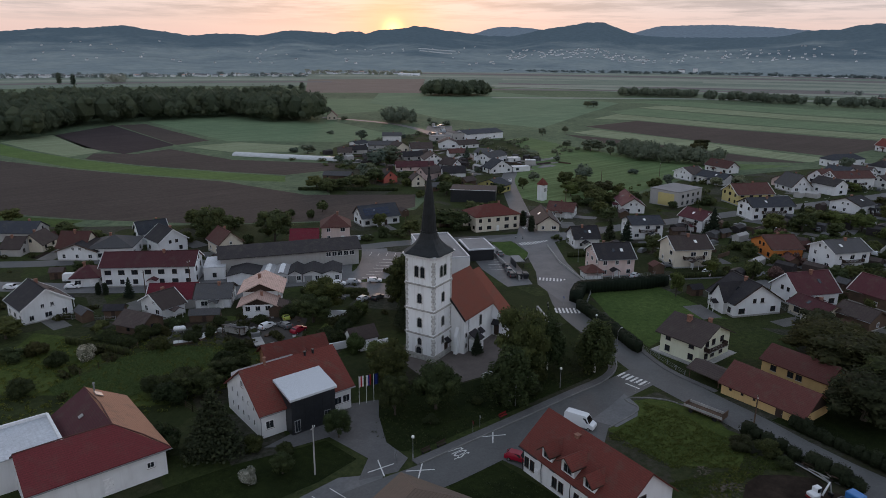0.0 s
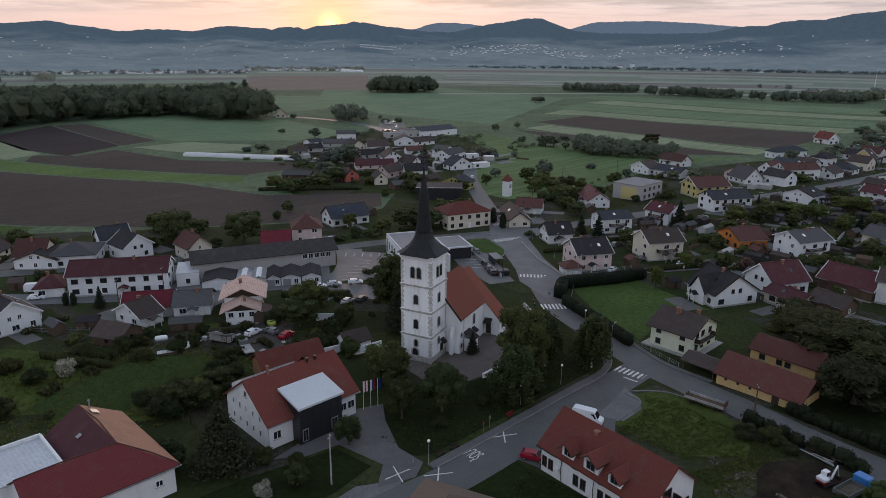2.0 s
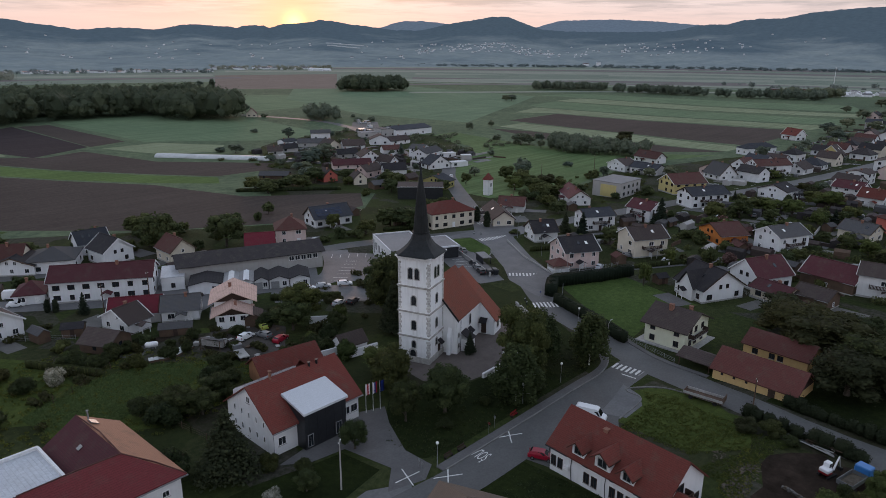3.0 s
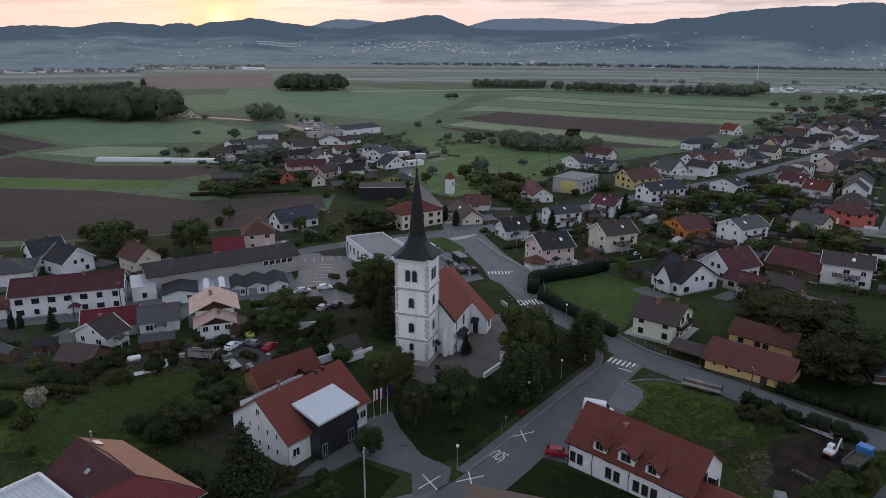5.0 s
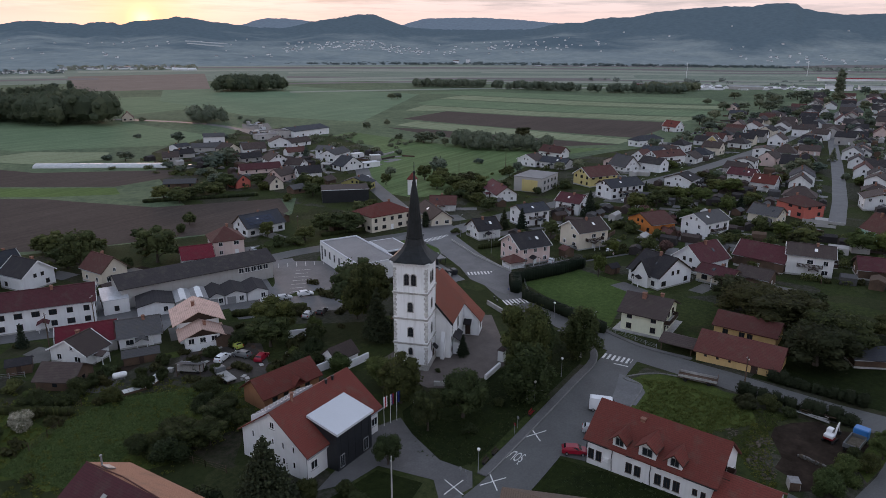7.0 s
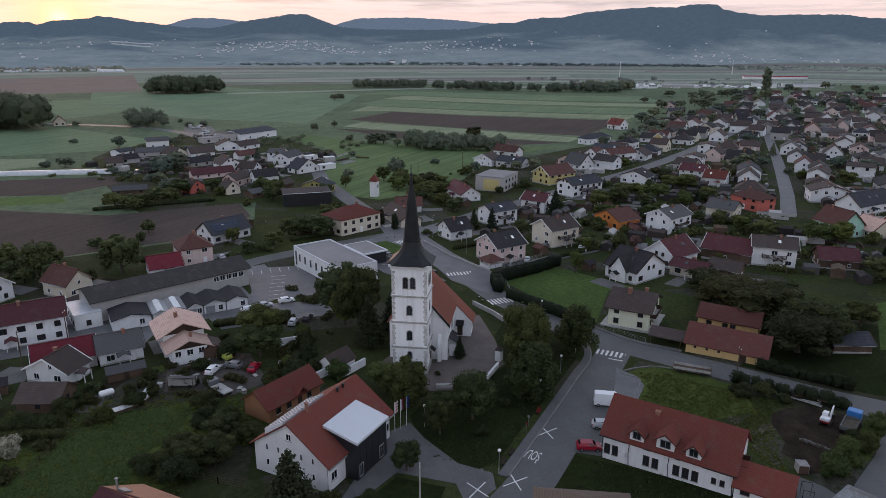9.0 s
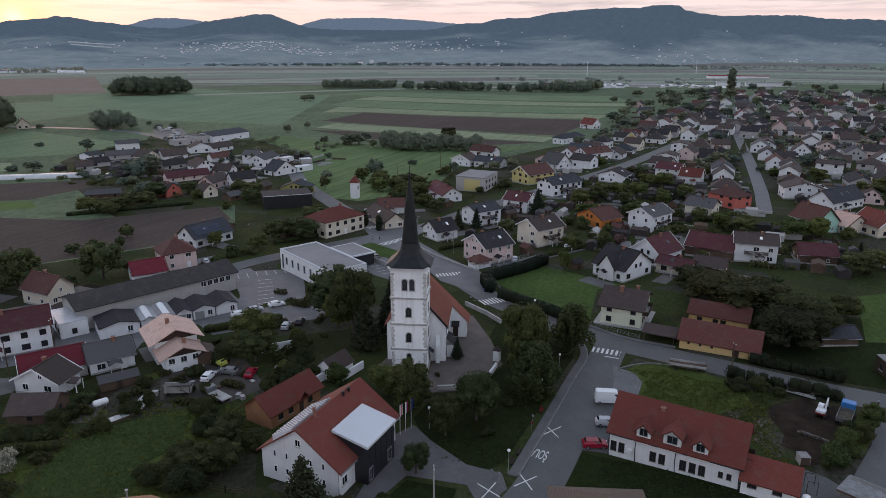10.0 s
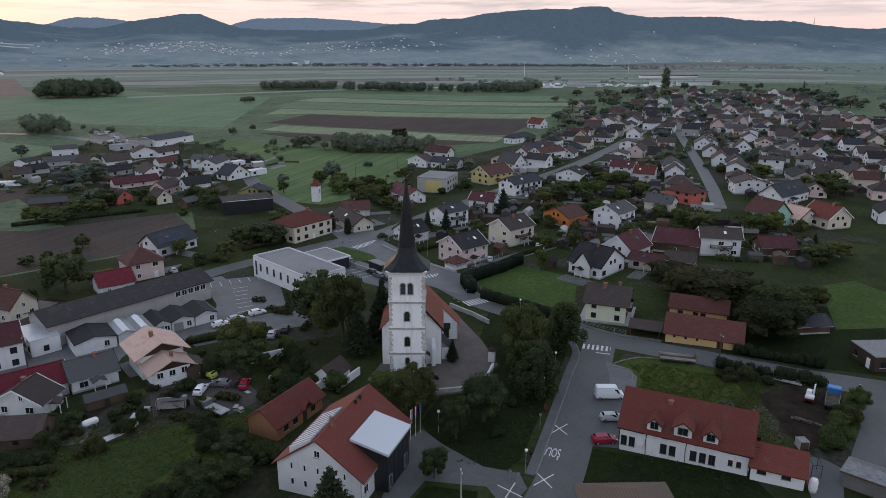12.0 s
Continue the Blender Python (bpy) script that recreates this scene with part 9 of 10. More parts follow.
fence([(137, 105), (150, 113), (168, 103)], 1.2)
fence([(152, 118), (160, 112), (172, 108)], 1.2)
fence([(20, 190), (34, 178), (40, 172)], 1.3)
fence([(25.4, 143.4), (29.3, 144.8), (32.2, 146.2), (35.6, 148.4), (38.7, 150.2)], 1.6, "weathered timber post fence by the meadow", "timber", 4.0)
fence([(36.7, 119.5), (37.4, 114.6), (38.0, 110.5)], 1.4, "weathered timber post fence by the meadow", "timber", 2.4)
fence([(188, 92), (178, 78), (166, 62)], 1.2)

# ---- woods: crowns packed close ----
WOOD_WEST = [(40, 640), (108, 606), (134, 671), (208, 700), (289, 690), (309, 606), (338, 593), (371, 633), (385, 760), (220, 880), (0, 880), (-80, 760)]
GROVE = [(660, 838), (700, 800), (745, 785), (775, 815), (760, 850), (700, 880)]
HEDGEROWS = [[(900, 660), (945, 560), (975, 565), (940, 680)], [(930, 545), (945, 420), (975, 420), (965, 550)], [(945, 410), (1000, 327), (1020, 262), (975, 262)], [(1010, 330), (1040, 262), (1070, 262), (1040, 340)]]
SKYLINE = [(-75, 0.9), (-20, 1.1), (6, 0.7), (9.6, 0.98), (10.6, 1.13), (13.0, 1.23), (13.8, 1.2), (16.0, 1.42), (16.8, 1.34), (17.3, 1.19), (18.8, 1.05), (20.3, 0.8), (21.1, 0.82), (22.3, 0.94), (23.9, 0.97), (25.5, 0.83), (27.3, 1.19), (28.5, 1.27), (29.8, 1.14), (30.9, 1.15), (31.3, 1.03), (32.0, 1.24), (33.3, 1.22), (33.7, 1.06), (34.8, 1.34), (36.8, 1.52), (37.7, 1.69), (38.4, 1.64), (39.5, 1.45), (40.3, 1.35), (42.2, 1.13), (43.4, 0.99), (45.2, 0.98), (46.2, 1.12), (47.5, 1.47), (49.1, 1.7), (51.1, 2.02), (52.3, 2.03), (53.5, 1.6), (54.3, 1.3), (55.1, 1.08), (57.2, 0.95), (61.5, 0.92), (64.6, 1.0), (65.5, 1.14), (66.3, 1.36), (67.0, 1.45), (68.6, 1.48), (69.2, 1.68), (70.6, 1.85), (72.1, 1.86), (73.9, 2.21), (76.1, 2.45), (78.9, 2.61), (80.6, 2.56), (81.9, 2.76), (83.5, 2.74), (84.0, 2.37), (85.2, 2.16), (86.7, 1.94), (89.9, 1.97), (92.0, 1.93), (93.5, 1.68), (95.9, 1.62), (97.1, 1.56), (98.1, 1.31), (101.1, 1.04), (110, 1.2), (150, 1.0)]
def wood(outline, n, h, seed, label, leaves=300, size=1.0, mat="far_haze_leaf"):
    """A stand of trees inside a convex outline, as one mass of leaf sprays."""
    rng = np.random.default_rng(seed)
    P = np.array(outline)
    lo, hi = P.min(0), P.max(0)
    pts = []
    while len(pts) < n:
        q = lo + (hi - lo) * rng.random(2)
        c = 0
        for (x0, y0), (x1, y1) in zip(P, np.roll(P, -1, 0)):
            if (y0 > q[1]) != (y1 > q[1]) and q[0] < (x1 - x0) * (q[1] - y0) / (y1 - y0) + x0:
                c ^= 1
        if c:
            pts.append(q)
    V, F, off = [], [], 0
    ico = bmesh.new()
    bmesh.ops.create_icosphere(ico, subdivisions=1, radius=1.0)
    iv, iff = np.array([v.co[:] for v in ico.verts]), np.array([[v.index for v in f.verts] for f in ico.faces])
    ico.free()
    CV, CF = [], []
    for q in pts:
        hh = h * rng.uniform(0.75, 1.15)
        r = hh * rng.uniform(0.28, 0.4)
        b = [(q[0], q[1], gz(q[1]) + hh * 0.55, r, r, hh * 0.45)]
        for k in range(6):
            a = rng.uniform(0, 6.28)
            b.append((q[0] + r * 0.8 * math.cos(a), q[1] + r * 0.8 * math.sin(a), gz(q[1]) + hh * rng.uniform(0.3, 0.85), r * 0.5, r * 0.5, r * 0.45))
        for bx, by, bz, rx, ry, rz in b[:4]:
            CF.append(iff + len(CF) * len(iv))
            CV.append(np.array((bx, by, bz)) + iv * np.array((rx, ry, rz)) * rng.uniform(0.86, 1.0, (len(iv), 1)))
        v, f = leaf_cloud(rng, b, leaves, size, 0, 0.8)
        V.append(v), F.append(f + off)
        off += len(v)
    me = cloud_mesh("wood", np.concatenate(V), np.concatenate(F), mat)
    lumps = bpy.data.meshes.new("lumps")
    lumps.from_pydata(np.concatenate(CV).tolist(), [], np.concatenate(CF).tolist())
    core = bmesh.new()
    core.from_mesh(lumps)
    core.from_mesh(me)
    core.to_mesh(me)
    core.free()
    bpy.data.meshes.remove(lumps)
    return tagged(new("wood", me), label, "woodland", kind="stuff")


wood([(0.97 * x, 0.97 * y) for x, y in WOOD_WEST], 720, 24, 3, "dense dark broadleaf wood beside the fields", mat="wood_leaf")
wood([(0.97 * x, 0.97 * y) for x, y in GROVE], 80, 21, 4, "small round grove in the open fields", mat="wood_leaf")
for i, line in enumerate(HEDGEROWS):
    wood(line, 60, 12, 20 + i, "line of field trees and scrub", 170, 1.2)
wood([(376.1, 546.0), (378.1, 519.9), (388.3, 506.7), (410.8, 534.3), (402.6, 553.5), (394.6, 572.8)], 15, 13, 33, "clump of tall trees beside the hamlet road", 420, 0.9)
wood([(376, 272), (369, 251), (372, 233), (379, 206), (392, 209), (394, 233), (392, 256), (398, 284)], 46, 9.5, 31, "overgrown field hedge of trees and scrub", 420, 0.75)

GARDENS = [(185, 420, 20, 125, 120, 1, ["broad", "round", "shrub", "shrub", "light", "olive", "spruce"], 3, 7), (400, 720, -60, 150, 150, 2, ["broad", "broad", "round", "shrub"], 4, 9), (20, 82, 128, 160, 16, 3, ["shrub", "shrub", "oliveshrub", "lightshrub"], 2, 4), (20, 150, 190, 262, 36, 4, ["shrub", "broad", "round"], 3, 6), (215, 330, 145, 200, 22, 6, ["broad", "round", "shrub"], 3, 7), (700, 1000, -150, 150, 90, 7, ["broad", "broad", "round"], 7, 12)]

MEADOW = [(19, 141), (23, 127), (33, 128.5), (38, 132), (45, 131), (53, 136), (50, 142), (43, 147.5), (30, 147)]


def in_meadow(x, y):
    c = False
    for (x0, y0), (x1, y1) in zip(MEADOW, MEADOW[1:] + MEADOW[:1]):
        if (y0 > y) != (y1 > y) and x < (x1 - x0) * (y - y0) / (y1 - y0) + x0:
            c = not c
    return c


# ---- gardens: bushes and fruit trees between the houses ----
LANES = [(LANE_A, 6.5), (LANE_B, 7.5), ([(172, 161), (219, 149), (280, 131), (371, 106), (465, 90), (690, 68)], 8), ([(176, 165), (123, 191), (40, 238), (-80, 310)], 7), ([(23, 222), (59, 189), (105, 164), (126, 186)], 7), ([(252, 32), (315, 40.5), (478, 52), (650, 66)], 7)]


def free_spot(x, y, r):
    for hx, hy, yaw, l, w in HOUSES:
        d = Matrix.Rotation(-radians(yaw), 2) @ Vector((x - hx, y - hy))
        if abs(d.x) < l / 2 + r and abs(d.y) < w / 2 + r:
            return False
    p = Vector((x, y))
    for line, half in LANES:
        for a, b in zip(line, line[1:]):
            a, b = Vector(a), Vector(b)
            t = max(0, min(1, (p - a).dot(b - a) / (b - a).length_squared))
            if (p - a.lerp(b, t)).length < half + r * 0.5:
                return False
    return True


def gardens(x0, x1, y0, y1, n, seed, kinds, h0, h1):
    rng = random.Random(seed)
    for _ in range(n):
        x, y, k = rng.uniform(x0, x1), rng.uniform(y0, y1), rng.choice(kinds)
        h = rng.uniform(h0, h1)
        if free_spot(x, y, 1.5 + h * 0.25) and not in_meadow(x, y):
            tree(x, y, k, round(h, 1), round(h * rng.uniform(0.9, 1.4), 1) if k not in ("spruce", "column") else None)


for zone in GARDENS:
    gardens(*zone)

# ---- driveways, vegetable beds, sheds and hedges of the plots ----
def plot_patch(name, x, y, yaw, l, w, mat, lift, label, category):
    m = Matrix.Rotation(radians(yaw), 2)
    pts = [Vector((x, y)) + m @ Vector(p) for p in ((-l / 2, -w / 2), (l / 2, -w / 2), (l / 2 * 0.96, w / 2), (-l / 2, w / 2 * 0.97))]
    return patch(name, [tuple(p) for p in pts], mat, lift, label, category)


def garden_shed(x, y, yaw, l, w, h, roof):
    s = thing("garden_shed", x, y, yaw, "small timber garden shed with a low roof", "shed", "garden sheds")
    HOUSES.append((x, y, yaw, l, w))
    bm = bmesh.new()
    gable_walls(bm, l, w, h, h + 0.9)
    part("wall", bm, "timber", s)
    bm = bmesh.new()
    gable_roof(bm, l, w, h, h + 0.9, 0.3, 0.3, 0.1)
    part("roof", bm, roof, s)
    door(s, 0, -w / 2, 0, 0, 0.9, 1.9, "dark_wood", False)
    return s


rng_plot = random.Random(77)
MAIN_HOUSES = list(HOUSES)
for hx, hy, yaw, l, w in MAIN_HOUSES:
    if not (35 < math.hypot(hx, hy) < 330) or hy > 300 or (hx > 105 and hy < 46):
        continue
    m = Matrix.Rotation(radians(yaw), 2)
    for side in rng_plot.sample([(l / 2 + 4, 0), (0, -w / 2 - 5), (-l / 2 - 4, 0), (0, w / 2 + 5)], 4):
        p = Vector((hx, hy)) + m @ Vector(side)
        if free_spot(p.x, p.y, 2.2):
            plot_patch("driveway", p.x, p.y, yaw + rng_plot.choice([0, 90]), rng_plot.uniform(7, 10), rng_plot.uniform(4, 6), rng_plot.choice(["asphalt_old", "gravel", "paving"]), rng_plot.uniform(0.036, 0.05), "grey paved driveway beside a house", "driveway")
            break
    p = Vector((hx, hy)) + m @ Vector((rng_plot.choice([-1, 1]) * (l / 2 + 7), rng_plot.uniform(-8, 8)))
    if free_spot(p.x, p.y, 2.4) and not (25 < p.x < 66 and 120 < p.y < 161):
        garden_shed(p.x, p.y, yaw + rng_plot.choice([0, 90]), rng_plot.uniform(3, 5), rng_plot.uniform(2.6, 3.6), rng_plot.uniform(2, 2.4), rng_plot.choice(["brown", "greyroof", "black", "brickroof"]))
    p = Vector((hx, hy)) + m @ Vector((rng_plot.uniform(-10, 10), rng_plot.choice([-1, 1]) * (w / 2 + 8)))
    if free_spot(p.x, p.y, 2.5) and rng_plot.random() < 0.6:
        plot_patch("vegetable_bed", p.x, p.y, yaw, rng_plot.uniform(5, 8), rng_plot.uniform(3, 5), rng_plot.choice(["soil_dark", "soil", "bright_lawn", "rough_grass"]), 0.034, "small garden bed of earth and herbs", "garden bed")
    a, b = Vector((hx, hy)) + m @ Vector((-l / 2 - 5, -w / 2 - 9)), Vector((hx, hy)) + m @ Vector((l / 2 + 5, -w / 2 - 9))
    if math.hypot(hx, hy) < 300 and rng_plot.random() < 0.5 and all(free_spot(*a.lerp(b, k / 4), 1.2) for k in range(5)):
        hedge([tuple(a), tuple(b)], rng_plot.uniform(1.0, 1.7), 1.0, "leaf_dark", "low garden hedge between two plots")
# clutter of the farm yard
for i in range(16):
    x, y = rng_plot.uniform(58, 76), rng_plot.uniform(130, 150)
    if free_spot(x, y, 0.8):
        c = thing("pallet_stack", x, y, rng_plot.uniform(0, 90), "stack of weathered wooden pallets in the yard", "pallets", "yard clutter")
        for k in range(rng_plot.randrange(2, 6)):
            box_part("pallet", (1.2, 0.8, 0.12), (rng_plot.uniform(-0.05, 0.05), 0, 0.1 + k * 0.16), rng_plot.choice(["timber", "concrete"]), c)
wg = thing("builders_wagon", 58.9, 144.3, 118, "old pale grey site wagon under a dark lean-to roof", "trailer")
bm = bmesh.new()
add_box(bm, -2.6, -1.0, 0.55, 2.6, 1.0, 1.9)
wb = part("body", bm, "concrete", wg)
for i in range(5):
    window(wb, -1.9 + i * 0.9, -1.0, 1.05, 0, 0.55, 0.55, "grey_paint", sill=False, cross=False)
for u in (-1.7, 1.7):
    for v in (-0.95, 0.95):
        bm = bmesh.new()
        add_loops(bm, [ring(0.36, -0.1, 12), ring(0.36, 0.1, 12)])
        bm.transform(Matrix.Rotation(radians(90), 4, "X"))
        wh = part("wheel", bm, "tyre", wg)
        wh.location = (u, v, 0.34)
bm = bmesh.new()
add_loops(bm, [[(-3.0, -0.2, 2.1), (2.2, -0.2, 2.1), (2.2, 2.6, 2.9), (-3.0, 2.6, 2.9)], [(-3.0, -0.2, 2.2), (2.2, -0.2, 2.2), (2.2, 2.6, 3.0), (-3.0, 2.6, 3.0)]])
part("lean_to_roof", bm, "greyroof", wg)
for u in (-2.8, 2.0):
    box_part("post", (0.12, 0.12, 3.1), (u, 2.4, 1.4), "timber", wg)
    box_part("post", (0.12, 0.12, 1.4), (u, 0.6, 1.6), "timber", wg)
box_part("drawbar", (1.4, 0.1, 0.1), (3.2, 0, 0.6), "black_iron", wg)
box_part("crate", (1.1, 0.9, 0.8), (4.4, 0.2, 0.4), "concrete", wg)
garden_shed(72.5, 150, 57, 5, 4, 2.4, "brown")
garden_shed(57, 158, -33, 7, 3, 2.0, "greyroof")

# ---- grass tufts and weeds of the rough ground ----
def tufts(outline, n, h, seed, mat, label):
    rng = np.random.default_rng(seed)
    P = np.array(outline)
    lo, hi = P.min(0), P.max(0)
    blobs = []
    while len(blobs) < n:
        q = lo + (hi - lo) * rng.random(2)
        c = 0
        for (x0, y0), (x1, y1) in zip(P, np.roll(P, -1, 0)):
            if (y0 > q[1]) != (y1 > q[1]) and q[0] < (x1 - x0) * (q[1] - y0) / (y1 - y0) + x0:
                c ^= 1
        if c and free_spot(q[0], q[1], 0.4):
            s = h * rng.uniform(0.5, 1.4)
            blobs.append((q[0], q[1], gz(q[1]) + s * 0.3, s * 1.2, s * 1.2, s * 0.6))
    v, f = leaf_cloud(rng, blobs, n * 14, h * 0.5, 0, 0.2)
    return tagged(new("weeds", cloud_mesh("weeds", v, f, mat)), label, "weeds", kind="stuff")


tufts([(88, 61.5), (99.5, 61.5), (103, 65), (106.5, 58), (105, 48), (96, 42), (88, 49)], 1500, 0.26, 1, "weed", "tufts of yellow-green weeds in the meadow")
tufts([(20, 118), (58, 118), (60, 135), (55, 146), (40, 165), (10, 170), (5, 140)], 1500, 0.4, 2, "weed", "rough tall grass and weeds")
tufts(MEADOW, 5200, 0.30, 6, "meadow_blade", "tall green meadow grass")
tufts([(84, 47), (96, 42), (105, 45), (104, 37), (94, 40), (84, 40)], 700, 0.24, 3, "weed", "dry scrub along the building site")
tufts([(76.5, 36.5), (83, 38), (90, 39), (96, 40), (96, 43), (84, 43), (77, 39)], 520, 0.2, 7, "weed", "sparse weeds beside the churned earth")
tufts([(60, 78), (104, 77.4), (112, 80), (118, 90), (108, 96), (95, 89), (80, 90), (66, 95), (58, 88)], 900, 0.25, 4, "leaf_dark", "uneven dark park grass")
tufts([(62, 67), (69, 66), (69, 44), (62, 42), (52, 53)], 400, 0.25, 5, "leaf_mid", "uneven grass with clover")

# ---- hills on the horizon ----
BACK_SKYLINE = [(-20, 0.5), (30, 0.5), (40, 0.7), (41.6, 0.99), (42.5, 1.21), (43.4, 1.5), (44.2, 1.67), (45.7, 1.67), (47.3, 1.52), (48.3, 1.18), (51, 0.9), (53.2, 0.95), (54.1, 1.11), (54.9, 1.34), (56.4, 1.75), (59.0, 1.83), (61.1, 1.83), (64.2, 1.66), (67.0, 1.4), (68.2, 1.1), (72, 0.6), (110, 0.5)]


def hill_range(name, skyline, az0, az1, n_az, feet, reach, rough, label, mat):
    """Wooded slopes that rise from the valley floor to a skyline given in degrees."""
    V, F = [], []
    steps = [0, 0.03, 0.08, 0.15, 0.22, 0.30, 0.38, 0.46, 0.54, 0.62, 0.70, 0.78, 0.86, 0.93, 0.975, 1.0, 1.03, 1.1]
    for az in np.linspace(az0, az1, n_az):
        top = 62 + reach * math.tan(radians(float(np.interp(az, [p[0] for p in skyline], [p[1] for p in skyline]))))
        foot = float(np.interp(az, [p[0] for p in feet], [p[1] for p in feet]))
        for k, t in enumerate(steps):
            d = foot + (reach - foot) * t
            x, y = d * math.sin(radians(az)), d * math.cos(radians(az))
            spur = noise.noise(Vector((x / 620, y / 620, 0.3))) + 0.35 * noise.noise(Vector((x / 230, y / 230, 4.3)))
            prof = (0.42 * t + 0.58 * t ** 2) if t <= 1 else 1 - (t - 1) * 2.5
            z = -6 + (top + 6) * prof + rough * spur * math.sin(math.pi * min(1, t)) ** 0.8
            z += 1.2 * noise.noise(Vector((x / 38, y / 38, 2.2))) * min(1.0, 8 * t)
            if steps[k] == 1.0:
                z = top + 3.2 * noise.fractal(Vector((x / 22, y / 22, 1.3)), 0.8, 2.0, 4)
            V.append((x, y, min(z, top + 3) if k else -6.6))
    m = len(steps)
    for i in range(n_az - 1):
        for k in range(m - 1):
            F.append((i * m + k, (i + 1) * m + k, (i + 1) * m + k + 1, i * m + k + 1))
    ob = mesh_object(name, V, F, mat, smooth=True)
    return tagged(ob, label, "hills", kind="structure")


def hill_cover(name, hazed_wood_c, hazed_field_c, mist_c):
    """Woods with clearings, vineyards and meadows; distance haze is mixed into their colours."""
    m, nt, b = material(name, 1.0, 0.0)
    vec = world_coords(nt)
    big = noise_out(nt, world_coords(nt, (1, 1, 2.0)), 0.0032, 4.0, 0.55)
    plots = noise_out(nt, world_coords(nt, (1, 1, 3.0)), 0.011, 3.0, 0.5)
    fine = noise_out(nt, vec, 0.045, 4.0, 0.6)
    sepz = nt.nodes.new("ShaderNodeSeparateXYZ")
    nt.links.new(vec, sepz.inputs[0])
    fields = mixc(nt, hazed_field_c, mist_c, ramp(nt, [(0.46, (0, 0, 0)), (0.60, (1, 1, 1))], plots))
    # Blend by height also paints mist: pale foot, dark wooded tops.
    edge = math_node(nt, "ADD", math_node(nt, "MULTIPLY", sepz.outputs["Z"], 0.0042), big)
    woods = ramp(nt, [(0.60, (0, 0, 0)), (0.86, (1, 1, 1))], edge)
    col = mixc(nt, fields, hazed_wood_c, woods)
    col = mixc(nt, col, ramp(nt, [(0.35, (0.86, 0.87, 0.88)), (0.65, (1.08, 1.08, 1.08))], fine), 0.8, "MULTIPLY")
    nt.links.new(col, b.inputs["Base Color"])


# Blue tint is painted haze, stronger on the range behind.
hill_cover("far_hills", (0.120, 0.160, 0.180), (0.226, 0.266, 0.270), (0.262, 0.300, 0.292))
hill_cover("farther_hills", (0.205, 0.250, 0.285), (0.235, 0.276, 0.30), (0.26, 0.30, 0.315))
hill_range("hills_beyond", BACK_SKYLINE, 25, 80, 420, [(0, 3800), (110, 3800)], 5200, 14, "wooded hills behind the nearer ridge, paled by painted haze", "farther_hills")
hill_ob = hill_range("hills", SKYLINE, -75, 150, 1700, [(-75, 1850), (28, 1850), (36, 2080), (64, 2190), (80, 2350), (101, 2750), (150, 2750)], 3900, 34, "wooded hills on the horizon with blue haze in their colour", "far_hills")


def scatter_far(name, n, az0, az1, d0, d1, seed, label, s0=8, s1=16, hill=True, mat="grey", roofs=(1, 2, 2, 2, 3)):
    """Many small far houses, too distant to pick apart."""
    rng = random.Random(seed)
    bm = bmesh.new()
    for _ in range(n):
        az, d = radians(rng.uniform(az0, az1)), rng.uniform(d0, d1)
        x, y = d * math.sin(az), d * math.cos(az)
        z = -5.6
        if hill:
            hit_, p, _n, _i = hill_ob.ray_cast((x, y, 900), (0, 0, -1))
            if not hit_:
                continue
            z = p.z - 1.0
        l, w, h = rng.uniform(s0, s1), rng.uniform(5, 8), rng.uniform(2.4, 4.4)
        mx = pose(x, y, z, 0, 0, rng.uniform(0, 180))
        prof = [(-w / 2, 0), (w / 2, 0), (w / 2, h), (0, h + 2.2), (-w / 2, h)]
        n0 = len(bm.faces)
        add_loops(bm, [[tuple(mx @ Vector((-l / 2, p, q))) for p, q in prof], [tuple(mx @ Vector((l / 2, p, q))) for p, q in prof]])
        bm.faces.ensure_lookup_table()
        bm.faces[n0 + 2].material_index = bm.faces[n0 + 3].material_index = rng.choice(roofs)
    o = part(name, bm, mat, None)
    for mt in ("concrete", "far_roof", "pinkroof"):
        o.data.materials.append(MATS[mt])
    return tagged(o, label, "far houses", kind="stuff")


bpy.context.view_layer.update()
scatter_far("hillside_village", 130, 45, 56, 2640, 3060, 1, "scattered pale houses of a hillside village", 6, 11, mat="white", roofs=(1, 2, 2, 2))
scatter_far("hillside_village", 60, 56, 70, 2650, 3150, 12, "scattered pale houses of a hillside village", 5, 9, mat="white", roofs=(1, 2, 2, 2))
scatter_far("hillside_village", 34, 80, 93, 2600, 2850, 13, "pale houses at the foot of the wooded hill", 6, 10, mat="white", roofs=(1, 2, 2, 2))
scatter_far("hillside_houses", 60, 8, 44, 2300, 3300, 2, "lone pale farmhouses on the far hills", 5, 10, mat="white", roofs=(1, 2, 2, 2))
scatter_far("hillside_houses", 22, 60, 100, 2700, 3500, 21, "lone pale farmhouses on the far hills", 5, 9, mat="white", roofs=(1, 2, 2, 2))
scatter_far("far_village", 120, 8, 29, 1745, 1830, 3, "row of pale houses at the foot of the hills", 8, 16, False, "white", roofs=(1, 2, 2, 2, 3))
scatter_far("far_village", 70, 29, 37, 1900, 2050, 31, "row of pale houses at the foot of the hills", 8, 14, False, "white", roofs=(1, 2, 2, 2, 3))
scatter_far("far_village", 90, 86, 103, 1950, 2300, 6, "far pale houses along the valley", 8, 14, False, "white", roofs=(1, 2, 2, 2, 3))
scatter_far("parked_trucks", 120, 76, 91, 1115, 1200, 4, "far white trucks and trailers on a lorry park", 7, 14, False, "white", roofs=(0, 0, 1, 2))
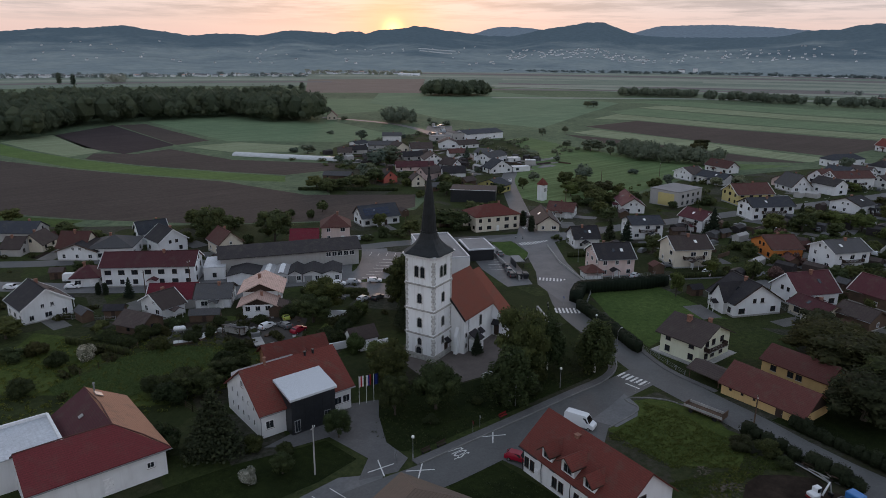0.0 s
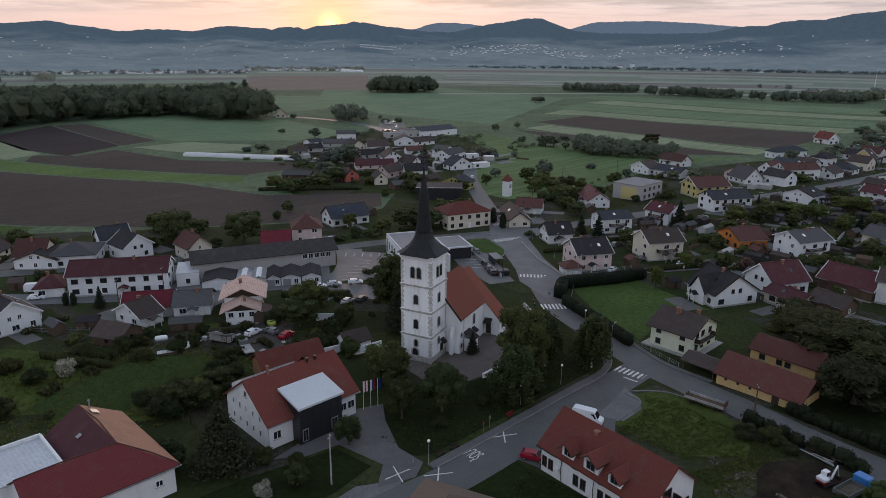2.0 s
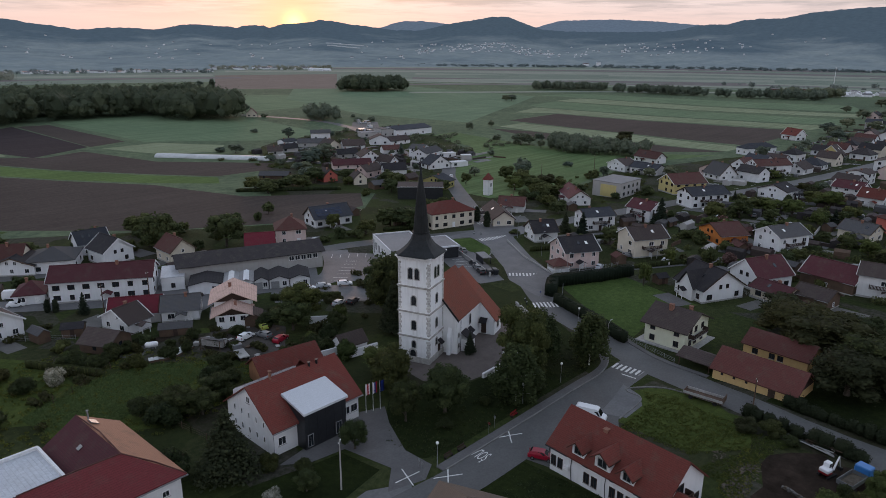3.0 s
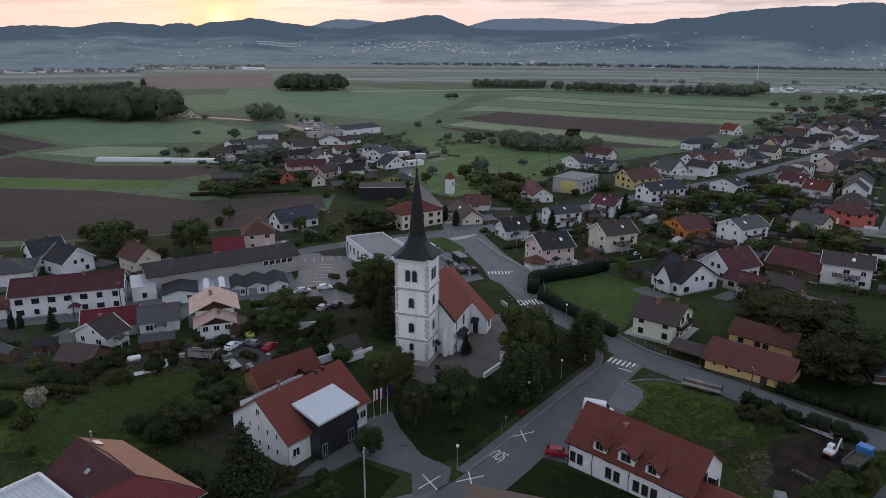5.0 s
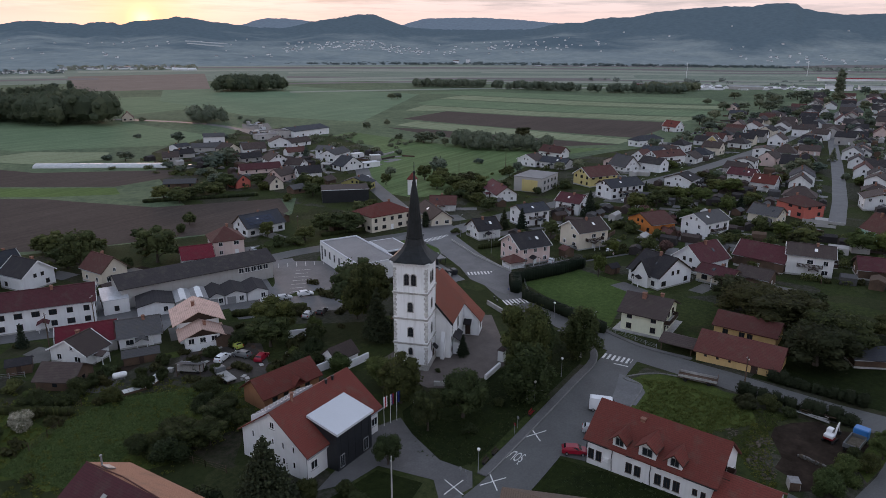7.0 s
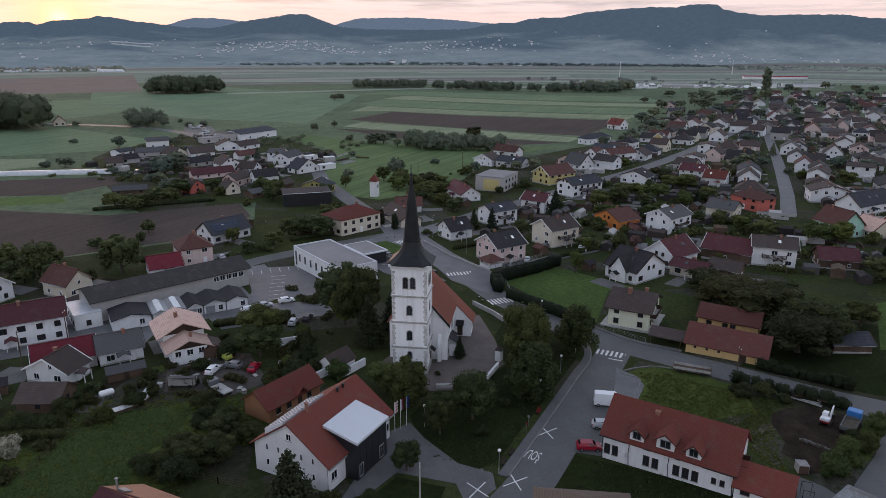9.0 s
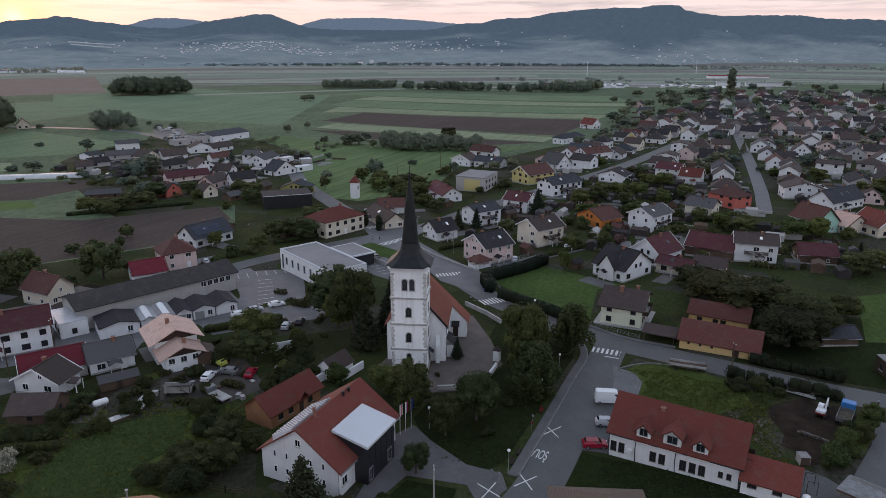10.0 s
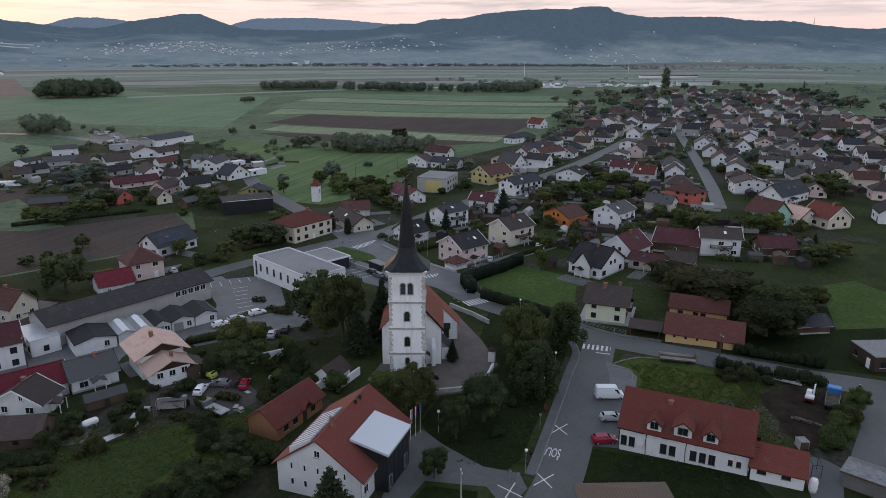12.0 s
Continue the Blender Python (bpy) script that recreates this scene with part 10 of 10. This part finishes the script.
scatter_far("far_hall", 3, 36.5, 38.8, 1830, 1850, 9, "far long white hall", 40, 60, False, "white", roofs=(0,))


def retail_shed(x, y, yaw, l, w, h, wall, roof, label):
    r = thing("retail_shed", x, y, yaw, label, "building", "far sheds")
    box_part("wall", (l, w, h + 0.5), (0, 0, h / 2 - 0.25), wall, r)
    box_part("fascia", (l + 0.6, w + 0.6, 1.6), (0, 0, h + 0.3), roof, r)
    box_part("roof", (l - 0.8, w - 0.8, 0.3), (0, 0, h + 1.25), "flat_roof", r)


retail_shed(1455, 78, 107, 112, 18, 4.5, "white", "car_red", "long far shed with a red roof rim")
retail_shed(1137, 318, 98, 44, 16, 5.0, "white", "car_red", "far white store with a red roof rim")
retail_shed(1128, 362, 98, 26, 14, 4.0, "white", "car_red", "small far store with a red roof rim")
retail_shed(1150, 84, 96, 34, 20, 6.5, "white", "white_sheet", "far white warehouse with a flat roof")
retail_shed(1175, 30, 100, 60, 14, 4.0, "white", "white_sheet", "low far white warehouse")
retail_shed(1125, 205, 94, 48, 14, 4.5, "grey", "white_sheet", "low far grey warehouse")
retail_shed(2020, 1244, 32, 34, 20, 9.0, "white", "brickroof", "far white manor farm at the foot of the hills")
retail_shed(2062, 1222, 32, 24, 14, 12.0, "white", "white_sheet", "far tall white silo building")
for outline in ([(2105, 832), (2158, 718), (2178, 722), (2124, 838)], [(1981, 930), (2082, 920), (2090, 936), (1985, 948)], [(2014, 800), (2226, 745), (2240, 764), (2022, 822)]):
    patch("covered_field", outline, "plastic_sheet", 0.06, "far field covered with white sheeting", "field")
for k, (az0, az1, d) in enumerate(((37.9, 40.9, 2990), (38.0, 40.6, 2900))):
    g = thing("hillside_greenhouse", 0, 0, 0, "long white greenhouse on the hillside", "greenhouse", "hillside greenhouses", z=0)
    loops = []
    for i in range(15):
        az = radians(az0 + (az1 - az0) * i / 14)
        hit_, p, _n, _i = hill_ob.ray_cast((d * math.sin(az), d * math.cos(az), 900), (0, 0, -1))
        u = Vector((math.sin(az), math.cos(az), 0))
        loops.append([tuple(p + u * q + Vector((0, 0, w))) for q, w in ((-3, -2), (-3, 2.2), (0, 3.4), (3, 2.2), (3, -2))])
    bm = bmesh.new()
    add_loops(bm, loops)
    part("cover", bm, "plastic_sheet", g)
x, y = 3880 * math.sin(radians(98.0)), 3880 * math.cos(radians(98.0))
hit_, p, _n, _i = hill_ob.ray_cast((x, y, 900), (0, 0, -1))
mast = thing("radio_mast", x, y, 0, "slender lattice radio mast on the ridge", "mast", z=p.z - 1)
bm = bmesh.new()
for a, c in ((1, 1), (1, -1), (-1, -1), (-1, 1)):
    limb(bm, (2.6 * a, 2.6 * c, 0), (0.5 * a, 0.5 * c, 34), 0.35, 0.3, 4)
for k in range(8):
    r0, r1 = 2.6 - 2.1 * k / 8, 2.6 - 2.1 * (k + 1) / 8
    limb(bm, (r0, r0, 34 * k / 8), (-r1, r1, 34 * (k + 1) / 8), 0.2, 0.2, 4)
    limb(bm, (-r0, -r0, 34 * k / 8), (r1, -r1, 34 * (k + 1) / 8), 0.2, 0.2, 4)
part("lattice", bm, "zinc", mast)
bm = bmesh.new()
limb(bm, (0, 0, 33), (0, 0, 44), 0.3, 0.15, 6)
part("antenna", bm, "zinc", mast)
for x, y in ((1436, 365), (1637, 167)):
    pl = thing("light_mast", x, y, 0, "tall pale light mast beside the lorry park", "mast", "light masts")
    bm = bmesh.new()
    add_loops(bm, [ring(0.7, -0.5, 8), ring(0.45, 15, 8), ring(0.35, 30, 8)])
    part("shaft", bm, "white_paint", pl)
    box_part("lamp_ring", (2.6, 2.6, 0.8), (0, 0, 30), "white_paint", pl)


def far_trees(n, az0, az1, d0, d1, h, seed, label):
    rng = np.random.default_rng(seed)
    blobs = []
    for _ in range(n):
        az, d = radians(rng.uniform(az0, az1)), rng.uniform(d0, d1)
        hh = h * rng.uniform(0.5, 1.2)
        for k in range(3):
            blobs.append((d * math.sin(az) + rng.normal() * hh * 0.5, d * math.cos(az) + rng.normal() * hh * 0.5, -5.5 + hh * rng.uniform(0.35, 0.6), hh * 0.4, hh * 0.4, hh * 0.45))
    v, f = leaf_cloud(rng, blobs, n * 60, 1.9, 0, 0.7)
    return tagged(new("far_trees", cloud_mesh("far_trees", v, f, "horizon_haze_leaf")), label, "woodland", kind="stuff")


far_trees(150, 3, 29, 1720, 1860, 8, 51, "dark trees between the houses of the far village")
far_trees(110, 29, 38, 1880, 2080, 8, 56, "dark trees between the houses of the far village")
far_trees(170, 84, 104, 1950, 2300, 9, 52, "dark trees along the far side of the valley")
far_trees(640, 36, 84, 2190, 2340, 6.5, 53, "dark wood along the foot of the hills")
far_trees(50, 68, 95, 1220, 1420, 7, 54, "trees round the far retail sheds")
far_trees(110, 96, 112, 850, 1300, 9, 55, "dark trees beyond the last houses")
far_trees(14, 14.8, 15.6, 1480, 1580, 16, 57, "pair of tall far trees by the wood")


def bushes(zones, h, seed, mat, label, leaves=55, size=0.42):
    """Garden bushes and low hedges between the houses."""
    rng = np.random.default_rng(seed)
    blobs = []
    for x0, x1, y0, y1, n in zones:
        for _ in range(n):
            x, y = rng.uniform(x0, x1), rng.uniform(y0, y1)
            s = h * rng.uniform(0.4, 1.2)
            run = rng.integers(1, 5)
            a = rng.choice([0.1, 1.67]) + rng.normal() * 0.1
            for k in range(run):
                xx, yy = x + k * s * 0.8 * math.cos(a), y + k * s * 0.8 * math.sin(a)
                if free_spot(xx, yy, s * 0.6) and not in_meadow(xx, yy):
                    blobs.append((xx, yy, gz(yy) + s * 0.42, s * 0.62, s * 0.62, s * 0.55))
    v, f = leaf_cloud(rng, blobs, len(blobs) * leaves, size, 0, 0.7)
    return tagged(new("bushes", cloud_mesh("bushes", v, f, mat)), label, "bushes", kind="stuff")


bushes([(185, 330, 20, 125, 170), (215, 330, 150, 205, 40), (200, 300, 265, 400, 90)], 2.0, 61, "mid_haze_leaf", "dark garden bushes and low hedges between houses")
bushes([(330, 720, -110, 150, 420), (300, 390, 300, 450, 60)], 2.6, 62, "far_haze_leaf", "bushes and hedges between far houses", 30, 0.8)
bushes([(185, 420, 10, 125, 120), (20, 130, 128, 160, 60), (0, 70, 180, 260, 70)], 1.5, 63, "leaf_olive", "olive-brown scrub and garden bushes")

def yard_clutter(x0, x1, y0, y1, n, seed):
    """Carports, sheds, walls, woodpiles and low hedges between far houses, too small to pick apart."""
    rng = random.Random(seed)
    mats = ["timber", "concrete", "grey", "greyroof", "umber", "brown", "car_grey", "car_white", "asphalt_old", "gravel"]
    bm = bmesh.new()
    for _ in range(n):
        x, y = rng.uniform(x0, x1), rng.uniform(y0, y1)
        k = rng.random()
        if k < 0.34:
            l, w, h, mt = rng.uniform(3, 6.5), rng.uniform(2.6, 4), rng.uniform(1.9, 2.6), rng.choice((0, 2, 3, 4, 5, 4))
        elif k < 0.58:
            l, w, h, mt = rng.uniform(6, 15), 0.25, rng.uniform(0.7, 1.3), rng.choice((0, 2, 5, 0))
        elif k < 0.74:
            l, w, h, mt = 4.2, 1.75, 1.35, rng.choice((6, 6, 4))
        else:
            l, w, h, mt = rng.uniform(5, 11), rng.uniform(3, 5), 0.09, rng.choice((8, 9, 8))
        if not free_spot(x, y, 1.6 if h > 0.1 else 0.5):
            continue
        a = rng.choice((4, 94)) + rng.uniform(-8, 8)
        m = pose(x, y, gz(y), 0, 0, a)
        n0 = len(bm.faces)
        if k < 0.34:
            add_loops(bm, [[tuple(m @ Vector((sx * l / 2, p, q))) for p, q in ((-w / 2, -0.2), (w / 2, -0.2), (w / 2, h), (0, h + 0.7), (-w / 2, h))] for sx in (-1, 1)])
        elif k > 0.58 and k < 0.74:
            add_loops(bm, [[tuple(m @ Vector((p, sy * (w / 2 - i), q))) for p, q, i in ((-2.1, 0.2, 0), (2.1, 0.2, 0), (2.1, 0.75, 0.05), (1.0, 0.95, 0.1), (0.4, 1.4, 0.25), (-1.6, 1.4, 0.25), (-2.1, 0.95, 0.08))] for sy in (-1, 1)])
        else:
            add_box(bm, -l / 2, -w / 2, -0.2, l / 2, w / 2, h, m)
        bm.faces.ensure_lookup_table()
        for f in bm.faces[n0:]:
            f.material_index = mt
    o = part("yard_clutter", bm, mats[0], None)
    for mt in mats[1:]:
        o.data.materials.append(MATS[mt])
    return tagged(o, "sheds, walls, drives and cars between far houses", "yard clutter", kind="stuff")


yard_clutter(300, 700, -120, 150, 1500, 91)
yard_clutter(185, 330, 10, 135, 300, 92)
yard_clutter(228, 330, 272, 400, 200, 93)

# vehicles and stacked goods in the builder's yard
patch("yard", [(397, 496), (414, 482), (356, 413), (340, 416), (361, 456)], "gravel", 0.05, "pale gravel yard of a builder's merchant", "yard")
rng_yard = random.Random(8)
for i in range(26):
    k = rng_yard.random()
    x, y = 348 + 52 * k + rng_yard.uniform(-7, 7), 418 + 66 * k + rng_yard.uniform(-4, 6)
    if i % 4 == 0:
        car(x, y, rng_yard.uniform(0, 180), "car_grey" if i % 8 else "car_silver", "grey delivery van in the builder's yard", van=True)
    else:
        g = thing("goods_stack", x, y, rng_yard.uniform(0, 90), "stack of pale building goods in the yard", "goods", "yard goods")
        for q in range(rng_yard.randrange(1, 4)):
            box_part("pack", (rng_yard.uniform(2, 5), 1.6, 0.9), (0, 0, 0.5 + q * 0.92), rng_yard.choice(["concrete", "concrete", "grey", "timber"]), g)
for x, y, yaw, paint in ((295.3, 14.6, 75, "car_white"), (251.6, 109.7, 10, "car_white"), (423.4, 50.2, 85, "car_silver"), (450.8, 16.9, 20, "car_white"), (264.2, 100.1, 15, "car_grey"), (184.2, 97.6, 10, "car_white"), (392.8, 480.4, 0, "car_silver")):
    car(x, y, yaw, paint)
car(255, 250, 48, "car_white", "white car driving on the village road")
